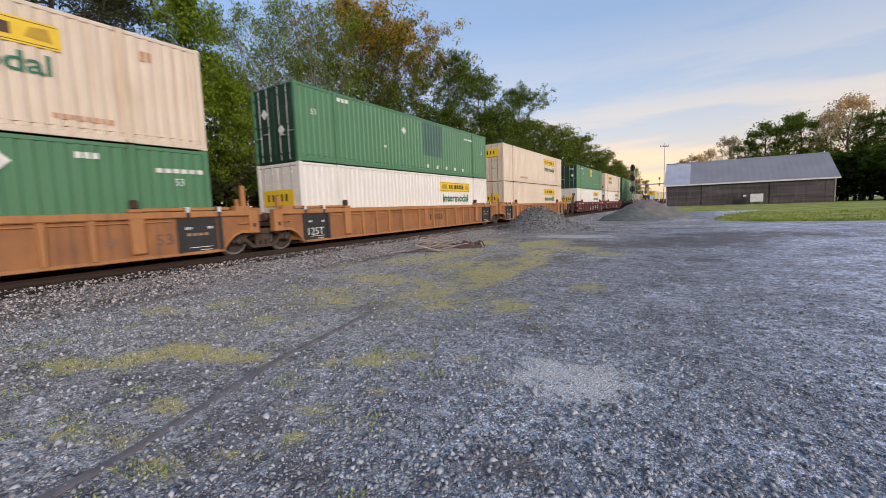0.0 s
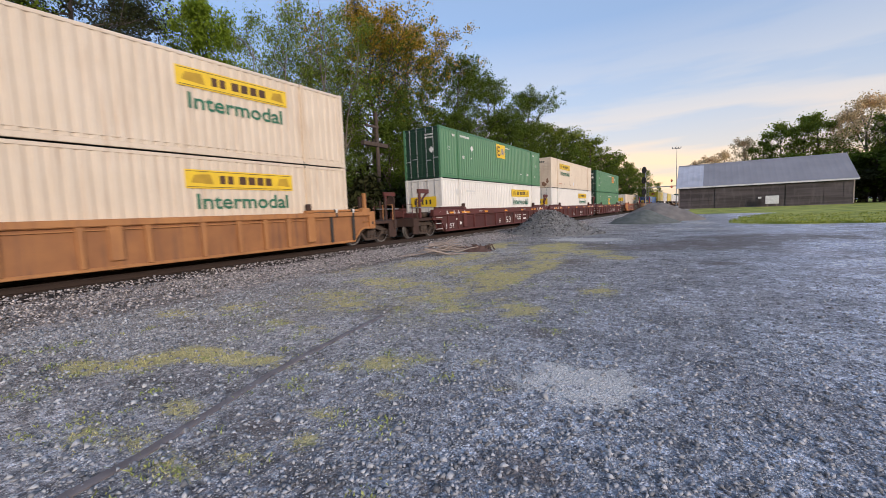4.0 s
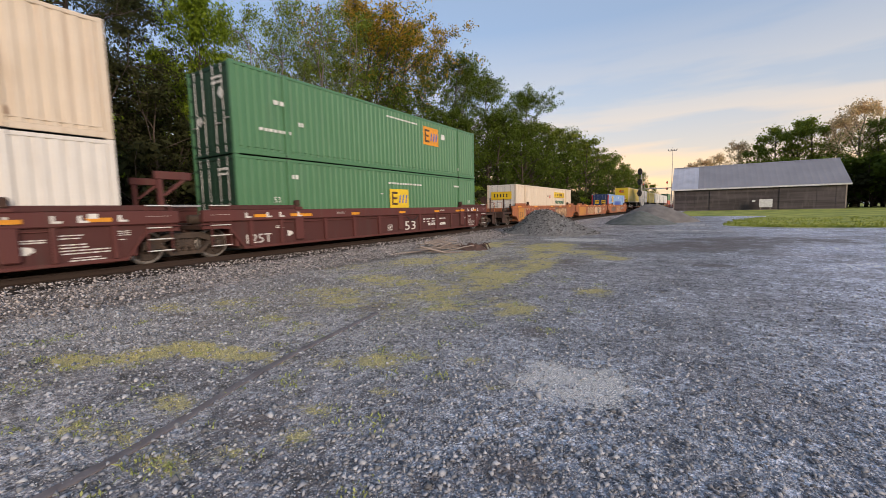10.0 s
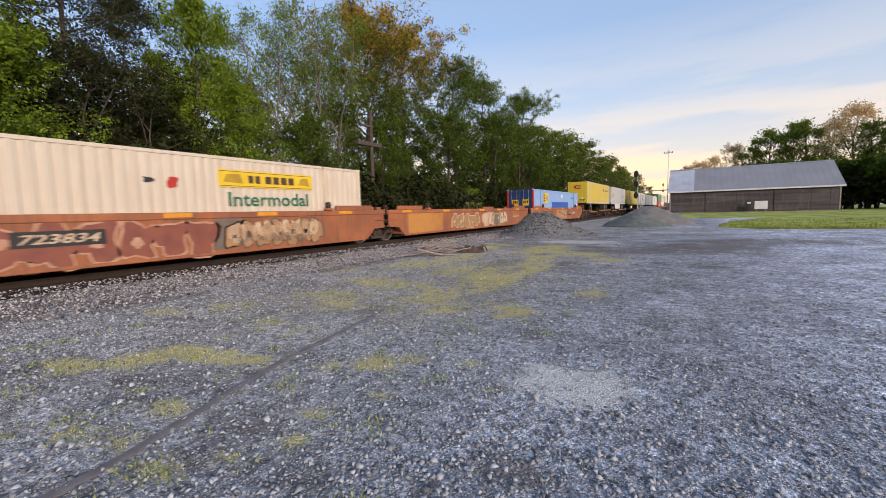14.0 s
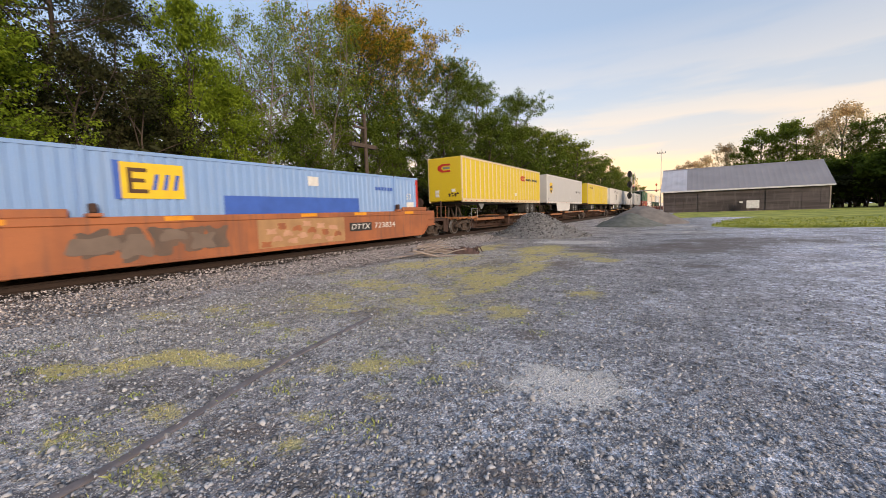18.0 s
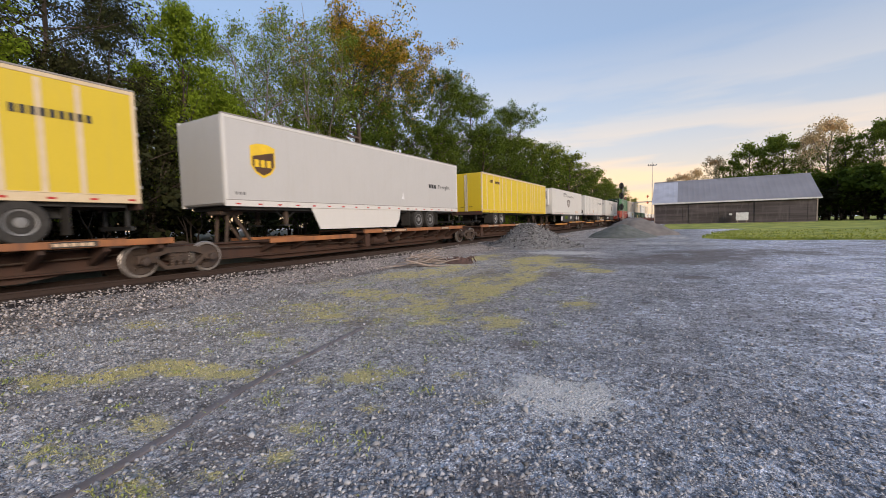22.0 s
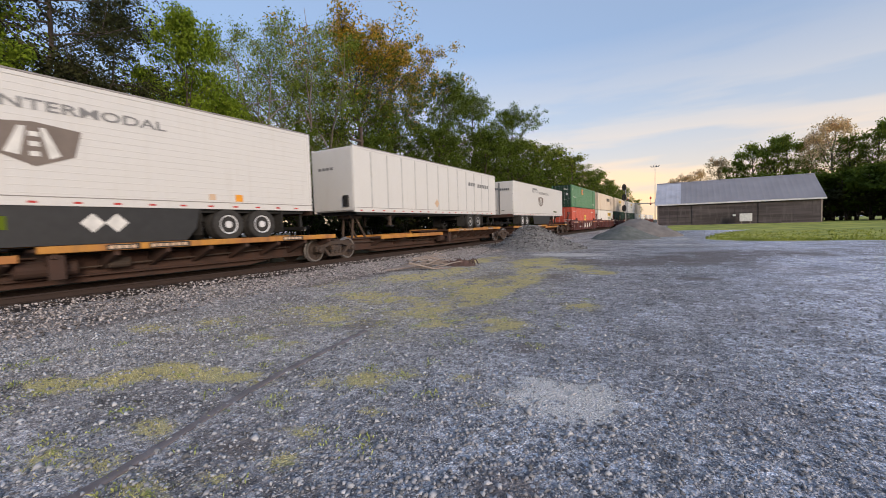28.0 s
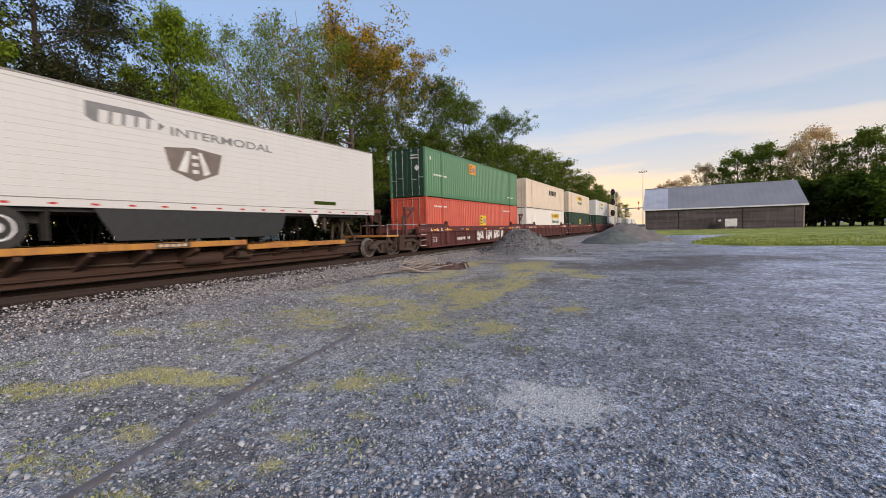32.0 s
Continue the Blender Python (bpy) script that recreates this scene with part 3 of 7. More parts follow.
def sheet_over(name, edge, ys_, lift, mat, label, category):
    """A thin sheet over the ground; edge(y) gives its two sides."""
    mb = MB()
    n = 26
    for y in ys_:
        a, b = edge(y)
        mb.v += [(a + (b - a) * (i / n) ** 1.5, y, ground_z(a + (b - a) * (i / n) ** 1.5, y) + lift * min(1, i * 2, (y - ys_[0]) * 3)) for i in range(n + 1)]
    mb.f += [(j * (n + 1) + i, j * (n + 1) + i + 1, (j + 1) * (n + 1) + i + 1, (j + 1) * (n + 1) + i) for j in range(len(ys_) - 1) for i in range(n)]
    return tagged(new(name, mb.mesh(name, mat, True)), label, category, kind="structure")


def lawn_edge(y):
    """A gravel lane leaves the lot between the lawn and the strip of grass before the barn."""
    wave = 0.4 * noise.noise((y * 0.7, 0, 0))
    if y < 60:
        return 1.4 + 2.6 * max(0, 1 - (y - 33.5) / 2.2) ** 2 + .13 * max(0, y - 38) + .012 * max(0, y - 44) ** 2 + wave, 160
    return -2.5 + wave, 160


sheet_over("lawn", lawn_edge, spaced([(33.2, 50, 0.6), (50, 59.9, 1.5), (60.2, 84, 3), (84, 220, 20)]), 0.05, M["lawn"], "mown green lawn between the gravel lot and the barn", "lawn")
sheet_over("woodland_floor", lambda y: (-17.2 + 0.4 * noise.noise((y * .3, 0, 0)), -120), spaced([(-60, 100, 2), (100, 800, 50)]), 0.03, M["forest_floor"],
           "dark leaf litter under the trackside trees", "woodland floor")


# ---- loose stones ----
def stones(name, count, spot, size, mat, label, category, seed):
    """Many small angular stones in one mesh of kind stuff; spot(rng) gives x, y, z of each."""
    rng = np.random.default_rng(seed)
    base = np.array([(1, 0, 0), (-.5, .85, 0), (-.5, -.85, 0), (.3, .2, .75), (-.35, -.1, .6), (0, 0, -.6)])
    tri = np.array([(0, 1, 3), (1, 4, 3), (1, 2, 4), (2, 0, 3), (2, 3, 4), (0, 5, 1), (1, 5, 2), (2, 5, 0)])
    v = np.empty((count, 6, 3), np.float32)
    for i in range(count):
        x, y, z = spot(rng)
        s = size[0] + (size[1] - size[0]) * rng.random() ** 3.5 * (1.5 if rng.random() < .03 else 1)
        p = base * (1 + rng.uniform(-.35, .35, (6, 3))) * s * np.array((1, rng.uniform(.6, 1), rng.uniform(.5, .9)))
        a = rng.random() * 6.283
        q = p.copy()
        q[:, 0], q[:, 1] = p[:, 0] * math.cos(a) - p[:, 1] * math.sin(a), p[:, 0] * math.sin(a) + p[:, 1] * math.cos(a)
        q[:, 2] += q[:, 0] * rng.uniform(-.4, .4)
        v[i] = q + (x, y, z + s * 0.15)
    f = (tri[None] + (np.arange(count) * 6)[:, None, None]).reshape(-1, 3)
    me = bpy.data.meshes.new(name)
    me.vertices.add(count * 6)
    me.vertices.foreach_set("co", v.ravel())
    me.loops.add(len(f) * 3)
    me.loops.foreach_set("vertex_index", f.astype(np.int32).ravel())
    me.polygons.add(len(f))
    me.polygons.foreach_set("loop_start", np.arange(0, len(f) * 3, 3, dtype=np.int32))
    me.update(calc_edges=True)
    me.validate()
    me.materials.append(mat)
    return tagged(new(name, me), label, category, kind="stuff")


M["stone"] = material("grey_crushed_stone", (0.34, 0.345, 0.365), 0.8, grain=6.0, second=(0.25, 0.255, 0.285), bump=0.2, island=0.6)
M["ballast"] = material("pinkish_grey_ballast", (0.40, 0.365, 0.35), 0.85, grain=5.0, second=(0.29, 0.26, 0.25), bump=0.2, island=0.85)


def lot_spot(rng):
    while True:
        r, a = 1.2 + 10 * rng.random() ** 1.6, radians(rng.uniform(-80, 22))
        x, y = r * math.sin(a), r * math.cos(a)
        if -9.2 < x < 6 and y > 0.2 and rng.random() > max(0.75 * weed_at(x, y), 0.85 * dust_at(x, y)):
            return x, y, ground_z(x, y)


def ballast_z(x):
    return 0.06 + 0.14 * min(1.0, max(0.0, (abs(x + 13.835) - 1.45) / -0.9 + 1.0))


def ballast_spot(rng):
    x = -8.7 - 3.55 * rng.random() ** 0.8
    y = -1 + 42 * rng.random() ** 1.5
    return x, y, max(ground_z(x, y), ballast_z(x)) + 0.03 * rng.random()


stones("loose_gravel", 42000, lot_spot, (0.0045, 0.032), M["stone"], "loose grey crushed stones strewn over the lot", "gravel", 11)
M["heap_stone"] = material("dark_grey_broken_stone", (0.23, 0.225, 0.22), 0.8, grain=6.0, second=(0.12, 0.118, 0.118), bump=0.4, island=0.97)
def coarse_spot(rng):
    while True:
        x, y = -8.9 + 8.6 * rng.random(), .4 + 15 * rng.random() ** 1.2
        if rng.random() < max(.22, min(1.0, (-4.1 - x) / 2.5)) and rng.random() > .8 * weed_at(x, y):
            return x, y, ground_z(x, y)


M["pale_stone"] = material("pale_grey_broken_stone", (0.37, 0.372, 0.385), 0.8, grain=9.0, second=(0.26, 0.26, 0.27), bump=0.3, island=0.6)
stones("coarse_gravel", 21000, coarse_spot, (0.010, 0.043), M["pale_stone"], "coarse pale grey stones between the lot and the track", "gravel", 14)
stones("track_ballast", 21000, ballast_spot, (0.022, 0.055), M["ballast"], "pinkish grey broken stone ballast beside the track", "ballast", 12)


# ---- track ----
TRACK_X, RAIL_Z = -13.835, 0.30
track = thing("railway_track", "railway track with rusty rails on dark wooden ties", "railway track", kind="structure")
bed = MB()
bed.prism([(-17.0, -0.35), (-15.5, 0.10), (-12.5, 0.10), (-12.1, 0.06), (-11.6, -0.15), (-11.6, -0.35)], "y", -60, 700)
# Oil-brown ballast, its colour darkened further for the shade under the train
M["oily_shaded"] = material("oily_shaded_ballast", (0.028, 0.021, 0.018), 0.95, grain=4.0, second=(0.045, 0.034, 0.028), bump=0.6)
part("ballast_bed", bed, M["oily_shaded"], track, "oil-browned ballast bed, darkened for the shade under the train")
rail_profile = [(-.075, 0), (.075, 0), (.075, .015), (.012, .03), (.012, .125), (.037, .135), (.037, .165), (.03, .175), (-.03, .175), (-.037, .165), (-.037, .135), (-.012, .125), (-.012, .03), (-.075, .015)]
for side in (-0.755, 0.755):
    r = MB()
    r.prism([(TRACK_X + side + a, RAIL_Z - 0.175 + b) for a, b in rail_profile], "y", -60, 700)
    part("rail", r, M["rail_steel"], track)
tie = MB().box(TRACK_X - 1.3, TRACK_X + 1.3, -.115, .115, -0.06, RAIL_Z - .176, .008).mesh("tie", M["tie"])
for k in range(200):
    t = part("tie", tie, M["tie"], track)
    t.location = (random.uniform(-.03, .03), -4 + k * 0.52, random.uniform(-.01, 0))
plate = MB().box(-.1, .1, -.18, .18, 0, .012, .003).mesh("tie_plate", M["rail_steel"])
for k in range(60):
    t = part("tie_plate", plate, M["rail_steel"], track)
    t.location = (TRACK_X + 0.755, -4 + k * 0.52, RAIL_Z - .179)

# two old rails of a siding, sunk flush in the lot
M["old_rail"] = material("grey_brown_old_rail", (0.22, 0.195, 0.20), 0.75, 0.1, grain=5.0, second=(0.13, 0.11, 0.11), bump=0.25)


def sunken_rail(run, label, lift=0.0):
    ob = thing("sunken_rail", label, "rail", "old siding rails")
    mb = MB()
    w = 0.046
    for x, y in run:
        z = ground_z(x, y) + lift
        mb.v += [(x - w, y, z - .05), (x - w, y, z + .010), (x - w * .6, y, z + .016), (x + w * .6, y, z + .016), (x + w, y, z + .010), (x + w, y, z - .05)]
    mb.f += [(6 * i + k, 6 * i + k + 1, 6 * i + k + 7, 6 * i + k + 6) for i in range(len(run) - 1) for k in range(5)] + [(0, 1, 2, 3, 4, 5)]
    part("rail_head", mb, M["old_rail"], ob)


sunken_rail([(-3.12, .3), (-3.2, .75), (-3.26, 1.04), (-3.4, 1.45), (-3.63, 2.04), (-3.79, 2.45), (-3.91, 2.88), (-4.04, 3.45), (-4.19, 4.2), (-4.3, 4.75)], "rusty old rail sunk flush into the gravel")
sunken_rail([(-2.85, 6.6), (-3.1, 7.7), (-3.41, 9.0), (-3.7, 10.3), (-4.0, 11.5), (-4.5, 13.6), (-4.95, 15.3)], "rusty old rail almost buried in weeds", -.019)


# ---- gravel heaps ----
def heap(name, cx, cy, rx, ry, h, mat, label, seed, peaks=()):
    mb = MB()
    n, rings = 72, 26
    mb.v.append((cx, cy, h))
    for j in range(1, rings + 1):
        for k in range(n):
            a = 2 * math.pi * k / n
            d = j / rings
            x, y = cx + rx * d * math.cos(a), cy + ry * d * math.sin(a)
            wob = 1 + 0.16 * noise.noise((math.cos(a) * 1.6 + seed, math.sin(a) * 1.6, seed))
            x, y = cx + (x - cx) * wob, cy + (y - cy) * wob
            z = h * max(0.0, 1 - d) ** 0.9 * (1 - 0.14 * math.exp(-(d * 5) ** 2)) + sum(ph * math.exp(-((x - px) ** 2 + (y - py) ** 2) / pr ** 2) for px, py, pr, ph in peaks) * (1 - d ** 4)
            z += 0.10 * h * noise.noise((x * 1.1, y * 1.1, seed)) * (1 - d) + 0.03 * noise.noise((x * 5, y * 5, seed))
            mb.v.append((x, y, max(z, 0) + ground_z(x, y) - (0.06 if j == rings else 0)))
    mb.v[0] = (cx, cy, mb.v[1][2])
    mb.f += [(0, 1 + k, 1 + (k + 1) % n) for k in range(n)]
    mb.f += [(1 + (j - 1) * n + k, 1 + j * n + k, 1 + j * n + (k + 1) % n, 1 + (j - 1) * n + (k + 1) % n) for j in range(1, rings) for k in range(n)]
    ob = thing(name, label, "gravel heap")
    me = mb.mesh(name, mat, True)
    part("heap_body", me, mat, ob)
    return ob, mb.v


heap1, hv = heap("gravel_heap", -8.05, 24.8, 3.0, 2.6, 1.0, M["heap_stone"], "conical heap of coarse grey crushed stone beside the track", 2.0, [(-8.75, 24.7, 1.15, .58), (-7.3, 24.6, 1.2, .22)])


def heap_spot(rng):
    p = hv[int(rng.integers(0, int(len(hv) * .97)))]
    return p[0] + rng.normal(0, .07), p[1] + rng.normal(0, .07), p[2] - .01


s = stones("heap_gravel", 13500, heap_spot, (0.022, 0.085), M["heap_stone"], "", "", 13)
s.parent = heap1
del s["kind"]
M["dark_fines"] = material("dark_stone_dust", (0.145, 0.155, 0.145), 0.9, grain=2.6, spread=0.3, second=(0.085, 0.095, 0.085), fine=14, bump=1.0)
M["fines"] = material("grey_stone_dust", (0.21, 0.19, 0.175), 0.9, grain=1.6, spread=0.3, second=(0.14, 0.128, 0.12), fine=16, bump=0.8)
heap("gravel_heap", -4.55, 38.6, 2.85, 2.4, .95, M["dark_fines"], "low heap of fine dark grey stone dust on the lot", 5.0, [(-4.5, 38.5, 1.3, .35), (-6.7, 38.2, .6, .25)])
heap("gravel_heap", -4.0, 44.0, 3.9, 3.2, 2.0, M["fines"], "peaked heap of brown-grey stone dust behind another heap", 8.0)

# ---- brushwood by the track ----
brush = thing("brushwood_pile", "pile of broken grey branches and split wood lying on the gravel", "brushwood")
rng = random.Random(4)
for i in range(44):
    x, y, a = rng.gauss(-8.5, .38), rng.gauss(13.2, .45), radians(rng.gauss(60, 36))
    ln, r = rng.uniform(.5, 1.7), rng.uniform(.014, .042)
    z = ground_z(x, y) + r + .5 * rng.random() * math.exp(-((x + 8.5) ** 2 + (y - 13.2) ** 2) / .6)
    lean = rng.uniform(-.3, .3)
    pts = [(x + math.cos(a) * ln * t + rng.uniform(-.04, .04), y + math.sin(a) * ln * t + rng.uniform(-.04, .04), max(r, z + lean * t * ln + rng.uniform(-.02, .03))) for t in (-.5, -.2, .1, .3, .5)]
    part("branch", MB().tube(pts, [r, r, r * .9, r * .7, r * .45], 6), M["dead_wood"], brush, smooth=True)
for k, (x, y, a) in enumerate(((-9.15, 11.8, 25), (-8.9, 12.1, 32))):
    mb = MB().box(-.6, .6, -.1, .1, 0, .06, .012)
    p = part("split_plank", mb, M["dead_wood"], brush, "pale split plank")
    p.matrix_basis = pose(x, y, .05 + .05 * k, 4, -6, a)
M["dirt"] = material("brown_dirt", (0.13, 0.075, 0.06), 0.95, grain=9.0, second=(0.06, 0.036, 0.03), bump=0.8)
clod = thing("dirt_mound", "small mound of reddish-brown dirt and broken roots by the track", "dirt mound")
mb = MB()
n = 30
mb.v.append((-7.75, 14.3, .2))
for j in range(1, 9):
    for k in range(n):
        a, d = 2 * math.pi * k / n, j / 8
        x, y = -7.75 + .75 * d * math.cos(a), 14.3 + .55 * d * math.sin(a)
        mb.v.append((x, y, .2 * (1 - d * d) + .16 * noise.noise((x * 6, y * 6, 1)) * (1 - d * d) + ground_z(x, y) - .02 * d))
mb.f += [(0, 1 + k, 1 + (k + 1) % n) for k in range(n)] + [(1 + (j - 1) * n + k, 1 + j * n + k, 1 + j * n + (k + 1) % n, 1 + (j - 1) * n + (k + 1) % n) for j in range(1, 8) for k in range(n)]
part("earth", mb, M["dirt"], clod)
rng = random.Random(12)
for k in range(16):
    x, y, a = -7.75 + rng.gauss(0, .35), 14.3 + rng.gauss(0, .25), rng.uniform(0, 6.28)
    z, ln = ground_z(x, y) + .16, rng.uniform(.2, .55)
    part("root", MB().tube([(x, y, z - .1), (x + .5 * ln * math.cos(a), y + .5 * ln * math.sin(a), z + rng.uniform(0, .1)), (x + ln * math.cos(a), y + ln * math.sin(a), z + rng.uniform(-.1, .12))], [.03, .022, .01], 5), M["dirt"], clod)

# ---- barn ----
BX0, BX1, BY0, BZ0, EAVE, RIDGE, DEPTH = -4.3, 18.6, 85.0, 0.25, 4.35, 8.45, 7.2
barn = thing("barn", "long dark weathered wooden barn with a grey metal roof", "barn")
T = 0.15


def wall_part(mb, label="weathered dark board wall"):
    return part("wall", mb, M["board"], barn, label)


wall_part(MB().box(BX0, BX1, BY0, BY0 + T, BZ0, EAVE))
wall_part(MB().box(BX0, BX1, BY0 + 2 * DEPTH - T, BY0 + 2 * DEPTH, BZ0, EAVE))
for x in (BX0, BX1 - T):
    wall_part(MB().prism([(BY0 + T, BZ0), (BY0 + 2 * DEPTH - T, BZ0), (BY0 + 2 * DEPTH - T, EAVE), (BY0 + DEPTH, RIDGE - .2), (BY0 + T, EAVE)], "x", x, x + T))
batten = MB().box(-.02, .02, -.012, .012, 0, EAVE - BZ0 - .1, .004).mesh("batten", M["board"])
k = 0
x = BX0 + .3
while x < BX1 - .2:
    b = part("batten", batten, M["board"], barn)
    b.location = (x + random.uniform(-.04, .04), BY0 - .014, BZ0 + .02)
    x += random.uniform(1.0, 2.2)
slope = (RIDGE - EAVE) / DEPTH
for a, b, mat, lab in ((BX0 - .35, -0.55, "roof_new", "lighter replaced roof sheets"), (-0.55, BX1 + .4, "roof_metal", "")):
    n = int((b - a) / .28)
    for front in (1, -1):
        mb = MB()
        for i in range(n + 1):
            x = a + (b - a) * i / n
            rib = 0.018 if i % 3 == 0 else 0.0
            for d in (-0.45, DEPTH):
                z = EAVE + slope * d + rib + .14
                mb.v += [(x, BY0 + DEPTH - front * (DEPTH - d), z), (x, BY0 + DEPTH - front * (DEPTH - d), z - .06)]
        mb.f += [(4 * i, 4 * i + 4, 4 * i + 6, 4 * i + 2) for i in range(n)] + [(4 * i + 1, 4 * i + 5, 4 * i + 7, 4 * i + 3) for i in range(n)]
        mb.f += [(4 * i, 4 * i + 1, 4 * i + 5, 4 * i + 4) for i in range(n)] + [(0, 1, 3, 2), (4 * n, 4 * n + 1, 4 * n + 3, 4 * n + 2)]
        part("roof", mb, M[mat], barn, lab or "grey ribbed metal roof")
part("ridge_cap", MB().prism([(BY0 + DEPTH - .3, RIDGE + .02), (BY0 + DEPTH, RIDGE + .22), (BY0 + DEPTH + .3, RIDGE + .02)], "x", BX0 - .36, BX1 + .41), M["roof_metal"], barn)
part("fascia", MB().box(BX0 - .35, BX1 + .4, BY0 - .5, BY0 - .46, EAVE - .32, EAVE - .08, .01), M["fascia"], barn, "white eaves board")
for x0, x1 in ((1.2, 4.6), (10.6, 13.6)):
    door = part("barn_door", MB().box(x0, x1, BY0 - .09, BY0 - .03, BZ0 + .05, EAVE - .5, .01), M["board"], barn, "sliding board door, closed")
    part("door_track", MB().box(x0 - .4, x1 + 2, BY0 - .12, BY0 - .05, EAVE - .48, EAVE - .42, .005), M["black"], door)
part("plinth", MB().box(BX0 - .02, BX1 + .02, BY0 - .04, BY0 - .002, .1, BZ0 + .25, .01), M["fines"], barn, "grey stone footing")
for x in (BX0 + .1, BX1 - .1):
    part("corner_board", MB().box(x - .08, x + .08, BY0 - .04, BY0 - .003, BZ0, EAVE - .1, .006), M["dead_wood"], barn, "grey weathered corner board")
board_sign = thing("notice_board", "blank white notice board standing before the barn", "notice board")
part("board", MB().box(7.95, 9.65, 83.6, 83.66, .85, 2.15, .01), M["fascia"], board_sign)
for x in (8.2, 9.4):
    part("post", MB().box(x - .05, x + .05, 83.66, 83.76, .2, 2.2, .008), M["dead_wood"], board_sign)
small = thing("small_sign", "small white sign fixed to the barn wall", "sign")
part("panel", MB().box(7.1, 7.55, BY0 - .13, BY0 - .1, 1.75, 2.05, .005), M["fascia"], small)

# ---- signals and masts ----
M["lamp_red"] = glow("red_signal_lens", (1.0, 0.06, 0.02), 1.2)
M["lens"] = material("dark_lens", (0.02, 0.02, 0.02), 0.15, bump=0.0)
M["galv"] = material("galvanised_steel", (0.42, 0.42, 0.42), 0.5, 0.6, grain=3.0, bump=0.05)


def signal_head(parent, x, y, z, r=0.42, lit=None):
    h = part("signal_head", MB().prism([(x + r * math.cos(a) * .92, z + r * 1.45 * math.sin(a)) for a in [k * math.pi / 10 for k in range(20)]], "y", y - .05, y), M["black"], parent, "black oval backing plate")
    part("lamp_case", MB().box(x - .18, x + .18, y + .0, y + .3, z - .32, z + .32, .04), M["black"], h)
    for k, dz in enumerate((.24, 0, -.24)):
        part("lens", MB().turned([(y - .07, .001), (y - .065, .085), (y - .052, .09)], "y", (x, 0, z + dz), 16), M["lamp_red"] if lit == k else M["lens"], h)
        hood = MB()
        for i in range(9):
            a = radians(-20 + 220 * i / 8)
            for yy, rr in ((y - .05, .12), (y - .3, .125)):
                hood.v.append((x + rr * math.cos(a), yy, z + dz + rr * math.sin(a)))
                hood.v.append((x + (rr - .012) * math.cos(a), yy, z + dz + (rr - .012) * math.sin(a)))
        hood.f += [(4 * i + p, 4 * i + q, 4 * i + 4 + q, 4 * i + 4 + p) for i in range(8) for p, q in ((0, 2), (1, 3), (2, 3))]
        part("hood", hood, M["black"], h)
    return h


SX, SY = -9.9, 85.0
sig = thing("railway_signal", "three-headed black railway signal on a steel mast", "railway signal")
part("mast", MB().tube([(SX + .25, SY + .2, -.1), (SX + .25, SY + .2, 8.4)], .075, 12), M["galv"], sig)
for z, lit in ((7.9, None), (6.0, None), (3.9, None)):
    signal_head(sig, SX, SY, z, 0.44, lit)
    part("bracket", MB().box(SX - .05, SX + .3, SY + .12, SY + .22, z - .04, z + .04, .01), M["galv"], sig)
lad = part("ladder", MB().box(SX + .42, SX + .46, SY + .3, SY + .34, 0, 8.2), M["galv"], sig, "steel ladder")
part("ladder_rail", MB().box(SX + .78, SX + .82, SY + .3, SY + .34, 0, 8.2), M["galv"], lad)
for k in range(26):
    part("rung", MB().box(SX + .46, SX + .78, SY + .31, SY + .33, .3 + k * .3, .325 + k * .3), M["galv"], lad)
part("relay_box", MB().box(SX + .5, SX + 1.3, SY - .2, SY + .4, 0, 1.3, .03), M["galv"], sig, "grey relay cabinet")

gan = thing("signal_gantry", "distant signal gantry with small round heads", "signal gantry")
GY = 190.0
part("gantry_post", MB().tube([(-9.2, GY, 0), (-9.2, GY, 9.2)], .12, 10), M["galv"], gan)
part("gantry_beam", MB().box(-25.5, -9.0, GY - .1, GY + .1, 8.2, 8.6, .02), M["galv"], gan)
for x, z in ((-25.2, 10.3), (-20.6, 10.3), (-12.0, 10.6), (-12.0, 8.1)):
    hd = signal_head(gan, x, GY - .3, z, .36)
    part("lens", MB().turned([(GY - .5, .001), (GY - .45, .09), (GY - .36, .1)], "y", (x, 0, z), 14), M["lamp_red"], hd, "lit red lens")
    part("head_post", MB().box(x - .05, x + .05, GY - .05, GY + .05, 8.4, z, .01), M["galv"], hd)

flood = thing("floodlight_mast", "tall slim floodlight mast with a crossbar of lamps", "floodlight mast")
FX, FY = -7.1, 130.0
part("mast", MB().tube([(FX, FY, 0), (FX, FY, 8), (FX, FY, 17.4)], [.11, .08, .05], 8), M["galv"], flood)
part("crossbar", MB().box(FX - 1.0, FX + 1.0, FY - .06, FY + .06, 16.3, 16.45, .01), M["galv"], flood)
for k in (-1, -.35, .35, 1):
    part("lamp_head", MB().box(FX + k - .13, FX + k + .13, FY - .25, FY - .05, 16.45, 16.8, .03), M["galv"], flood)

upole = thing("utility_pole", "dark wooden utility pole with a heavy crossarm", "utility pole")
UX, UY = -21.2, 23.9
part("pole", MB().tube([(UX, UY, -.2), (UX, UY, 5.4), (UX, UY, 9.3)], [.17, .15, .12], 10), M["tie"], upole)
part("crossarm", MB().box(UX - .16, UX + .16, UY - 1.6, UY + 1.1, 6.75, 7.05, .02), M["tie"], upole)
part("crossarm", MB().box(UX - .1, UX + .1, UY - 1.2, UY + .2, 8.15, 8.3, .01), M["tie"], upole)
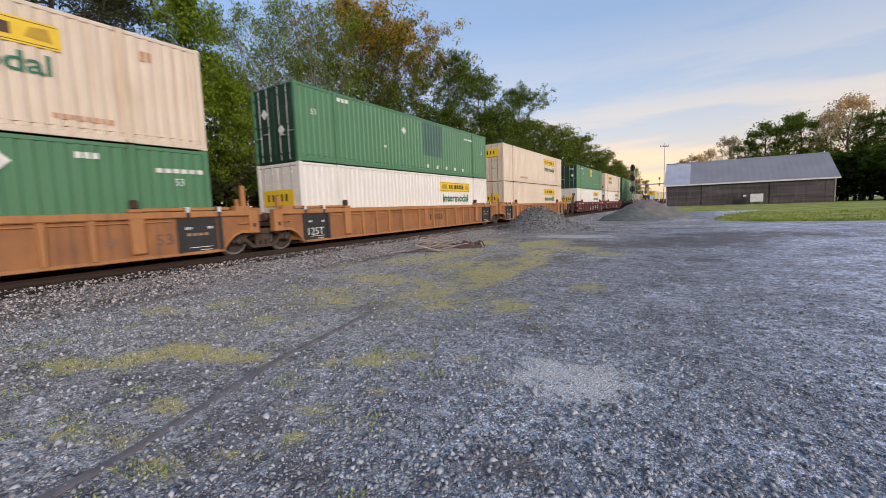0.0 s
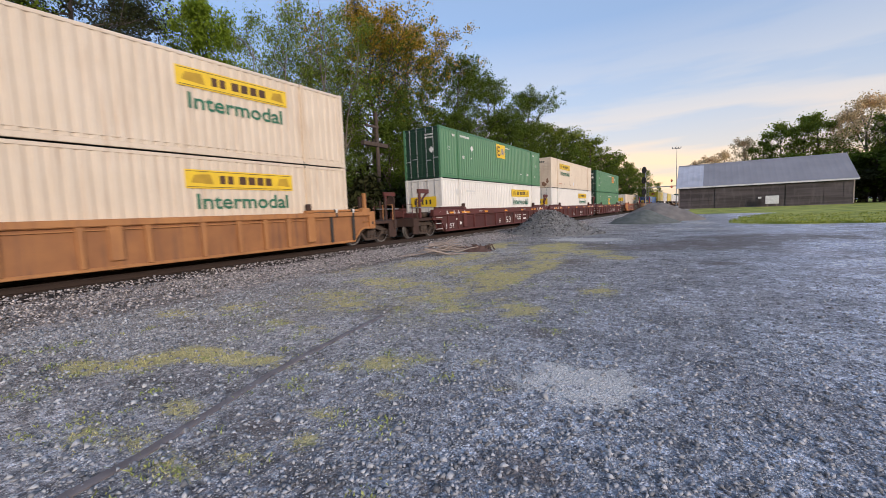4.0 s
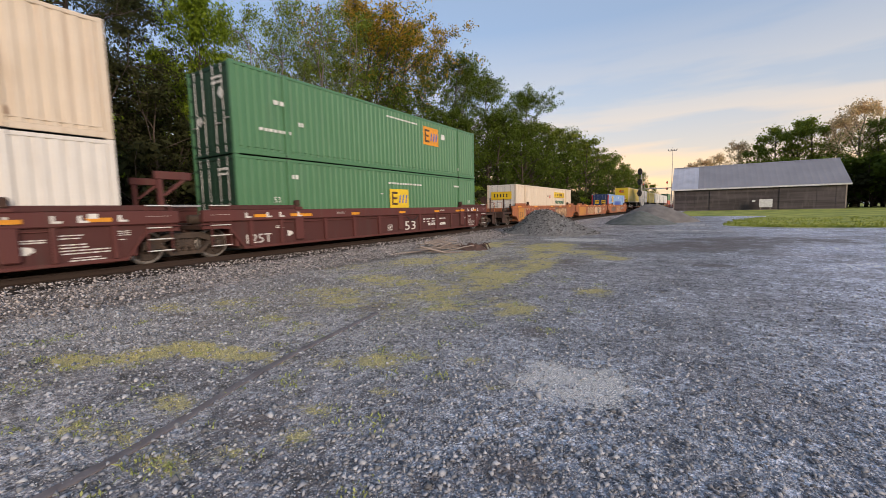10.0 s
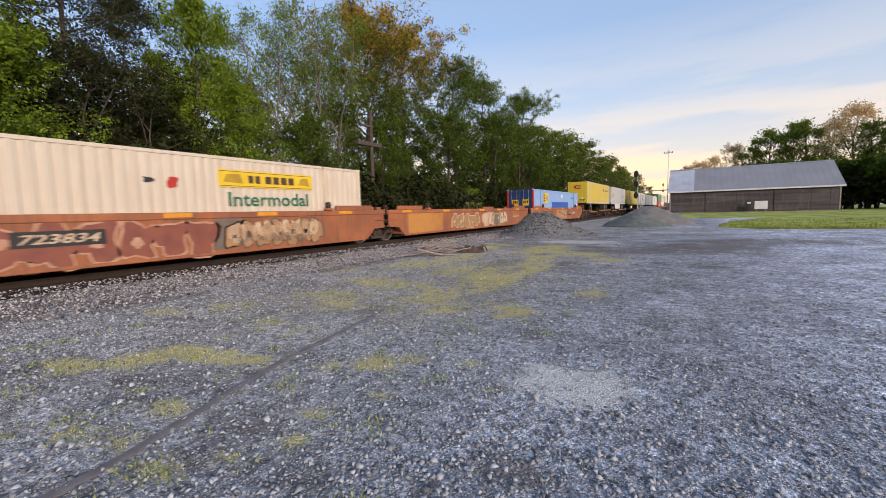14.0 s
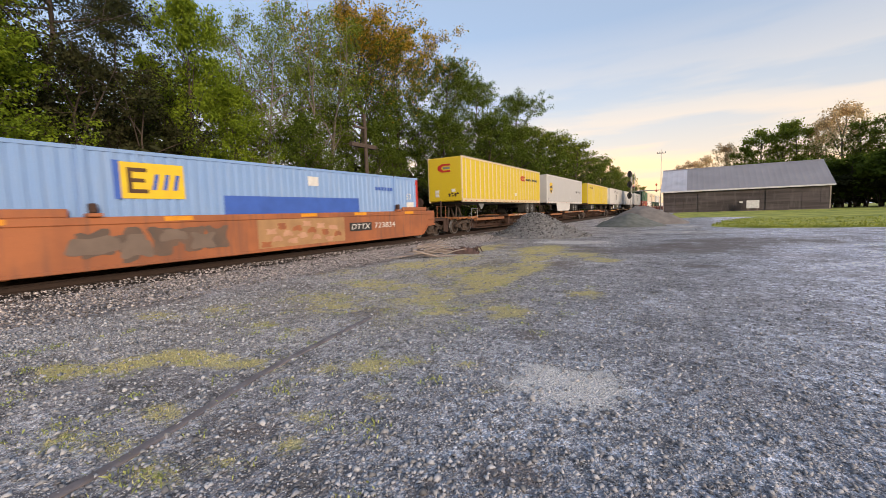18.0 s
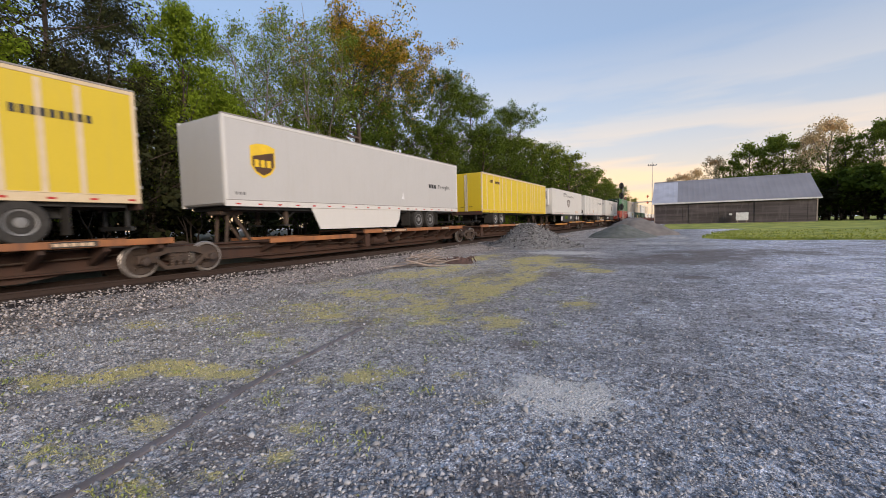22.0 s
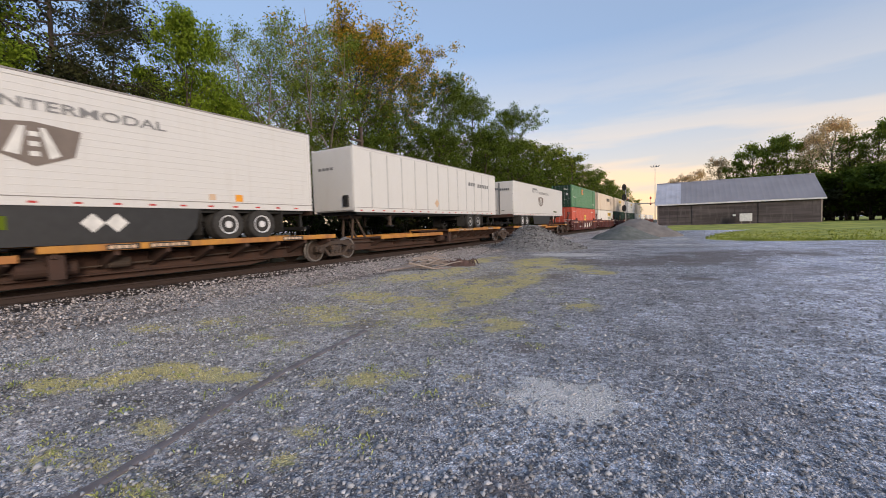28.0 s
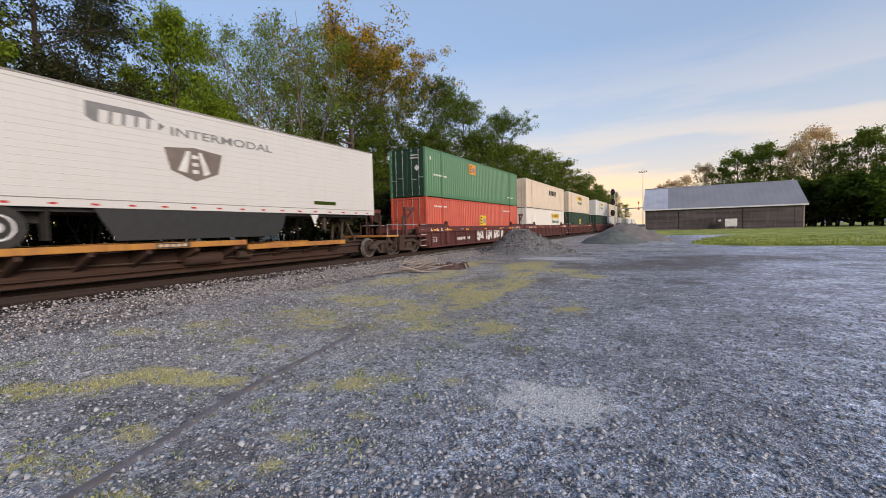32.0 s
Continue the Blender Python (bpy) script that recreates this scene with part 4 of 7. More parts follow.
for k in (-1.1, -.55, .55):
    part("insulator", MB().turned([(7.05, .05), (7.13, .07), (7.21, .045), (7.27, .06), (7.33, .02)], "z", (UX, UY + k, 0), 12), M["lens"], upole)


# ---- trees ----
def tree_kind(seed, h, spread, base, limbs, twigs, leaves, leaf, bark, leafmats, stems=1, rise=(20, 60), droop=0.0, sigma=0.5, girth=0.022, squash=.65, slim=.55):
    """The meshes of one kind of tree: wood, and leaf meshes one to each leaf material."""
    rng = np.random.default_rng(seed)
    wood, tips = MB(), []
    for st in range(stems):
        lean = rng.uniform(-.06, .06, 2) if stems == 1 else np.array([math.cos(st * 6.28 / stems), math.sin(st * 6.28 / stems)]) * rng.uniform(.12, .26)
        hh = h * (1 if stems == 1 else rng.uniform(.75, 1))
        tr = [np.array([lean[0] * hh * t + rng.normal(0, .015 * hh * t), lean[1] * hh * t + rng.normal(0, .015 * hh * t), hh * t * .97 - .15 * (t == 0)]) for t in np.linspace(0, 1, 8)]
        wood.tube(tr, [h * girth / stems ** .5 * (1.25 if i == 0 else 1 - .88 * i / 7) for i in range(8)], 6)
        for k in range(limbs // stems):
            t = base + (.97 - base) * ((k + rng.random()) / (limbs // stems))
            i = min(6, int(t * 7))
            p0 = tr[i] + (tr[i + 1] - tr[i]) * (t * 7 - i)
            shape = math.sin(math.pi * min(1, .22 + .78 * (t - base) / (1 - base))) ** .7
            ln = spread * max(.28, shape) * rng.uniform(.65, 1.12)
            az, up = k * 2.4 + rng.uniform(-.5, .5), radians(rng.uniform(*rise))
            d = np.array([math.cos(az) * math.cos(up), math.sin(az) * math.cos(up), math.sin(up)])
            pts = [p0]
            for q in range(4):
                pts.append(pts[-1] + d * ln / 4 + np.array([0, 0, (.06 - droop * q * .5) * ln / 4]) + rng.normal(0, .05 * ln / 4, 3))
            r0 = max(.02, h * girth * .38 * (1 - .6 * t))
            wood.tube(pts, [r0, r0 * .8, r0 * .6, r0 * .4, r0 * .2], 4, False)
            tips += [pts[3], pts[4]]
            for w in range(twigs):
                j = int(rng.integers(1, 4))
                a0 = pts[j] + (pts[j + 1] - pts[j]) * rng.random()
                dd = d * .5 + rng.normal(0, .6, 3) + np.array([0, 0, .15 - droop])
                dd /= np.linalg.norm(dd)
                tl = ln * rng.uniform(.25, .5)
                e = [a0, a0 + dd * tl * .5, a0 + dd * tl + np.array([0, 0, -.2 * droop * tl])]
                wood.tube(e, [r0 * .35, r0 * .22, r0 * .1], 3, False)
                tips += [e[1], e[2]]
    tips = np.array(tips)
    out = []
    # leaves stand in bounded clumps round the twigs' ends and face outwards and up
    swell = rng.uniform(.6, 1.35, len(tips))
    pick = rng.integers(0, len(tips), leaves)
    way = rng.normal(0, 1, (leaves, 3))
    way /= np.linalg.norm(way, axis=1)[:, None]
    reach = (2.0 * sigma * swell[pick] * rng.random(leaves) ** .45)[:, None]
    off = way * reach * np.array((1, 1, squash + droop * 1.5))
    off[:, 2] -= droop * sigma * 1.2
    c = tips[pick] + off
    nrm = way * .9 + rng.normal(0, .5, (leaves, 3)) + np.array((0, 0, .55))
    nrm /= np.linalg.norm(nrm, axis=1)[:, None]
    ref = rng.normal(0, 1, (leaves, 3)) + np.array((0, 0, 3.0 * droop))
    u = np.cross(nrm, np.cross(ref, nrm))
    u /= np.linalg.norm(u, axis=1)[:, None]
    w = np.cross(nrm, u)
    s = leaf * rng.uniform(.55, 1.25, (leaves, 1))
    qv = np.stack([c - u * s, c - w * s * slim, c + u * s, c + w * s * slim], 1)
    # Leaf tone by height puts crown shade low and skylight high into the colour
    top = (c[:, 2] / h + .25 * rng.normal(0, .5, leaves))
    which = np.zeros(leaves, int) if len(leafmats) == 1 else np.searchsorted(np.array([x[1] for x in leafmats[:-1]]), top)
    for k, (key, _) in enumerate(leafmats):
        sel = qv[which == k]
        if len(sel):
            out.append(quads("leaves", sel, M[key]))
    return wood.mesh("trunk", M[bark], True), out


# Leaf tones run upwards; the darker low ones stand in for crown shade
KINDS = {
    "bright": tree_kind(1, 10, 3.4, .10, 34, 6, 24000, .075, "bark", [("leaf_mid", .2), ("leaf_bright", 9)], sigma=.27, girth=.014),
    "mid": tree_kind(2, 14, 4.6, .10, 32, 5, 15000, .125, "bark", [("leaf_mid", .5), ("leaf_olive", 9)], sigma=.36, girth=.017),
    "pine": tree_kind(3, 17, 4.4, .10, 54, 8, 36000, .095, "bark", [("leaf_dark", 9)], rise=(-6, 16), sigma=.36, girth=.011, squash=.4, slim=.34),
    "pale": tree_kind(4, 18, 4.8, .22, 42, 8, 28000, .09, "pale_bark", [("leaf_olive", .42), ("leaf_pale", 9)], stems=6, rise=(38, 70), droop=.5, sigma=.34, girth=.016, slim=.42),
    # Orange upper leaves: low sun painted onto the crown
    "orange": tree_kind(5, 20, 7.4, .34, 34, 8, 32000, .12, "bark", [("leaf_mid", .45), ("leaf_olive", .80), ("leaf_sunlit_orange", 9)], sigma=.46, girth=.017, rise=(6, 52)),
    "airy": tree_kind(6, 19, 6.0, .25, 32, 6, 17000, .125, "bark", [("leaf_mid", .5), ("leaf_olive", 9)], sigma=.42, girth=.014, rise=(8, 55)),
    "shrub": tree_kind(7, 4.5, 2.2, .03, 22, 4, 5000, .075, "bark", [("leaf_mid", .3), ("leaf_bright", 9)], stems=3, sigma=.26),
    # Undergrowth leaves are near black: the wood's shade is in their colour
    "shade_shrub": tree_kind(8, 5, 2.4, .03, 12, 1, 1150, .21, "bark", [("leaf_shade", .3), ("leaf_dark", 9)], stems=3, sigma=.34),
    # Pink leaf tops put the sunset light into the colour
    "spring": tree_kind(9, 15, 5.0, .15, 26, 4, 6000, .19, "pale_bark", [("leaf_olive", .42), ("leaf_pale", .62), ("leaf_sunset_pink", 9)], sigma=.5),
    "far": tree_kind(10, 15, 5.2, .02, 26, 2, 5000, .24, "bark", [("leaf_olive", .45), ("leaf_toplit", .75), ("leaf_pale", 9)], sigma=.6),
    # Thicket leaves are darkened the same way, for the unlit wood behind the train
    "thicket": tree_kind(12, 8, 3.0, .03, 30, 4, 9000, .09, "bark", [("leaf_shade", .35), ("leaf_dark", 9)], stems=3, sigma=.28),
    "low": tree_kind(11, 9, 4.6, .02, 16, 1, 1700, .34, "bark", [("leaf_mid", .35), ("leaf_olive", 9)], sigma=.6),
    "mid_row": tree_kind(13, 14, 4.8, .06, 22, 2, 4300, .19, "bark", [("leaf_mid", .42), ("leaf_olive", .8), ("leaf_toplit", 9)], sigma=.5),
    "airy_row": tree_kind(14, 19, 5.6, .2, 26, 2, 5400, .175, "bark", [("leaf_mid", .45), ("leaf_olive", .8), ("leaf_toplit", 9)], sigma=.5, girth=.014),
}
TREE_LABELS = {"bright": "leafy bright green tree behind the track", "mid": "dense green broadleaf tree behind the track", "mid_row": "dense green broadleaf tree farther along the track", "airy_row": "tall open-crowned tree farther along the track", "pine": "dark pine with sparse layered branches",
               "pale": "tall pale tree with many slender stems and thin leaves", "orange": "large broadleaf tree with low sunlight coloured orange into its upper leaves", "airy": "tall open-crowned green tree behind the track",
               "shrub": "bright green shrub at the edge of the wood", "shade_shrub": "dull green undergrowth shrub with the wood's shade in its leaf colour", "thicket": "tall thicket below the pines with the wood's shade in its leaf colour", "spring": "spring tree behind the barn with sunset light coloured pink into its top", "far": "green broadleaf tree at the far edge", "low": "low dense green tree behind the barn"}
FIRST = {}


def plant(kind, x, y, height, turn, wide=1.0):
    heights = {"bright": 10, "mid": 14, "pine": 17, "pale": 18, "orange": 20, "airy": 19, "shrub": 4.5, "shade_shrub": 5, "thicket": 8, "spring": 15, "far": 15, "low": 9, "mid_row": 14, "airy_row": 19}
    s = height / heights[kind]
    m = pose(x, y, ground_z(x, y), 0, 0, turn)
    if kind in FIRST:
        ob = copy_thing(FIRST[kind], m)
    else:
        name = "shrub" if "shrub" in kind or kind == "thicket" else "pine_tree" if kind == "pine" else "tree"
        ob = thing(name, TREE_LABELS[kind], "shrub" if "shrub" in kind or kind == "thicket" else "tree", "trees and shrubs of the wood" if kind not in ("spring", "far", "low") else "trees at the far edge")
        wood, leaves = KINDS[kind]
        part("trunk", wood, None, ob)
        for me in leaves:
            part("crown", me, None, ob)
        FIRST[kind] = ob
    ob.matrix_basis = m
    ob.scale = (s * wide, s * wide, s)
    return ob


HERO = [("bright", -19.8, 3.4, 8.4, 1.1), ("bright", -23.5, 3.6, 12.5, 1.0), ("pine", -24.0, 7.0, 17.5, 1.0), ("pine", -26.5, 9.6, 14.0, .9), ("bright", -24.2, 12.6, 13.6, .75),
        ("thicket", -22.0, 9.3, 8.0, 1.0), ("thicket", -22.4, 6.2, 9.0, 1.1), ("thicket", -26.0, 11.6, 9.0, 1.1), ("bright", -22.4, 14.4, 9.0, .95),
        ("pale", -27, 18.8, 17.6, 1.0), ("pale", -26.5, 24.0, 20.6, .95), ("mid", -22.5, 19.5, 8.6, 1.0), ("orange", -27, 30.0, 20.2, 1.0), ("orange", -28.5, 38.5, 21.6, .85), ("mid", -22.5, 26.5, 9.5, 1.0),
        ("mid", -24.5, 31.5, 8.0, 1.0), ("airy", -25.5, 44, 20.0, 1.0), ("airy", -26, 53, 20.0, .95), ("mid", -22.5, 37, 12, 1.1), ("mid", -21.8, 47, 13.5, 1.1), ("airy", -23.5, 62, 20, .9), ("mid", -22, 57, 14, 1.0)]
for i, (k, x, y, h, w) in enumerate(HERO):
    plant(k, x, y, h, i * 67, w)
rng = random.Random(21)
y = 66
while y < 260:
    plant(rng.choice(("mid_row", "mid_row", "airy_row")), rng.uniform(-25.5, -21.5), y, rng.uniform(14.5, 18.0) - max(0, (y - 110) * .03), rng.uniform(0, 360), rng.uniform(1.0, 1.25))
    y += rng.uniform(5.2, 7.6) * (1 + max(0, y - 100) / 90)
y = -6
while y < 110:
    plant("mid_row", rng.uniform(-35, -30.5), y, rng.uniform(8.5, 10.5) if 22 < y < 50 else rng.uniform(10.5, 14.0), rng.uniform(0, 360), 1.3)
    y += rng.uniform(5, 8)
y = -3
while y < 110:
    plant(("shrub" if rng.random() < .14 and y > 17 else "shade_shrub"), rng.uniform(-20.6, -18.6), y, rng.uniform(3.0, 5.0), rng.uniform(0, 360), rng.uniform(1, 1.3))
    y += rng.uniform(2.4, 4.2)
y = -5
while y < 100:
    plant("shade_shrub", rng.uniform(-29, -25), y, rng.uniform(4.5, 6.5), rng.uniform(0, 360), rng.uniform(1.1, 1.4))
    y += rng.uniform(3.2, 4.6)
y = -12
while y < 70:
    plant("shade_shrub", rng.uniform(-44, -38), y, rng.uniform(5, 7), rng.uniform(0, 360), rng.uniform(1.5, 1.9))
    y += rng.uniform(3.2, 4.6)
# behind and beside the barn
for az, el, d in ((-1.2, 4.9, 135), (0.4, 5.7, 138), (1.6, 5.3, 140), (3.6, 6.3, 128), (5.2, 7.4, 126), (6.8, 7.6, 124), (8.3, 8.0, 122), (9.8, 8.6, 120), (11.4, 9.0, 118), (12.9, 9.1, 112), (14.3, 8.6, 110), (15.9, 8.8, 108),
                  (17.6, 9.2, 106), (19.6, 9.0, 104), (21.8, 9.2, 104), (24.5, 9.0, 106), (27.5, 9.2, 108), (31, 9.0, 108)):
    a = radians(az)
    plant("spring" if az < 4 or 11 < az < 14 or 19 < az < 20 else "far", d * math.sin(a), d * math.cos(a), (1.4 + d * math.tan(radians(el))) * rng.uniform(.86, 1.06), rng.uniform(0, 360), rng.uniform(.62, .9))
for k in range(26):
    a, d = radians(11.5 + k * .85), 99 + rng.uniform(-2, 3)
    plant("shade_shrub", d * math.sin(a), d * math.cos(a), rng.uniform(4, 6), rng.uniform(0, 360), 1.5)
for k in range(30):
    a, d = radians(3.2 + k * 1.05), 104 + rng.uniform(-4, 6) - (8 if k > 11 else 0)
    plant("low", d * math.sin(a), d * math.cos(a), rng.uniform(6.5, 9.5), rng.uniform(0, 360), rng.uniform(1.1, 1.4))


# ---- the train ----
SPEED = 8.41  # metres a second, towards -y
RIDERS = []  # every rolling thing with its place along the train at 0 s
WHEELS = []
FONT = {}


def rolling(ob, u):
    RIDERS.append((ob, u))
    ob.matrix_basis = pose(TRACK_X, u, 0)
    return ob


def writing(text, y, z, height, x, mat, parent, name="lettering", width=None, face="side", thick=0.004, slant=0.0, bold=0.0):
    """Raised lettering. On a side it reads along +y and faces +x; on an end it faces -y and reads along +x from y."""
    key = (text, slant, bold)
    if key not in FONT:
        c = bpy.data.curves.new("lettering", "FONT")
        c.body, c.size, c.resolution_u, c.shear, c.offset = text, 1.0, 3, slant, bold
        tmp = new("lettering", c)
        bpy.context.view_layer.update()
        me = bpy.data.meshes.new_from_object(tmp.evaluated_get(bpy.context.evaluated_depsgraph_get()))
        FONT[key] = ([v.co.to_2d() for v in me.vertices], [tuple(p.vertices) for p in me.polygons])
        bpy.data.objects.remove(tmp)
        bpy.data.meshes.remove(me)
    co, faces = FONT[key]
    x0, x1 = min(c.x for c in co), max(c.x for c in co)
    y0, y1 = min(c.y for c in co), max(c.y for c in co)
    sy = height / (y1 - y0)
    sx = width / (x1 - x0) if width else sy
    mb = MB()
    if face == "side":
        v = [(x + thick, y + (c.x - x0) * sx, z + (c.y - y0) * sy) for c in co]
    else:
        v = [(y + (c.x - x0) * sx, x - thick, z + (c.y - y0) * sy) for c in co]
    mb.add(v, faces)
    return part(name, mb, mat, parent)


def panel(name, y0, y1, z0, z1, x, mat, parent, label="", thick=0.006):
    return part(name, MB().box(x - .004, x + thick, y0, y1, z0, z1, .001), mat, parent, label)


def bars(y0, y1, z0, z1, x, mat, parent, n, gap=.35, lean=0.0, name="lettering_bars"):
    """One line of plain bars in the place of a name."""
    w = (y1 - y0) / n
    mb = MB()
    for i in range(n):
        a, b = y0 + i * w, y0 + (i + 1 - gap) * w
        mb.prism([(a, z0), (b, z0), (b + lean, z1), (a + lean, z1)], "x", x, x + .004)
    return part(name, mb, mat, parent)


def corrugated(y0, y1, z0, z1, x, pitch, depth, out=1):
    """An upright ribbed sheet along y at x; the ribs stand proud towards out."""
    mb = MB()
    n = max(1, round((y1 - y0) / pitch))
    p = (y1 - y0) / n
    prof = []
    for i in range(n):
        a = y0 + i * p
        prof += [(a, 0), (a + .30 * p, 0), (a + .42 * p, depth), (a + .88 * p, depth)]
    prof.append((y1, 0))
    for y, d in prof:
        mb.v += [(x - out * (depth - d), y, z0), (x - out * (depth - d), y, z1)]
    mb.f += [(2 * i, 2 * i + 2, 2 * i + 3, 2 * i + 1) for i in range(len(prof) - 1)]
    return mb


CL, CW, CH = 16.15, 1.295, 2.9


def container(u, z0, paint, end="doors", doorpaint=None, posts=None, label="", look_=""):
    """A 53-foot container; its near side faces +x, its leading end is at y = 0."""
    P = M[paint]
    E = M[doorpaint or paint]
    ob = thing("shipping_container", label, "shipping container", "containers on the train")
    rolling(ob, u)
    x = CW - .012
    for s in (1, -1):
        part("side_wall", corrugated(.16, CL - .16, z0 + .17, z0 + CH - .12, s * x, .285, .034, s), P, ob)
        part("bottom_rail", MB().box(min(s * (x - .06), s * (x + .008)), max(s * (x - .06), s * (x + .008)), .14, CL - .14, z0 + .02, z0 + .17, .012), P, ob)
        part("rail_lip", MB().box(min(s * (x - .03), s * (x + .006)), max(s * (x - .03), s * (x + .006)), .16, CL - .16, z0 + .26, z0 + .285, .006), P, ob)
        part("top_rail", MB().box(min(s * (x - .06), s * (x + .008)), max(s * (x - .06), s * (x + .008)), .14, CL - .14, z0 + CH - .12, z0 + CH - .02, .012), P, ob)
        for y in (1.98, CL - 1.98):
            part("stacking_post", MB().box(min(s * (x - .05), s * (x + .009)), max(s * (x - .05), s * (x + .045)), y - .08, y + .08, z0 + .02, z0 + CH - .02, .012), M["cream_post"] if paint == "cream" else P, ob)
            for z in (z0, z0 + CH - .12):
                part("corner_casting", MB().box(min(s * (x - .1), s * (x + .036)), max(s * (x - .1), s * (x + .036)), y - .09, y + .09, z, z + .12, .012), M["black"], ob)
        for y in (0, CL - .16):
            part("corner_post", MB().box(min(s * (x - .14), s * (x + .008)), max(s * (x - .14), s * (x + .008)), y, y + .16, z0 + .1, z0 + CH - .1, .012), M[posts] if posts else P, ob)
            for z in (z0, z0 + CH - .12):
                part("corner_casting", MB().box(min(s * (x - .16), s * (x + .012)), max(s * (x - .16), s * (x + .012)), y - .004, y + .164, z, z + .12, .012), P, ob)
    roof = MB()
    n = 56
    for i in range(n + 1):
        yy, zz = .02 + (CL - .04) * i / n, z0 + CH - .05 + (.018 if i % 2 else 0)
        roof.v += [(-x, yy, zz), (x, yy, zz)]
    roof.f += [(2 * i, 2 * i + 1, 2 * i + 3, 2 * i + 2) for i in range(n)]
    part("roof", roof, P, ob)
    part("floor", MB().box(-x, x, .05, CL - .05, z0 + .05, z0 + .12), M["black"], ob)
    back = corrugated(-x + .14, x - .14, z0 + .1, z0 + CH - .1, CL - .05, .28, .034)
    back.v = [(b, a, c) for a, b, c in back.v]
    part("end_wall", back, P, ob)
    part("end_sill", MB().box(-x, x, .01, .12, z0 + .02, z0 + .16, .01), E, ob)
    part("end_header", MB().box(-x, x, .01, .12, z0 + CH - .14, z0 + CH - .02, .01), E, ob)
    if end == "doors":
        for s in (-1, 1):
            a, b = (-x + .15, -.008) if s < 0 else (.008, x - .15)
            d = part("door", MB().box(a, b, .03, .08, z0 + .17, z0 + CH - .15, .01), E, ob)
            for k in range(4):
                zz = z0 + .35 + k * .62
                part("door_panel", MB().box(a + .06, b - .06, .018, .031, zz, zz + .5, .008), E, d)
            for k in (.28, .72):
                xx = a + (b - a) * k
                part("lock_rod", MB().tube([(xx, -.005, z0 + .08), (xx, -.005, z0 + CH - .06)], .016, 8), M["galv"], d, "upright lock rod")
                part("handle", MB().box(min(xx, xx + .32 * s), max(xx, xx + .32 * s), -.03, -.012, z0 + 1.0 + .12 * (k > .5), z0 + 1.04 + .12 * (k > .5), .004), M["aluminium"], d)
                for zz in (z0 + .3, z0 + 1.35, z0 + 2.5):
                    part("rod_bracket", MB().box(xx - .05, xx + .05, -.02, .03, zz, zz + .06, .005), E, d)
            for k in range(5):
                xx = a - .03 if s < 0 else b - .05
                part("hinge", MB().box(xx, xx + .08, 0, .03, z0 + .35 + k * .52, z0 + .45 + k * .52, .006), E, d)
    else:
        part("front_wall", MB().box(-x + .14, x - .14, .03, .08, z0 + .15, z0 + CH - .13, .005), E, ob)
        for k in range(8):
            zz = z0 + .2 + k * .3
            part("front_rib", MB().box(-x + .16, x - .16, .0, .031, zz, zz + .24, .02), E, ob)
    return ob, z0, x + .009


def hunt_marks(c, y, full=True, white=False):
    """The yellow name board and the word under it."""
    ob, z0, x = c
    p = panel("name_board", y, y + 3.6, z0 + 1.93, z0 + 2.48, x, M["decal_yellow"], ob, "yellow board with a dark name")
    for a, b, q, r in ((y + .05, y + 3.55, 1.97, 1.985), (y + .05, y + 3.55, 2.425, 2.44)):
        part("border_line", MB().box(x + .006, x + .009, a, b, z0 + q, z0 + r), M["decal_dark"], p)
    bars(y + 1.0, y + 1.5, z0 + 2.08, z0 + 2.33, x + .006, M["decal_brown"], p, 2, .3)
    bars(y + 1.62, y + 2.85, z0 + 2.08, z0 + 2.33, x + .006, M["decal_brown"], p, 4, .25)
    for a, b in ((y + .16, y + .8), (y + 2.98, y + 3.46)):
        part("faded_device", MB().prism([(a, z0 + 2.1), (b, z0 + 2.06), (b - .08, z0 + 2.36), (a + .1, z0 + 2.33)], "x", x + .006, x + .009), M["decal_ochre"], p)
    writing("Intermodal", y + .28, z0 + 1.32, .46, x, M["decal_green"], ob, width=3.1, bold=.018)


def end_board(c, z=1.25, w=1.8):
    ob, z0, x = c
    d = part("end_board", MB().box(-w / 2, w / 2, -.034, -.024, z0 + z, z0 + z + .62, .002), M["decal_yellow"], ob, "yellow board on the doors")
    mb = MB()
    for k in range(5):
        mb.box(-w * .36 + k * w * .15, -w * .30 + k * w * .15, -.038, -.034, z0 + z + .18, z0 + z + .45)
    part("lettering_bars", mb, M["decal_dark"], d)


def emp_marks(c, y, w=1.45, zz=1.75, h=.95, dark=True, colour="decal_yellow"):
    ob, z0, x = c
    p = panel("logo_board", y, y + w, z0 + zz, z0 + zz + h, x, M[colour], ob, "yellow square with plain letter shapes")
    q = y + .1 * w
    for a, b, e, f in ((0, .07, .15, .85), (.07, .3, .15, .26), (.07, .26, .45, .56), (.07, .3, .74, .85)):
        part("letter_shape", MB().box(x + .006, x + .010, q + a * w, q + b * w, z0 + zz + e * h, z0 + zz + f * h), M["decal_brown"], p)
    for k in range(3):
        a = q + (.36 + .17 * k) * w
        part("letter_shape", MB().prism([(a, z0 + zz + .25 * h), (a + .07 * w, z0 + zz + .25 * h), (a + .13 * w, z0 + zz + .7 * h), (a + .06 * w, z0 + zz + .7 * h)], "x", x + .006, x + .010), M["deep_blue"], p)


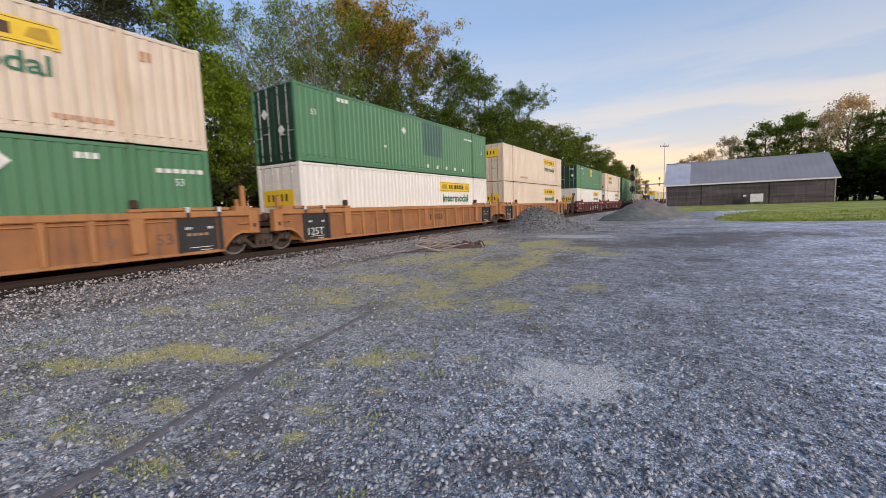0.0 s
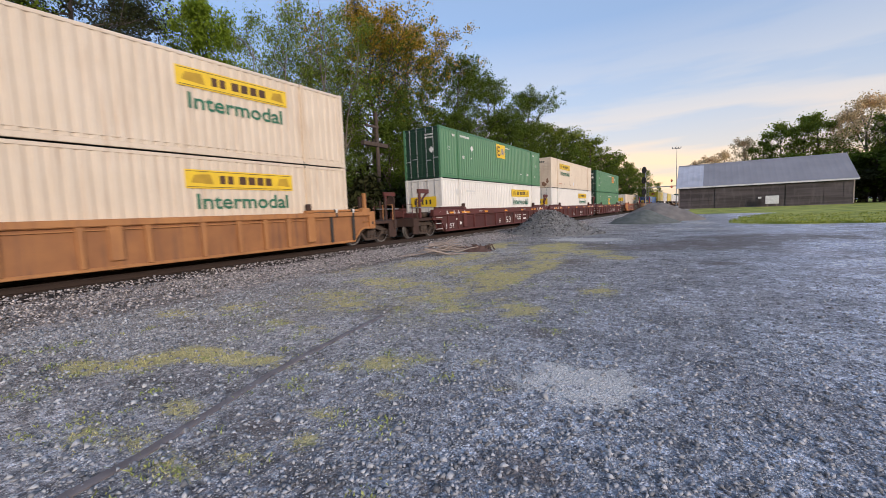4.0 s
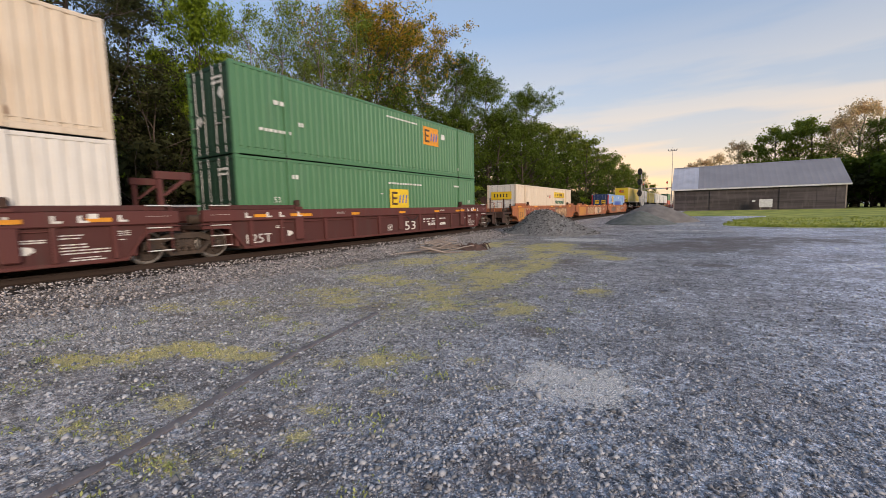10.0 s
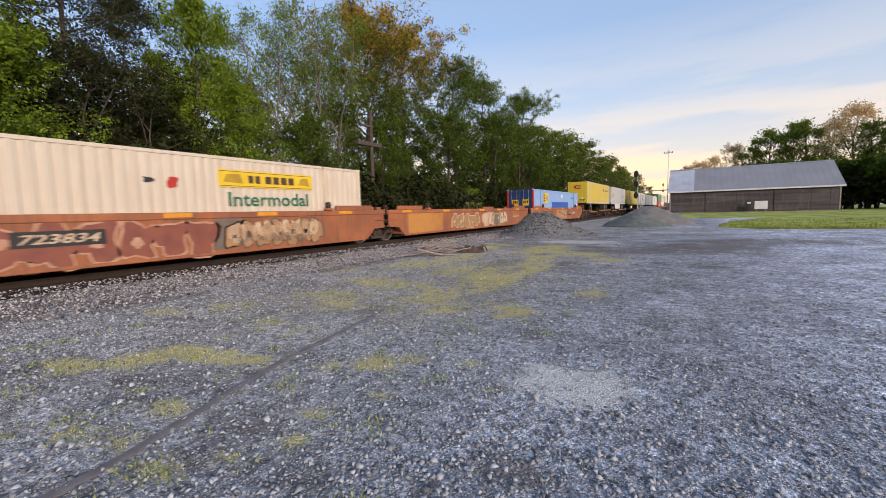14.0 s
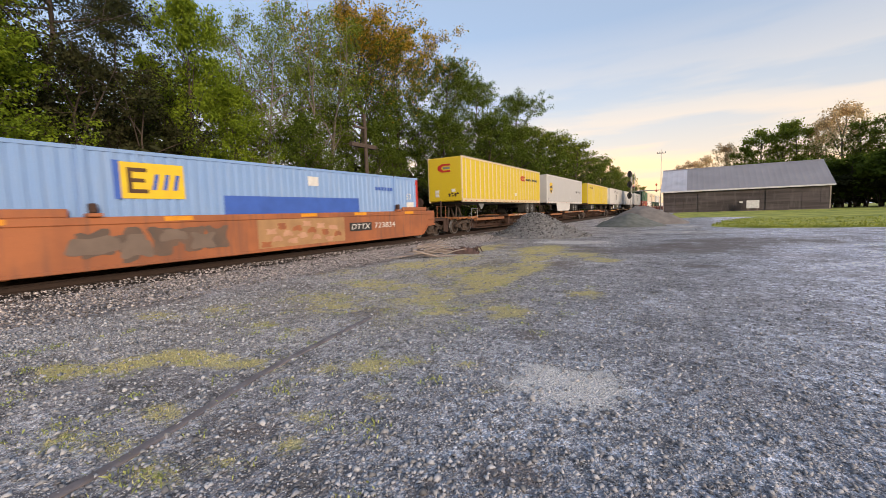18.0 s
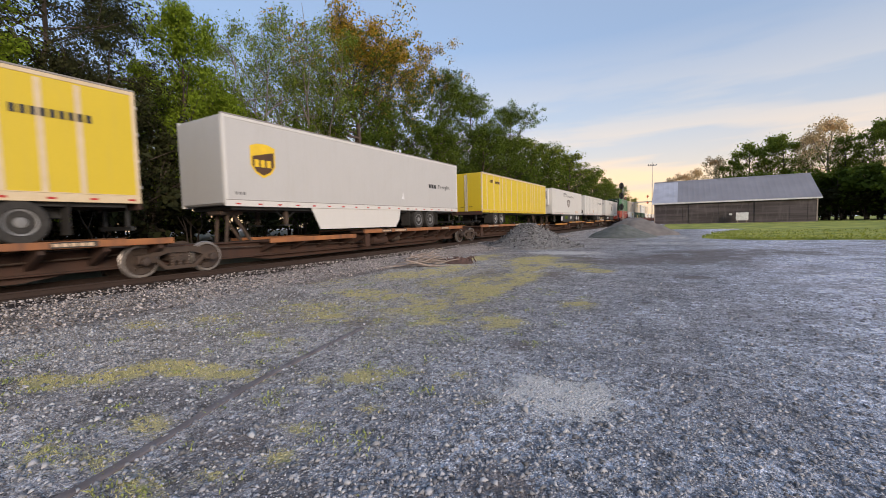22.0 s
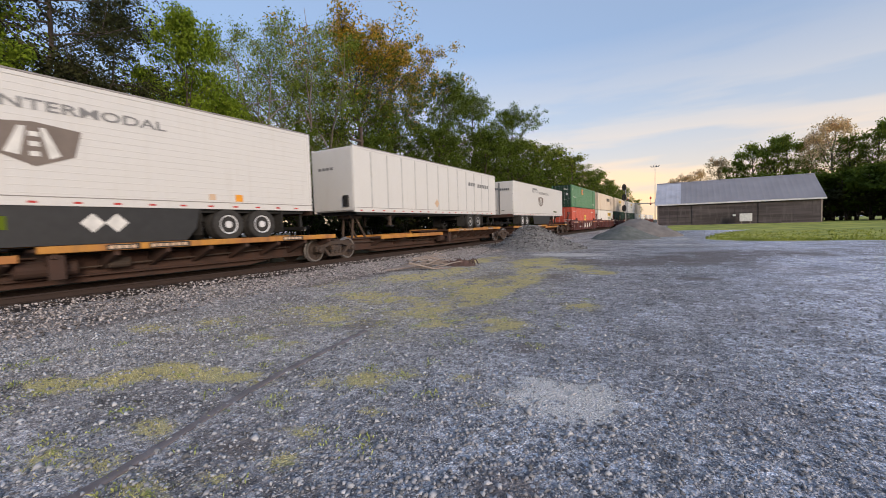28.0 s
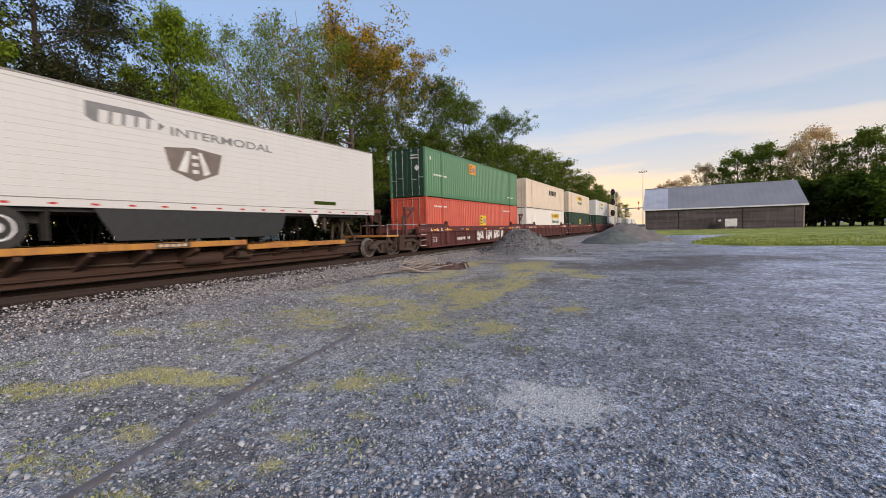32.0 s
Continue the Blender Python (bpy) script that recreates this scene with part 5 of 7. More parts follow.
def door_marks(c, spots):
    """White diamonds and lines of bars on the doors: x and height of each diamond."""
    ob, z0, x = c
    for xx, zz in spots:
        part("placard", MB().prism([(xx - .17, z0 + zz), (xx, z0 + zz - .19), (xx + .17, z0 + zz), (xx, z0 + zz + .19)], "y", -.03, -.022), M["decal_white"], ob, "white diamond placard")
    mb = MB()
    for k in range(6):
        mb.box(.28 + k * .1, .34 + k * .1, -.03, -.022, z0 + 2.42, z0 + 2.5)
        mb.box(.28 + k * .1, .35 + k * .1, -.03, -.022, z0 + 2.26, z0 + 2.33)
    part("lettering_bars", mb, M["decal_white"], ob)


def small_marks(c, rows_, mat="decal_white"):
    ob, z0, x = c
    for y0, y1, a, b, n in rows_:
        bars(y0, y1, z0 + a, z0 + b, x, M[mat], ob, n, .25)


def diamond(c, y, z, r=.2, mat="decal_white"):
    ob, z0, x = c
    part("placard", MB().prism([(y - r, z0 + z), (y, z0 + z - r), (y + r, z0 + z), (y, z0 + z + r)], "x", x - .002, x + .008), M[mat], ob, "white diamond placard")


def wheelset(truck, y, r):
    mb = MB()
    for s in (1, -1):
        prof = [(s * .685, .10), (s * .685, r + .027), (s * .715, r + .025), (s * .725, r), (s * .82, r - .006), (s * .82, r - .07), (s * .775, r - .09), (s * .76, .2), (s * .80, .16), (s * .80, .10)]
        mb.turned(prof, "x", (0, 0, 0), 28)
    mb.turned([(-1.0, .075), (-.9, .085), (.9, .085), (1.0, .075)], "x", (0, 0, 0), 14)
    for s in (1, -1):
        for k in range(3):
            a = k * 2.094
            mb.box(s * .79 - .03, s * .79 + .03, math.cos(a) * .26 - .03, math.cos(a) * .26 + .03, math.sin(a) * .26 - .03, math.sin(a) * .26 + .03)
    ob = part("wheelset", mb, M["wheel_steel"], truck)
    ob.data.materials.append(M["tread_steel"])
    for face in ob.data.polygons:
        if abs(face.center.x) > .715 and math.hypot(face.center.y, face.center.z) > r - .075:
            face.material_index = 1
    ob.location = (0, y, RAIL_Z + r)
    WHEELS.append((ob, y, r))


def bogie(parent, y, r=.46):
    """A freight truck: two wheelsets, cast side frames with springs, and a bolster."""
    t = part("truck", MB().box(-1.1, 1.1, y - .22, y + .22, RAIL_Z + .40, RAIL_Z + .62, .03), M["truck_steel"], parent, "dark cast steel truck")
    for s in (1, -1):
        x0, x1 = (.96, 1.1) if s > 0 else (-1.1, -.96)
        zc = RAIL_Z + r
        top = [(y - 1.12, zc - .06), (y - 1.12, zc + .16), (y - .75, zc + .22), (y - .45, zc + .36), (y + .45, zc + .36), (y + .75, zc + .22), (y + 1.12, zc + .16), (y + 1.12, zc - .06), (y + .7, zc - .06),
               (y + .68, zc + .08), (y + .34, zc + .2), (y - .34, zc + .2), (y - .68, zc + .08), (y - .7, zc - .06)]
        part("side_frame", MB().prism(top, "x", x0, x1), M["truck_steel"], t)
        low = [(y - .8, zc + .1), (y - .42, zc - .28), (y + .42, zc - .28), (y + .8, zc + .1), (y + .66, zc + .1), (y + .36, zc - .18), (y - .36, zc - .18), (y - .66, zc + .1)]
        part("side_frame", MB().prism(low, "x", x0, x1), M["truck_steel"], t)
        for dy in (-.2, 0, .2):
            part("spring", MB().turned([(zc - .18 + k * .04, .085 if k % 2 else .068) for k in range(10)], "z", (s * 1.03, y + dy, 0), 10), M["truck_steel"], t)
        for dy in (-.92, .92):
            part("bearing_cap", MB().turned([(x1 if s > 0 else x0, .12), ((x1 + .09) if s > 0 else (x0 - .09), .11), ((x1 + .11) if s > 0 else (x0 - .11), .05)], "x", (0, y + dy, zc), 14), M["wheel_steel"], t)
    for dy in (-.92, .92):
        wheelset(t, y + dy, r)
    return t


def handrail(parent, pts, mat="spine", r=.017):
    part("grab_iron", MB().tube(pts, r, 6), M[mat], parent)


def well_car(u, paint, label, lead_end=False, tail_end=False, ribs=True, raised=True, marks=True, first=True):
    """One platform of a well car, for a container that begins at y = 0."""
    P = M[paint]
    ob = thing("well_car", label, "well car", "well cars of the train")
    rolling(ob, u)
    a, b = (-2.95 if lead_end else -1.25), (CL + 2.95 if tail_end else CL + 1.25)
    zb, zt, xo = .50, (1.76 if ribs else 1.80), (1.43 if ribs else 1.49)
    old = paint == "orange_car"
    zc = 1.58 if old else 1.41 if ribs else zt - .2
    near = marks or old or not ribs
    mid = CL / 2
    stakes = (.7, 2.1, 3.2, 4.1, 5.0) if old else (1.58, 3.16, 4.72)
    dark = M["decal_dark"]
    for s in (1, -1):
        def span(c, d):
            return (min(s * c, s * d), max(s * c, s * d))
        side = span(xo - .03, xo)
        arch = [(.12, zb), (.3, .74), (.5, .93), (.75, 1.03), (1.25, 1.0)] if old else [(-.02, zb), (.45, 1.17), (.7, 1.2), (1.25, 1.2)] if ribs else [(.05, zb + .02), (.55, zb + .46), (1.25, zb + .5)]
        poly = [(CL + p, q) for p, q in arch] + [(CL + 1.25, zt - .1), (-1.25, zt - .1)] + [(-p, q) for p, q in reversed(arch)]
        # plate colour is darker than the ribs, in place of recess shade
        part("side_plate", MB().prism(poly, "x", *side), {"orange_car": M["orange_shaded_stained"], "maroon_car": M["maroon_shaded_stained"]}.get(paint, P), ob)
        pr = .105 if ribs else .03
        part("top_chord", MB().box(*span(xo - .14, xo + pr), -1.25, CL + 1.25, zc, zt, .025), P, ob)
        part("bottom_sill", MB().box(*span(xo - .14, xo + (.03 if ribs else pr)), 0, CL, zb, zb + .09, .015), P, ob)
        for e, f in ((0, -1), (CL, 1)):
            low = [(e + f * p, q) for p, q in arch]
            part("sloped_sill", MB().prism(low + [(p, q + .09) for p, q in reversed(low)], "x", *span(xo - .14, xo + .045)), P, ob)
        if ribs:
            part("chord_flange", MB().box(*span(xo - .02, xo + .055), 1.3, CL - 1.3, zc - .10, zc - .07, .006), P, ob)
            for k in [f * d for d in stakes for f in (-1, 1)]:
                y = mid + k
                part("side_stake", MB().prism([(y - .05, zb + .09), (y + .05, zb + .09), (y + .075, zc), (y - .075, zc)], "x", *span(xo, xo + .095)), P, ob)
            part("centre_stake", MB().box(*span(xo - .01, xo + .085), mid - .15, mid + .15, zb + .22, zc, .015), P, ob)
            for f in (-1, 1):
                for d in ((6.98, 8.15) if old else (6.68, 7.82)):
                    part("end_stake", MB().box(*span(xo, xo + .09), mid + f * d - .055, mid + f * d + .055, zb + .09, zc, .012), dark if old else P, ob, "black-painted end stake" if old else "")
        for y in (2.12 if ribs else 2.06, CL - (2.12 if ribs else 2.06)):
            wide = span(xo - .1, xo + .125)
            br = part("guide_bracket", MB().box(*wide, y - .16, y + .16, zt + .002, zt + .09, .015), P, ob)
            part("guide_flap", MB().box(*span(xo - .1, xo + .09), y - .08, y + .08, zt + .09, zt + .33, .03), M["spine"], br, "dark upright guide")
            if ribs:
                part("guide_gusset", MB().box(*span(xo + .01, xo + .15), y - .165, y + .165, zb + .17, zc + .02, .03), P, ob)
        if ribs and not old:
            for e in (-.95, CL - 2.05):
                part("raised_chord", MB().box(*span(xo - .12, xo + .03), e, e + 3.0, zt, zt + .15, .02), M["maroon_shaded_stained"], ob)
            if near:
                for e, f in ((-.45, -1), (CL + .45, 1)):
                    lad = part("ladder", MB().box(*span(xo + .03, xo + .07), e, e + .04, .64, 1.92, .01), P, ob, "side ladder with white rungs")
                    part("ladder_rail", MB().box(*span(xo + .03, xo + .07), e + f * .58, e + f * .58 + .04, .64, 1.92, .01), P, lad)
                    for z in (.69, 1.0, 1.31, 1.62, 1.9):
                        part("rung", MB().tube([(s * (xo + .09), e, z), (s * (xo + .09), e + f * .6, z)], .017, 6), M["decal_white"], lad)
        elif old:
            for e, f in ((0, -1), (CL, 1)):
                part("raised_lip", MB().box(*span(xo - .12, xo + .02), min(e + f * .45, e - f * 1.95), max(e + f * .45, e - f * 1.95), zt + .02, zt + .11, .015), P, ob)
                for d in (.05, -.85):
                    part("lip_clip", MB().box(*span(xo - .1, xo + .112), e + f * d - .055, e + f * d + .055, zc, zt + .12, .008), dark, ob, "black clip with a white tip")
                    part("white_tip", MB().box(*span(xo - .09, xo + .118), e + f * d - .05, e + f * d + .05, zt - .03, zt + .125, .006), M["decal_white"], ob)
                part("end_block", MB().box(*span(xo - .16, xo + .13), min(e + f * .58, e + f * 1.06), max(e + f * .58, e + f * 1.06), zc, zt + .14, .03), P, ob)
                post = part("end_casting", MB().box(*span(xo - .2, xo + .1), min(e + f * 1.04, e + f * 1.38), max(e + f * 1.04, e + f * 1.38), 1.0, zt, .03), P, ob)
                part("casting_hole", MB().box(*span(xo + .08, xo + .103), e + f * 1.2 - .05, e + f * 1.2 + .05, 1.2, 1.34, .004), M["black"], post)
        elif raised:
            for e in (-.5, CL - 1.6):
                part("raised_chord", MB().box(*span(xo - .12, xo - .005), e, e + 2.1, zt, zt + .2, .02), P, ob)
    part("well_floor", MB().box(-xo + .1, xo - .1, -.1, CL + .1, zb + .02, zb + .1), M["spine"], ob)
    for k in range(7):
        y = .4 + k * (CL - .8) / 6
        part("cross_beam", MB().box(-xo + .03, xo - .03, y - .12, y + .12, zb - .02, zb + .15, .01), P, ob)
    for e, f in ((-.12, -1), (CL + .12, 1)):
        part("bulkhead", MB().box(-xo + .03, xo - .03, min(e, e + f * .12), max(e, e + f * .12), zb + .1, zt - .15, .02), P, ob)
        far = (a if f < 0 else b)
        part("end_deck", MB().box(-1.35, 1.35, min(e + f * .1, far), max(e + f * .1, far), 1.18, 1.32, .02), M["spine"], ob)
        part("draft_sill", MB().box(-.32, .32, min(e, far), max(e, far), .86, 1.2, .03), M["spine"], ob)
        for k in range(3):
            y = e + f * (.35 + .3 * k)
            part("deck_slat", MB().box(-1.3, 1.3, y - .08, y + .08, 1.33, 1.36, .005), M["spine"], ob)
        ex = e + f * .9
        for s in (1, -1):
            if old:
                tall = 2.56 if f > 0 and s > 0 else 2.23
                part("end_stanchion", MB().prism([(ex - .09, 1.3), (ex + .09, 1.3), (ex + .06, tall), (ex - .06, tall)], "x", s * 1.25 - .05, s * 1.25 + .05), P, ob)
            elif near and ribs and f < 0:
                y = -2.3 if s > 0 else -1.9
                hook = part("end_stanchion", MB().box(s * 1.33 - .06, s * 1.33 + .06, y, y + .12, 1.32, 2.62, .012), P, ob, "tall end post with a braced arm")
                part("arm", MB().box(s * 1.33 - .07, s * 1.33 + .07, y - .06, y + .86, 2.62, 2.84, .015), P, hook)
                part("brace", MB().prism([(y + .1, 2.18), (y + .2, 2.18), (y + .74, 2.62), (y + .6, 2.62)], "x", s * 1.33 - .04, s * 1.33 + .04), P, hook)
                part("walkway", MB().box(s * 1.15 - .3, s * 1.15 + .3, -2.5, -1.26, 1.86, 1.92, .006), M["galv"], ob, "pale steel end walkway")
            else:
                part("end_stanchion", MB().box(s * 1.2 - .05, s * 1.2 + .05, ex - .06, ex + .06, 1.32, 1.95, .01), M["spine"], ob)
            handrail(ob, [(s * 1.46, ex - .35, 1.3), (s * 1.53, ex - .35, 1.34), (s * 1.53, ex + .25, 1.34), (s * 1.46, ex + .25, 1.3)], paint)
        part("hose_rack", MB().tube([(.7, ex, 1.3), (.72, ex + f * .3, 1.0), (.5, far, .7)], .03, 7), M["black"], ob)
        part("brake_cylinder", MB().turned([(ex - .3, .05), (ex - .28, .14), (ex + .25, .14), (ex + .28, .05)], "y", (.75, 0, 1.5), 14), M["truck_steel"], ob)
        if (f < 0 and lead_end) or (f > 0 and tail_end):
            part("end_sill", MB().box(-1.45, 1.45, min(far, far - f * .16), max(far, far - f * .16), .92, 1.34, .02), M["spine"], ob)
            for s in (1, -1):
                part("side_step", MB().box(s * 1.36 - .03, s * 1.36 + .03, min(far, far - f * .5), max(far, far - f * .5), .55, 1.2, .01), M["spine"], ob)
                part("step_rung", MB().box(min(s * 1.1, s * 1.44), max(s * 1.1, s * 1.44), far - .26 * f - .1, far - .26 * f + .1, .52, .56, .005), M["spine"], ob)
                part("end_post", MB().box(s * 1.25 - .035, s * 1.25 + .035, far - f * .55 - .05, far - f * .55 + .05, 1.32, 2.35, .012), M["spine"], ob)
                handrail(ob, [(s * 1.3, far - f * .1, 1.3), (s * 1.3, far - f * .1, 2.05), (s * .7, far - f * .1, 2.05), (s * .7, far - f * .1, 1.3)], paint, .02)
            part("brake_stand", MB().box(-.42, -.28, far - f * .6 - .06, far - f * .6 + .06, 1.32, 2.5, .02), M["spine"], ob)
            part("brake_wheel", MB().turned([(far - f * .45, .05), (far - f * .45, .26), (far - f * .41, .28), (far - f * .38, .26), (far - f * .41, .05)], "y", (-.35, 0, 2.3), 20), M["spine"], ob)
            part("coupler", MB().box(-.14, .14, min(far, far + f * .62), max(far, far + f * .62), .72, 1.0, .04), M["truck_steel"], ob, "rusty knuckle coupler")
            part("air_hose", MB().tube([(.35, far, .85), (.38, far + f * .25, .6), (.3, far + f * .5, .5), (.2, far + f * .66, .62)], .03, 7), M["black"], ob)
        else:
            part("articulation", MB().turned([(.75, .3), (1.1, .3), (1.12, .22)], "z", (0, e + f * 1.35, 0), 14), M["truck_steel"], ob)
    if first or lead_end:
        bogie(ob, -1.575)
    if tail_end:
        bogie(ob, CL + 1.575)
    if marks:
        x = xo + .106
        for y in (2.22, 4.74, 7.92, 11.0, 13.25):
            panel("reflector", y, y + .46, zt - .26, zt - .16, x, M["decal_orange"], ob, "orange reflector strip", .004)
        for y in (.35, 1.75, 13.75, 15.35):
            panel("reflector", y, y + .5, zt - .25, zt - .15, xo + .152 if y > 13 and y < 14 else x, M["decal_orange"], ob, "orange reflector strip", .004)
        for y in (13.98, 14.72, 15.2, 15.98, .05, .8, 1.3, 2.05):
            ell = panel("white_mark", y, y + .07, zt - .26, zt - .09, x, M["decal_white"], ob, "white painted corner mark", .005)
            panel("white_foot", y + .07, y + .2, zt - .26, zt - .21, x, M["decal_white"], ell, "", .005)
        panel("white_mark", 15.38, 15.58, zt - .17, zt - .05, x, M["decal_white"], ob, "", .005)
        for y in (3.93, 11.55):
            for z in (zt - .15, zt - .19):
                panel("stripe", y, y + .44, z, z + .014, x, M["decal_white"], ob, "", .004)
    return ob, xo


def car_number(c, text, y, z, h, mat="decal_white", w=None):
    return writing(text, y, z, h, c[1] + .002, M[mat], c[0], width=w, thick=.006)


def blob(y, z, w, h, seed, x, mat, parent, name="graffiti_shape", n=22):
    """A rounded paint shape on a car side."""
    rng = random.Random(seed)
    ph, k = rng.uniform(0, 6), rng.choice((2, 3, 3, 4))
    pts = []
    for i in range(n):
        a = 2 * math.pi * i / n
        r = 1 + .22 * math.sin(k * a + ph) + .1 * math.sin(5 * a + ph * 2)
        ca, sa_ = math.cos(a), math.sin(a)
        pts.append((y + w / 2 * r * math.copysign(abs(ca) ** .6, ca), z + h / 2 * min(r, 1.15) * math.copysign(abs(sa_) ** .6, sa_)))
    return part(name, MB().prism(pts, "x", x - .003, x + .003), mat, parent)


M["g_red"] = material("dark_red_spray_paint", (0.205, 0.062, 0.045), 0.65, grain=2.0, spread=0.3, second=(0.28, 0.09, 0.05), bump=0.0)
M["g_pale"] = material("faded_pink_spray_paint", (0.54, 0.31, 0.20), 0.65, grain=2.0, spread=0.3, second=(0.42, 0.21, 0.12), bump=0.0)
M["g_cream"] = material("cream_spray_paint", (0.62, 0.46, 0.31), 0.65, grain=2.0, second=(0.50, 0.34, 0.22), bump=0.0)
M["g_tan"] = material("tan_spray_paint", (0.42, 0.24, 0.11), 0.65, grain=2.0, bump=0.0)
M["g_sage"] = material("dull_green_spray_paint", (0.23, 0.195, 0.12), 0.65, grain=2.0, bump=0.0)
M["g_black"] = material("faded_black_spray_paint", (0.095, 0.072, 0.058), 0.65, grain=1.5, spread=0.3, second=(0.16, 0.10, 0.07), bump=0.0)
M["g_grey"] = material("grey_spray_paint", (0.19, 0.14, 0.11), 0.65, grain=2.0, bump=0.0)
M["g_orange"] = material("orange_patch_paint", (0.52, 0.235, 0.05), 0.65, grain=1.0, spread=0.3, second=(0.40, 0.155, 0.05), bump=0.0)


def letters(c, y0, y1, z, h, n, fill, rim, seed):
    """Puffy spray-paint shapes with pale rims along a side."""
    ob, xo = c
    rng = random.Random(seed)
    w = (y1 - y0) / n
    for i in range(n):
        y = y0 + (i + .5) * w
        zz, hh = z + rng.uniform(-.05, .05), h * rng.uniform(.85, 1.05)
        k = rng.random()
        if rim:
            blob(y, zz, w * 1.12, hh * 1.04, k, xo + .004, M[rim], ob)
        blob(y, zz, w * .93, hh * .92, k, xo + .008, M[fill], ob)
        if rim and rng.random() < .7:
            blob(y + w * rng.uniform(-.1, .1), zz + hh * rng.uniform(-.15, .15), w * .3, hh * rng.uniform(.14, .3), k + .3, xo + .012, M[rim], ob)


LOW, HIGH = 0.65, 3.56
# first car: weathered orange, three platforms
orange = "weathered orange well car platform"
a_car = well_car(-9.2, "orange_car", orange, raised=False, marks=False)
b_car = well_car(10.3, "orange_car", orange, raised=False, marks=False)
c_car = well_car(29.6, "orange_car", orange, tail_end=True, raised=False, marks=False)
for c, y in ((a_car, 15.12), (b_car, .02), (b_car, 15.12), (c_car, .02)):
    p = panel("black_plate", y, y + 1.02, .52, 1.56, c[1] + .002, M["decal_dark"], c[0], "black lettering plate", .008)
    bars(y + .12, y + .32, 1.24, 1.31, c[1] + .01, M["decal_white"], c[0], 3)
    bars(y + .75, y + .93, 1.24, 1.31, c[1] + .01, M["decal_white"], c[0], 2)
    bars(y + .2, y + .85, .70, .72, c[1] + .01, M["decal_white"], c[0], 1, 0)
    bars(y + .5, y + .85, .61, .64, c[1] + .01, M["decal_white"], c[0], 4)
    if y > 5:
        bars(y + .15, y + .8, 1.05, 1.13, c[1] + .01, M["g_tan"], c[0], 4)
for c in (b_car, c_car):
    writing("125T", .1, .76, .28, c[1] + .01, M["decal_white"], c[0], width=.75)
for c in (a_car, b_car):
    writing("53", 14.46, .85, .31, c[1], M["g_black"], c[0], width=.43)
    bars(13.3, 13.7, 1.06, 1.09, c[1], M["g_grey"], c[0], 5)
    bars(13.3, 13.85, .98, 1.01, c[1], M["g_grey"], c[0], 6)
    bars(4.1, 4.65, .86, .9, c[1], M["g_grey"], c[0], 5)
    bars(4.1, 4.6, .78, .81, c[1], M["g_grey"], c[0], 6)
    bars(8.5, 9.9, .98, 1.3, c[1], M["decal_brown"], c[0], 6, .5)
c = container(-9.2, LOW, "green", label="green container with white marks, low in the car")
diamond(c, 11.7, 2.3, .22)
small_marks(c, [(13.0, 13.5, 2.45, 2.6, 3), (14.7, 16.0, 2.2, 2.32, 6)])
writing("53", 15.15, LOW + 1.85, .2, c[2], M["decal_white"], c[0])
small_marks(c, [(2, 2.8, 2.2, 2.35, 4)])
c = container(-9.2, HIGH, "cream", label="cream container with a yellow name board, stacked on top")
hunt_marks(c, 9.4)
small_marks(c, [(12.7, 13.9, .42, .54, 8), (14.6, 14.9, 2.2, 2.45, 2)], "g_pale")
c = container(10.3, LOW, "white", doorpaint="white", label="white container with a yellow name board, low in the car")
hunt_marks(c, 9.9)
end_board(c)
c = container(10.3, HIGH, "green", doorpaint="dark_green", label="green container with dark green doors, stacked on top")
diamond(c, 6.6, 2.0, .19)
small_marks(c, [(2.1, 2.8, 2.55, 2.7, 3), (5.0, 5.2, 1.0, 1.12, 2), (9.6, 9.85, .3, .48, 1), (10.6, 10.85, .3, .48, 1), (11.6, 11.85, .3, .48, 1), (12.6, 12.85, .3, .48, 1), (8.6, 8.85, .3, .48, 1), (13.0, 14.3, 2.3, 2.4, 8)])
M["faded_green"] = material("faded_blue_green_paint", (0.055, 0.125, 0.095), 0.55, grain=1.0, spread=0.5, bump=0.05)
part("faded_panel", corrugated(.16 + 29 * .28268, .16 + 36 * .28268, HIGH + .95, HIGH + 2.72, CW - .009, .28268, .034), M["faded_green"], c[0], "faded blue-green panel")
writing("53", .7, HIGH + 1.8, .22, c[2], M["decal_white"], c[0])
writing("53", 15.2, HIGH + 1.6, .22, c[2], M["decal_white"], c[0])
for xx, zz in ((-.5, 1.9), (.45, 1.2)):
    part("placard", MB().prism([(xx - .2, HIGH + zz), (xx, HIGH + zz - .2), (xx + .2, HIGH + zz), (xx, HIGH + zz + .2)], "y", -.03, -.022), M["decal_white"], c[0])
c = container(29.6, LOW, "cream", label="cream container with a yellow name board, low in the car")
hunt_marks(c, 9.9)
end_board(c)
c = container(29.6, HIGH, "cream", label="cream container with a yellow name board, stacked on top")
hunt_marks(c, 9.9)
small_marks(c, [(3.6, 5.4, .38, .5, 8)], "g_pale")
end_board(c, 1.9)

# second car: maroon, three platforms
maroon = "maroon well car platform with white lettering"
d_car = well_car(53.0, "maroon_car", maroon, lead_end=True)
f_car = well_car(72.35, "maroon_car", maroon)
g_car = well_car(91.65, "maroon_car", maroon, tail_end=True)
def stencil_rows(c, y, rows_):
    """Rows of small white lettering bars: offset, length, height from the rail, size."""
    for dy, ln, z, h in rows_:
        bars(y + dy, y + dy + ln, z, z + h, c[1], M["decal_white"], c[0], max(1, round(ln / .17)), .16)


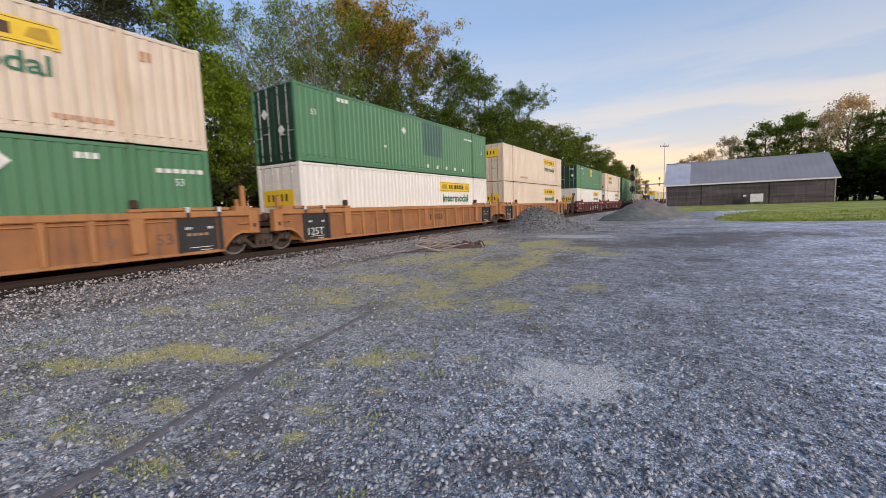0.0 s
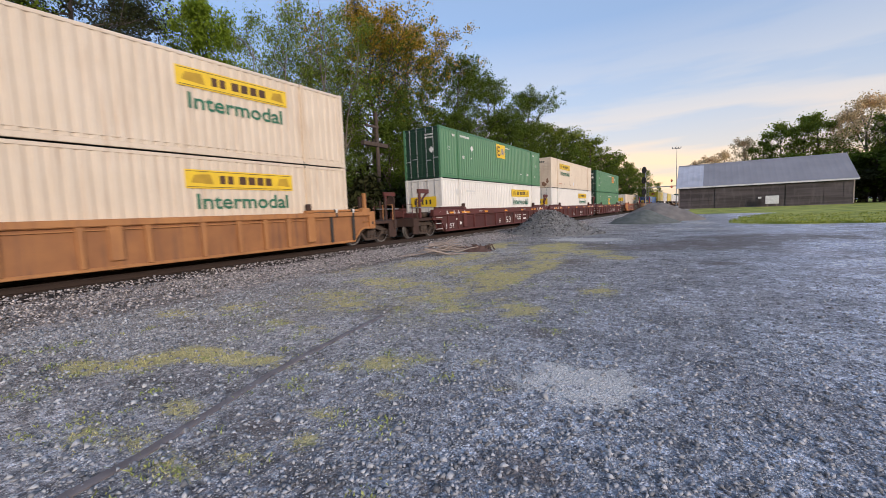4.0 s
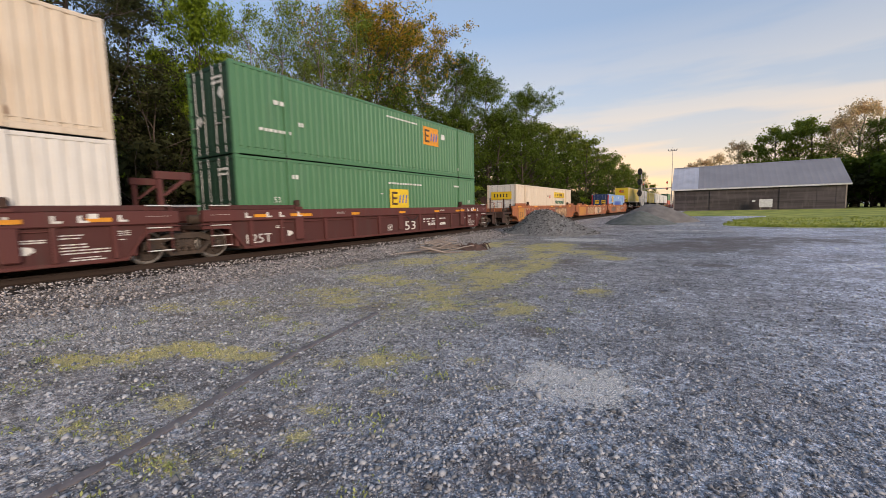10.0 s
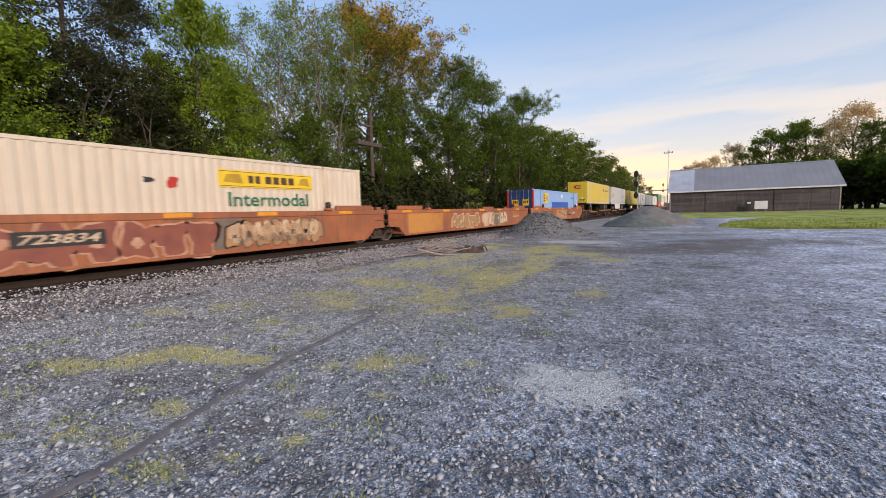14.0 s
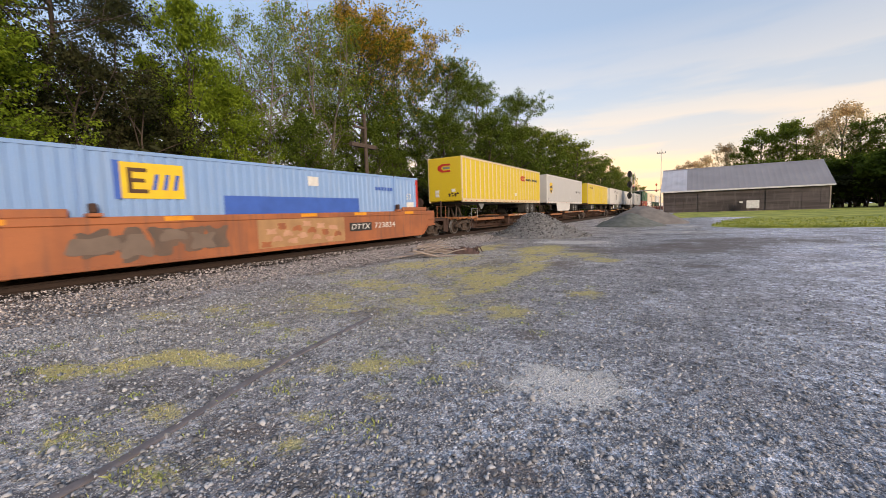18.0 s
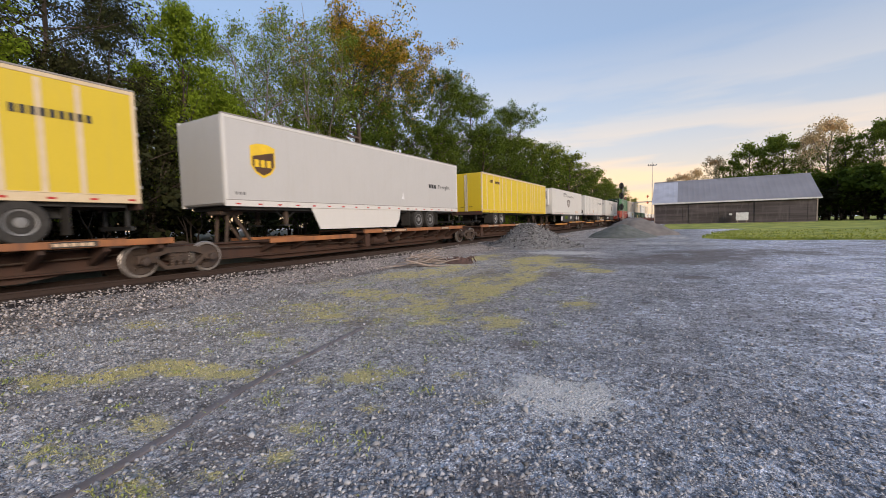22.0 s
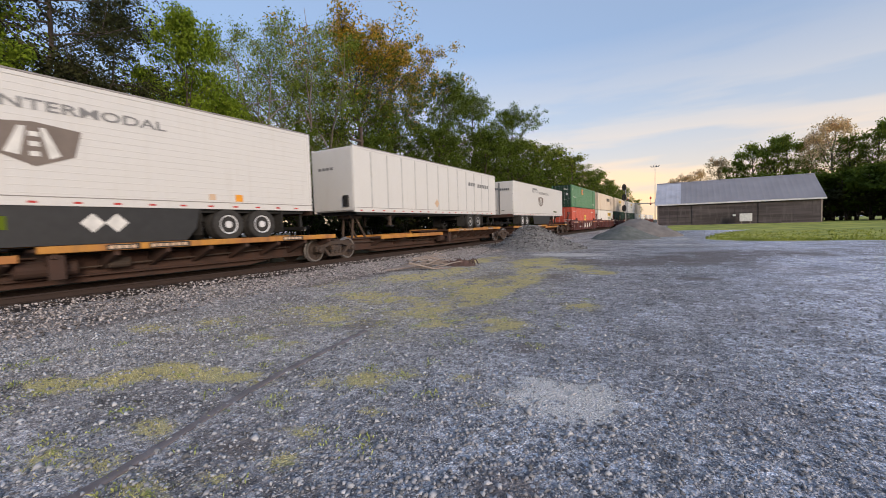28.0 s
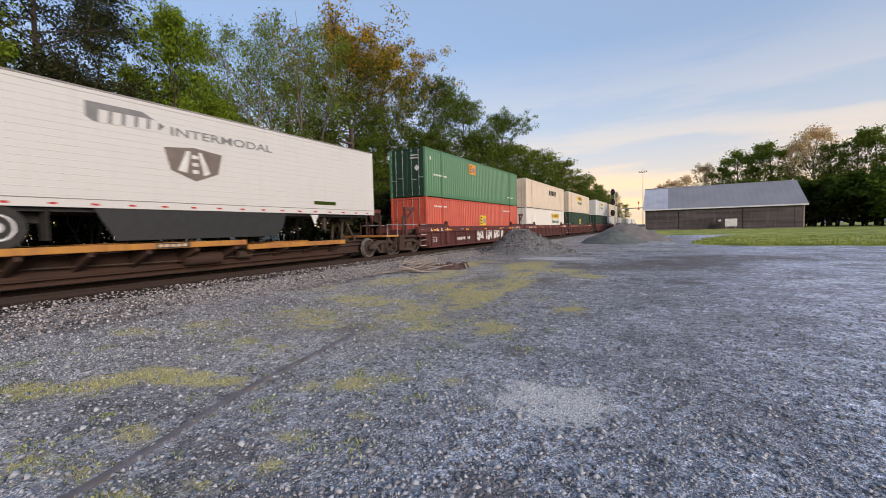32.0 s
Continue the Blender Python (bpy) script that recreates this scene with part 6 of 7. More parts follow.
for c, y53 in ((d_car, 8.3), (f_car, 10.02), (g_car, 8.45)):
    car_number(c, "125T", .1, .66, .3, w=.92)
    car_number(c, "53", y53, .66, .43, w=.88)
    p = panel("stencil", 7.17, 7.47, .71, .97, c[1], M["decal_white"], c[0], "white stencilled box", .004)
    part("stencil_inside", MB().box(c[1] + .004, c[1] + .006, 7.2, 7.44, .74, .94), M["maroon_shaded_stained"], p)
    part("stencil_square", MB().box(c[1] + .006, c[1] + .008, 7.27, 7.37, .79, .89), M["decal_white"], p)
    for y in (1.75, 14.3):
        blob(y, .92, .2, .18, 3, c[1], M["decal_white"], c[0], "round_stencil")
    writing("C", 2.24, .82, .14, c[1], M["decal_white"], c[0], thick=.006)
    stencil_rows(c, 14.86, [(0, .45, 1.2, .025), (0, .4, 1.13, .025), (0, .5, .98, .03), (0, .55, .91, .03), (0, .95, .84, .03), (.02, .93, .77, .03), (.2, .55, .66, .025), (.15, .7, .60, .03)])
    stencil_rows(c, 14.25, [(-.1, .5, 1.12, .03), (-.1, .5, 1.07, .03)])
    stencil_rows(c, 15.98, [(0, .28, 1.25, .02), (0, .28, 1.2, .02), (0, .28, 1.15, .02), (.02, .15, 1.04, .02)])
    stencil_rows(c, 1.2, [(0, .34, 1.17, .03), (0, .34, 1.12, .03)])
    if c is d_car:
        panel("yellow_square", 15.97, 16.15, .9, 1.08, c[1], M["decal_yellow"], c[0], "small yellow square", .004)
    part("pull_chain", MB().tube([(c[1] + .06, 8.5, 1.36), (c[1] + .07, 8.8, 1.18), (c[1] + .07, 9.05, 1.12), (c[1] + .07, 9.3, 1.2), (c[1] + .06, 9.5, 1.36)], .018, 6), M["black"], c[0], "dark hanging release rod")
for c in (d_car, g_car):
    stencil_rows(c, 10.05, [(0, .22, 1.12, .06), (.3, .4, 1.12, .06), (.8, .6, 1.12, .06), (0, .2, .99, .05), (.35, .25, .99, .05), (.8, .6, .99, .05), (1.6, .65, 1.12, .05), (.45, .25, .8, .13), (.74, .2, .8, .13), (.98, .2, .8, .13), (1.62, .6, .78, .14)])
stencil_rows(d_car, 13.3, [(0, .3, 1.05, .03), (-.05, .4, .99, .03)])
c = container(53.0, LOW, "white", label="white container with a yellow name board, low in the car")
hunt_marks(c, 9.8)
end_board(c)
small_marks(c, [(1.5, 1.9, 2.0, 2.3, 2), (2.8, 4.0, 2.15, 2.25, 7)], "clean_white")
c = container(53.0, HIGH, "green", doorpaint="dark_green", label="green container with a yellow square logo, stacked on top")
emp_marks(c, 7.3)
door_marks(c, ((.7, 1.6),))
diamond(c, 3.65, 1.95, .2)
writing("53", .75, HIGH + 1.62, .2, c[2], M["decal_white"], c[0])
small_marks(c, [(1.3, 1.6, 2.45, 2.58, 3), (2.2, 3.4, 2.5, 2.62, 7), (7.2, 9.6, 2.5, 2.58, 12), (2.45, 2.7, 1.25, 1.42, 2), (3.5, 3.65, 1.3, 1.38, 1), (14.8, 15.0, .7, .8, 1)])
writing("53", 15.0, HIGH + 1.55, .22, c[2], M["decal_white"], c[0])
small_marks(c, [(14.4, 14.75, 2.45, 2.55, 3), (11.6, 11.9, .75, .85, 3), (13.0, 13.4, .75, .92, 2)])
c = container(72.35, LOW, "white", label="white container with a yellow name board, low in the car")
hunt_marks(c, 9.8)
end_board(c)
c = container(72.35, HIGH, "cream", end="front", label="rust-stained cream container with a yellow name board, stacked on top")
hunt_marks(c, 2.75)
small_marks(c, [(2.4, 3.6, .4, .5, 8)], "g_pale")
for k in range(7):
    part("lettering_bar", MB().box(-.62 + k * .19, -.5 + k * .19, -.012, .0, HIGH + 2.42, HIGH + 2.58), M["decal_dark"], c[0])
M["rust"] = material("rust_patch", (0.17, 0.085, 0.05), 0.85, grain=5.0, spread=0.5, second=(0.28, 0.17, 0.10), bump=0.3)
for k, (xx, ww, zz) in enumerate(((-.9, .5, .17), (-.2, .6, .2), (.55, .5, .16), (.9, .25, .45))):
    pts = [(xx + ww * .5 * math.cos(a) * (1 + .25 * math.sin(3 * a + k)), HIGH + zz + .2 + .2 * math.sin(a) * (1 + .3 * math.cos(2 * a + k))) for a in [q * 2 * math.pi / 18 for q in range(18)]]
    part("rust_patch", MB().prism(pts, "y", -.006, -.001), M["rust"], c[0], "rusted patch of bare steel")
for y, z, w, h, k in ((6.3, .62, .09, .42, 1.1), (6.5, .42, .22, .1, 2.0), (4.4, .5, .07, .2, .4), (9.3, .45, .08, .26, 3.0), (14.2, .95, .1, .5, 1.7), (14.25, .4, .12, .2, 2.4), (6.9, 1.5, .06, .14, 4.0)):
    blob(y, HIGH + z, w, h, k, c[2] + .002, M["rust"], c[0], "rust_streak")
diamond(c, 7.7, .55, .22, "fascia")
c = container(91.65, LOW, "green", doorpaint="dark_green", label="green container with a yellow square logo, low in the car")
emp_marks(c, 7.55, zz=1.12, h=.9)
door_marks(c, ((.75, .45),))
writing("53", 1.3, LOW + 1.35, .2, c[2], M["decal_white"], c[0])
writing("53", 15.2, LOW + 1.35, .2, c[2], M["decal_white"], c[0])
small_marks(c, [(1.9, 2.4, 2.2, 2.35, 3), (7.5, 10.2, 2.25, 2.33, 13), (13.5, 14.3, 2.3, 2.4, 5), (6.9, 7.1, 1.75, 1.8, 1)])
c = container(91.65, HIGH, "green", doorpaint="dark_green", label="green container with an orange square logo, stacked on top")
emp_marks(c, 10.45, zz=1.55, h=.95, colour="decal_orange")
door_marks(c, ((.75, 1.95), (-.6, 1.2)))
blob(12.4, HIGH + 2.15, .3, .35, 4, c[2], M["decal_white"], c[0], "placard")
small_marks(c, [(1.5, 2.0, 1.8, 1.95, 2), (.9, 2.2, .85, .95, 7), (2.5, 2.75, 1.2, 1.35, 2), (7.5, 10, 2.45, 2.52, 12), (14.0, 14.2, .4, .55, 2)])

# third car: spray-painted orange, three platforms
tagged_orange = "spray-painted orange well car platform"
h_car = well_car(114.9, "bright_orange_car", tagged_orange, lead_end=True, ribs=False, marks=False)
i_car = well_car(133.9, "bright_orange_car", "empty spray-painted orange well car platform", ribs=False, marks=False)
j_car = well_car(153.35, "bright_orange_car", tagged_orange, tail_end=True, ribs=False, marks=False)
for c in (h_car, i_car, j_car):
    for y in (-.2, 3.6, 8.2, 11.0, 14.6):
        panel("reflector", y, y + .75, 1.66, 1.78, c[1] + .03, M["decal_orange"], c[0], "orange reflector strip", .004)
ho, hx = h_car
panel("patch", .0, 1.15, .6, 1.62, hx + .001, M["g_orange"], ho, "repainted orange patch", .004)
writing("53", .2, .85, .42, hx + .006, M["g_black"], ho, width=.7)
panel("patch", 1.15, 2.2, .6, 1.6, hx + .001, M["g_tan"], ho, "faded tan overpaint", .003)
letters(h_car, 1.5, 9.6, 1.1, 1.0, 10, "g_red", "g_pale", 5)
blob(2.9, 1.0, .8, .5, 3.3, hx + .014, M["g_grey"], ho)
blob(10.0, 1.15, 1.5, .9, 3.3, hx + .004, M["g_grey"], ho)
letters(h_car, 9.9, 13.7, 1.08, .95, 7, "g_tan", "g_black", 7)
letters(h_car, 10.0, 13.5, 1.16, .62, 9, "g_cream", "g_tan", 8)
letters(h_car, 10.2, 13.2, .9, .3, 10, "g_black", None, 9)
for k, (y, t, w) in enumerate(((3.6, "DTTX", 1.3), (5.35, "723834", 1.45))):
    panel("number_panel", y - .12, y + w + .1, 1.06, 1.42, hx + .012, M["decal_dark"], ho, "black painted panel", .006)
    writing(t, y, 1.13, .22, hx + .018, M["g_cream"], ho, width=w, slant=.25, bold=.02)
io, ix = i_car
panel("patch", .3, 3.6, .6, 1.62, ix + .001, M["g_orange"], io, "repainted orange patch", .003)
letters(i_car, 4.6, 8.2, 1.08, .8, 5, "g_tan", "g_cream", 12)
letters(i_car, 8.7, 10.6, 1.1, 1.0, 2, "g_cream", "g_pale", 13)
letters(i_car, 10.2, 11.6, 1.1, 1.0, 2, "g_sage", "g_cream", 14)
letters(i_car, 11.4, 12.9, 1.1, .95, 2, "g_cream", "g_sage", 16)
blob(10.9, 1.05, .5, .8, 2.2, ix + .013, M["g_grey"], io)
for k in range(6):
    y = 14.0 + k * .22
    part("scrawl", MB().tube([(ix + .004, y, 1.1), (ix + .004, y + .08, 1.3), (ix + .004, y + .14, 1.12), (ix + .004, y + .26, 1.2)], .016, 4), M["g_cream"], io, "thin cream scrawl")
jo, jx = j_car
letters(j_car, 1.7, 5.4, 1.1, .85, 5, "g_black", None, 15)
for y, z, w, h, k in ((2.0, 1.1, .9, .5, .2), (2.9, 1.0, .7, .6, 1.3), (3.8, 1.25, .7, .3, 2.6), (4.6, 1.05, .7, .5, 3.1)):
    blob(y, z, w, h, k, jx + .010, M["g_grey"], jo)
panel("patch", 6.4, 10.4, .62, 1.6, jx + .002, M["g_tan"], jo, "tan overpainted patch", .003)
for k in range(16):
    blob(6.7 + .22 * k, .75 + .7 * ((k * .618) % 1), .4, .2, k * 1.7, jx + .007, M["g_pale" if k % 3 else "bright_orange_car"], jo)
panel("number_panel", 10.7, 12.1, .98, 1.34, jx + .004, M["decal_dark"], jo, "black painted panel", .006)
writing("DTTX", 10.8, 1.06, .22, jx + .012, M["decal_white"], jo, width=1.2, slant=.25)
writing("723834", 12.3, 1.06, .24, jx + .006, M["decal_white"], jo, width=1.5)
c = container(114.9, LOW, "cream", doorpaint="white", label="cream-white container alone in a spray-painted car")
hunt_marks(c, 9.9)
end_board(c, 1.7)
blob(8.6, LOW + 2.0, .3, .28, 2, c[2], M["decal_red"], c[0], "round_sticker")
blob(8.0, LOW + 2.05, .25, .14, 3, c[2], M["decal_dark"], c[0], "sticker")
c = container(153.35, LOW, "blue", doorpaint="navy", posts="decal_red", label="pale blue container with red corner posts and navy doors")
emp_marks(c, 2.75, 1.55, 1.62, .95)
panel("blue_stripe", 2.6, 2.75, LOW + 1.6, LOW + 2.6, c[2], M["deep_blue"], c[0])
panel("blue_band", 5.45, 11.55, LOW + 1.14, LOW + 1.75, c[2] + .001, M["deep_blue"], c[0], "deep blue band")
panel("white_label", 8.8, 9.3, LOW + 2.2, LOW + 2.55, c[2] + .001, M["decal_white"], c[0])
small_marks(c, [(12.7, 14.0, 2.15, 2.3, 6)], "deep_blue")
writing("53", 15.1, LOW + 1.75, .3, c[2], M["decal_white"], c[0])
panel("white_label", 15.1, 15.7, LOW + 1.3, LOW + 1.6, c[2] + .001, M["decal_white"], c[0])
for xx in (-.75, .25):
    d = part("end_board", MB().box(xx, xx + .6, -.034, -.026, LOW + 1.4, LOW + 1.95, .002), M["decal_yellow"], c[0], "yellow board with plain letter shapes")
    for k in range(3):
        part("letter_shape", MB().box(xx + .08 + k * .17, xx + .2 + k * .17, -.04, -.034, LOW + 1.6, LOW + 1.85), M["decal_brown"], d)


# ---- trailers on spine cars ----
def tyre_pair(parent, y, x, r=.5, z=1.86, rim="aluminium"):
    w = part("wheel", MB().turned([(x - .26, r - .12), (x - .26, r - .03), (x - .23, r), (x - .03, r), (x, r - .03), (x, r * .64), (x - .03, r * .6)], "x", (0, y, z), 30), M["rubber"], parent, "black rubber tyre")
    part("rim", MB().turned([(x - .05, r * .60), (x - .01, r * .60), (x - .02, r * .53), (x - .06, r * .49), (x - .055, r * .26), (x - .01, r * .22), (x + .0, r * .1)], "x", (0, y, z), 24), M[rim], w)


def trailer(u, paint, label, bogie_y, leg_y, nose_first=True, posts=(), post_mat="clean_white", rows=None, panels=0, skirt=None, rim="aluminium", reefer=False, post_w=.11, low_rail=None, long=None):
    """A 53-foot road trailer; the box runs from y = 0 to y = 16.15."""
    P = M[paint]
    ob = thing("semi_trailer", label, "trailer", "trailers on the train")
    rolling(ob, u)
    zb, zt, x = 2.34, 5.30, 1.285
    TL = long or (15.6 if nose_first else CL)
    body = part("box_body", MB().box(-x, x, .02, TL - .02, zb + .05, zt - .03, .03), P, ob)
    for s in (1, -1):
        for z0, z1, w, m in ((zb, zb + .2, .014, low_rail or ("clean_white" if paint != "yellow" else paint)), (zt - .13, zt - .035, .014, "post_pale" if paint == "yellow" else "clean_white"), (zt - .034, zt + .012, .022, "roof_edge")):
            part("side_rail", MB().box(min(s * (x - .03), s * (x + w)), max(s * (x - .03), s * (x + w)), 0, TL, z0, z1, .006), M[m], ob)
        part("rail_lip", MB().box(min(s * (x - .01), s * (x + .022)), max(s * (x - .01), s * (x + .022)), .02, TL - .02, zb + .201, zb + .222, .004), M["roof_edge"] if paint != "yellow" else M["post_pale"], ob, "raised rail lip")
        for y in (0, TL - .1):
            part("corner_post", MB().box(min(s * (x - .08), s * (x + .016)), max(s * (x - .08), s * (x + .016)), y, y + .1, zb, zt, .01), M["clean_white" if paint != "yellow" else "post_pale"], ob)
    for y in posts:
        part("side_post", MB().box(x - .002, x + .010, y - post_w / 2, y + post_w / 2, zb + .2, zt - .17, .003), M[post_mat], ob, "pale side post")
    if panels:
        for k in range(1, panels):
            y = TL * k / panels
            part("panel_joint", MB().box(x - .002, x + .004, y - .012, y + .012, zb + .2, zt - .17), M["clean_white"], ob)
    if rows:
        z = zb + .28
        while z < zt - .2:
            part("side_rib", MB().box(x - .002, x + .005, .1, TL - .1, z, z + .018, .002), P, ob)
            z += rows
    part("floor_frame", MB().box(-1.1, 1.1, .3, TL - .3, zb - .1, zb + .04), M["black"], ob)
    k = .35
    while k < TL - .2:
        part("marker_strip", MB().box(x + .012, x + .017, k, k + .16, zb + .06, zb + .11), M["decal_red"], ob)
        k += .8
    part("slider", MB().box(-.62, .62, bogie_y - 1.5, bogie_y + 1.5, zb - .38, zb - .1, .02), M["black"], ob)
    for dy in (-.6, .6):
        part("axle", MB().turned([(-1.1, .07), (1.1, .07)], "x", (0, bogie_y + dy, 1.86), 12), M["black"], ob)
        for xx in (1.27, .98, -.73, -1.02):
            tyre_pair(ob, bogie_y + dy, xx, rim=rim)
    for yy in (bogie_y - 1.45, bogie_y + 1.45):
        for s in (.95, -.95):
            part("mudflap", MB().box(s - .28, s + .28, yy - .01, yy + .01, 1.55, zb, .003), M["rubber"], ob)
    for s in (.85, -.85):
        part("landing_leg", MB().box(s - .07, s + .07, leg_y - .07, leg_y + .07, 1.72, zb, .01), M["truck_steel"], ob)
        part("landing_foot", MB().box(s - .16, s + .16, leg_y - .16, leg_y + .16, 1.66, 1.72, .01), M["black"], ob)
        part("leg_brace", MB().tube([(s, leg_y, 1.9), (s, leg_y + .55, zb - .03)], .025, 6), M["black"], ob)
        part("leg_brace", MB().tube([(s, leg_y, 1.9), (s, leg_y - .55, zb - .03)], .025, 6), M["black"], ob)
    # the two ends: doors at the rear, a smooth or cooled nose at the front
    ny, ry = (0, TL) if nose_first else (TL, 0)
    sgn = -1 if nose_first else 1
    lo, hi = min(ny, ny + sgn * .02), max(ny, ny + sgn * .02)
    part("nose_panel", MB().box(-x + .05, x - .05, lo, hi, zb + .1, zt - .1, .008), P, ob)
    if reefer:
        u0, u1 = min(ny, ny + sgn * .42), max(ny, ny + sgn * .42)
        r = part("cooling_unit", MB().box(-.95, .95, u0, u1, zb + 1.0, zt - .12, .06), M["clean_white"], ob, "white cooling unit")
        part("grille", MB().box(-.75, .75, u0 - .01, u1 + .01, zb + 1.7, zt - .35, .01), M["black"], r)
    for s in (-1, 1):
        a, b = (-x + .06, -.01) if s < 0 else (.01, x - .06)
        q0, q1 = (ry, ry + .03) if nose_first else (ry - .03, ry)
        dr = part("rear_door", MB().box(a, b, q0, q1, zb + .12, zt - .12, .006), P, ob)
        yy = ry + (.05 if nose_first else -.05)
        part("lock_rod", MB().tube([(s * .1, yy, zb + .08), (s * .1, yy, zt - .08)], .016, 7), M["aluminium"], dr)
        for k in range(4):
            xx = a - .05 if s < 0 else b - .03
            part("hinge", MB().box(xx, xx + .07, q0 - .015, q1 + .015, zb + .4 + k * .7, zb + .48 + k * .7, .004), M["aluminium"], dr)
    yy = ry + (-.12 if nose_first else .12)
    part("door_seal", MB().box(-.07, .07, ry + (.03 if nose_first else -.036), ry + (.036 if nose_first else -.03), zb + .14, zt - .14), M["post_pale" if paint == "yellow" else "decal_grey"], ob, "strip between the doors")
    for s in (-.35, .35):
        part("door_handle", MB().box(s - .14, s + .14, ry + (.04 if nose_first else -.06), ry + (.06 if nose_first else -.04), zb + .42, zb + .46), M["black"], ob)
    part("bumper", MB().box(-x + .03, x - .03, ry + (-.06 if nose_first else -.02), ry + (.02 if nose_first else .06), zb - .16, zb + .1, .01), M["spine"], ob, "grey-brown bumper beam")
    part("rear_guard", MB().box(-1.0, 1.0, yy - .05, yy + .05, 1.62, 1.74, .01), M["black"], ob)
    for s in (-.7, .7):
        part("guard_post", MB().box(s - .05, s + .05, yy - .04, yy + .04, 1.7, zb, .008), M["black"], ob)
    for s in (-1.05, -.8, .8, 1.05):
        part("tail_lamp", MB().turned([(0, .001), (.02, .05), (.03, .055)], "y", (s, ry + (.0 if nose_first else -.03), zb + .06), 12), M["decal_red"], ob)
    if skirt:
        a, b, m, low = skirt
        part("side_skirt", MB().prism([(a, zb), (b, zb), (b - .12, low + .35), (b - .42, low), (a + .45, low)], "x", x - .05, x - .02), M[m], ob, "side skirt under the box")
    return ob, zb, x + .004


def spine_car(u, hitch_at, truck_u, label, platform, lead_end=False, tail_end=False, length=None, sill="sill_yellow"):
    """One unit of a spine car; y = 0 at the trailer's leading end."""
    ob = thing("spine_car", label, "spine car", "spine cars of the train")
    rolling(ob, u)
    a, b = truck_u - u, length
    S = M["spine"]
    part("centre_sill", MB().box(-.36, .36, a, b, .56, 1.12, .03), S, ob)
    part("sill_flange", MB().box(-.5, .5, a + .4, b - .4, .58, .63, .01), S, ob)
    part("sill_flange", MB().box(-.52, .52, a + .4, b - .4, 1.10, 1.15, .01), S, ob)
    mid = (a + b) / 2
    part("belly", MB().prism([(a + 2.2, .62), (a + 3.6, .42), (b - 3.6, .42), (b - 2.2, .62)], "x", -.3, .3), S, ob)
    p0, p1 = platform
    for s in (1, -1):
        lo, hi = (1.38, 1.49) if s > 0 else (-1.49, -1.38)
        part("platform_sill", MB().box(lo, hi, p0, p1, 1.24, 1.41, .015), M[sill], ob, "worn orange side sill")
        tr = (.62, 1.38) if s > 0 else (-1.38, -.62)
        part("wheel_track", MB().box(tr[0], tr[1], p0, p1, 1.27, 1.35, .01), S, ob)
    n = 8
    for k in range(n):
        y = p0 + .3 + (p1 - p0 - .6) * k / (n - 1)
        part("cross_bearer", MB().prism([(-1.4, 1.27), (1.4, 1.27), (1.4, 1.12), (.4, .72), (-.4, .72), (-1.4, 1.12)], "y", y - .06, y + .06), S, ob)
    # hitch
    hy = hitch_at
    part("hitch_head", MB().box(-.42, .42, hy - .4, hy + .4, 2.08, 2.24, .03), M["truck_steel"], ob, "dark hitch stand")
    for s in (-.3, .3):
        part("hitch_strut", MB().tube([(s, hy + .1, 2.1), (s, hy + .75, 1.13)], .06, 8), M["truck_steel"], ob)
        part("hitch_strut", MB().tube([(s, hy - .1, 2.1), (s, hy - .2, 1.13)], .06, 8), M["truck_steel"], ob)
    ends = ([a + .25] if lead_end else []) + ([b - 1.3] if tail_end else [])
    for e in ends:
        part("end_platform", MB().box(-1.42, 1.42, e, e + 1.05, 1.26, 1.36, .015), M[sill], ob, "worn yellow-orange end step platform")
        for s in (1, -1):
            part("step_post", MB().box(s * 1.38 - .03, s * 1.38 + .03, e + .1, e + .16, .6, 1.3, .006), S, ob)
            part("step_post", MB().box(s * 1.38 - .03, s * 1.38 + .03, e + .8, e + .86, .6, 1.3, .006), S, ob)
            part("step_rung", MB().box(s * 1.38 - .05, s * 1.38 + .05, e + .1, e + .86, .58, .62, .006), S, ob)
        handrail(ob, [(1.42, e + .1, 1.3), (1.42, e + .1, 1.9), (1.42, e + .95, 1.9), (1.42, e + .95, 1.3)], "galv", .02)
    # the lower deck beside the hitch
    h0, h1 = (hy + .9, p0 - .25) if hy < mid else (p1 + .25, hy - .9)
    if h1 - h0 > 1.0:
        for s in (1, -1):
            lo, hi = (1.12, 1.2) if s > 0 else (-1.2, -1.12)
            part("hitch_deck_sill", MB().box(lo, hi, h0, h1, 1.06, 1.24, .012), M[sill], ob, "worn yellow-orange low sill")
            part("hitch_deck", MB().box(min(s * .5, s * 1.12), max(s * .5, s * 1.12), h0, h1, 1.08, 1.13, .006), S, ob)
        for k in range(4):
            y = h0 + .2 + (h1 - h0 - .4) * k / 3
            part("cross_bearer", MB().prism([(-1.15, 1.08), (1.15, 1.08), (1.15, 1.0), (.4, .72), (-.4, .72), (-1.15, 1.0)], "y", y - .05, y + .05), S, ob)
    for s in (1, -1):
        part("ladder_step", MB().box(s * 1.3 - .04, s * 1.3 + .04, p0 + .2, p0 + .5, .62, 1.2, .008), S, ob)
    part("air_reservoir", MB().turned([(mid - .6, .04), (mid - .55, .2), (mid + .55, .2), (mid + .6, .04)], "y", (.75, 0, .86), 16), S, ob)
    part("brake_cylinder", MB().turned([(mid + 1.2, .04), (mid + 1.22, .15), (mid + 1.7, .15), (mid + 1.72, .04)], "y", (.7, 0, .9), 14), M["truck_steel"], ob)
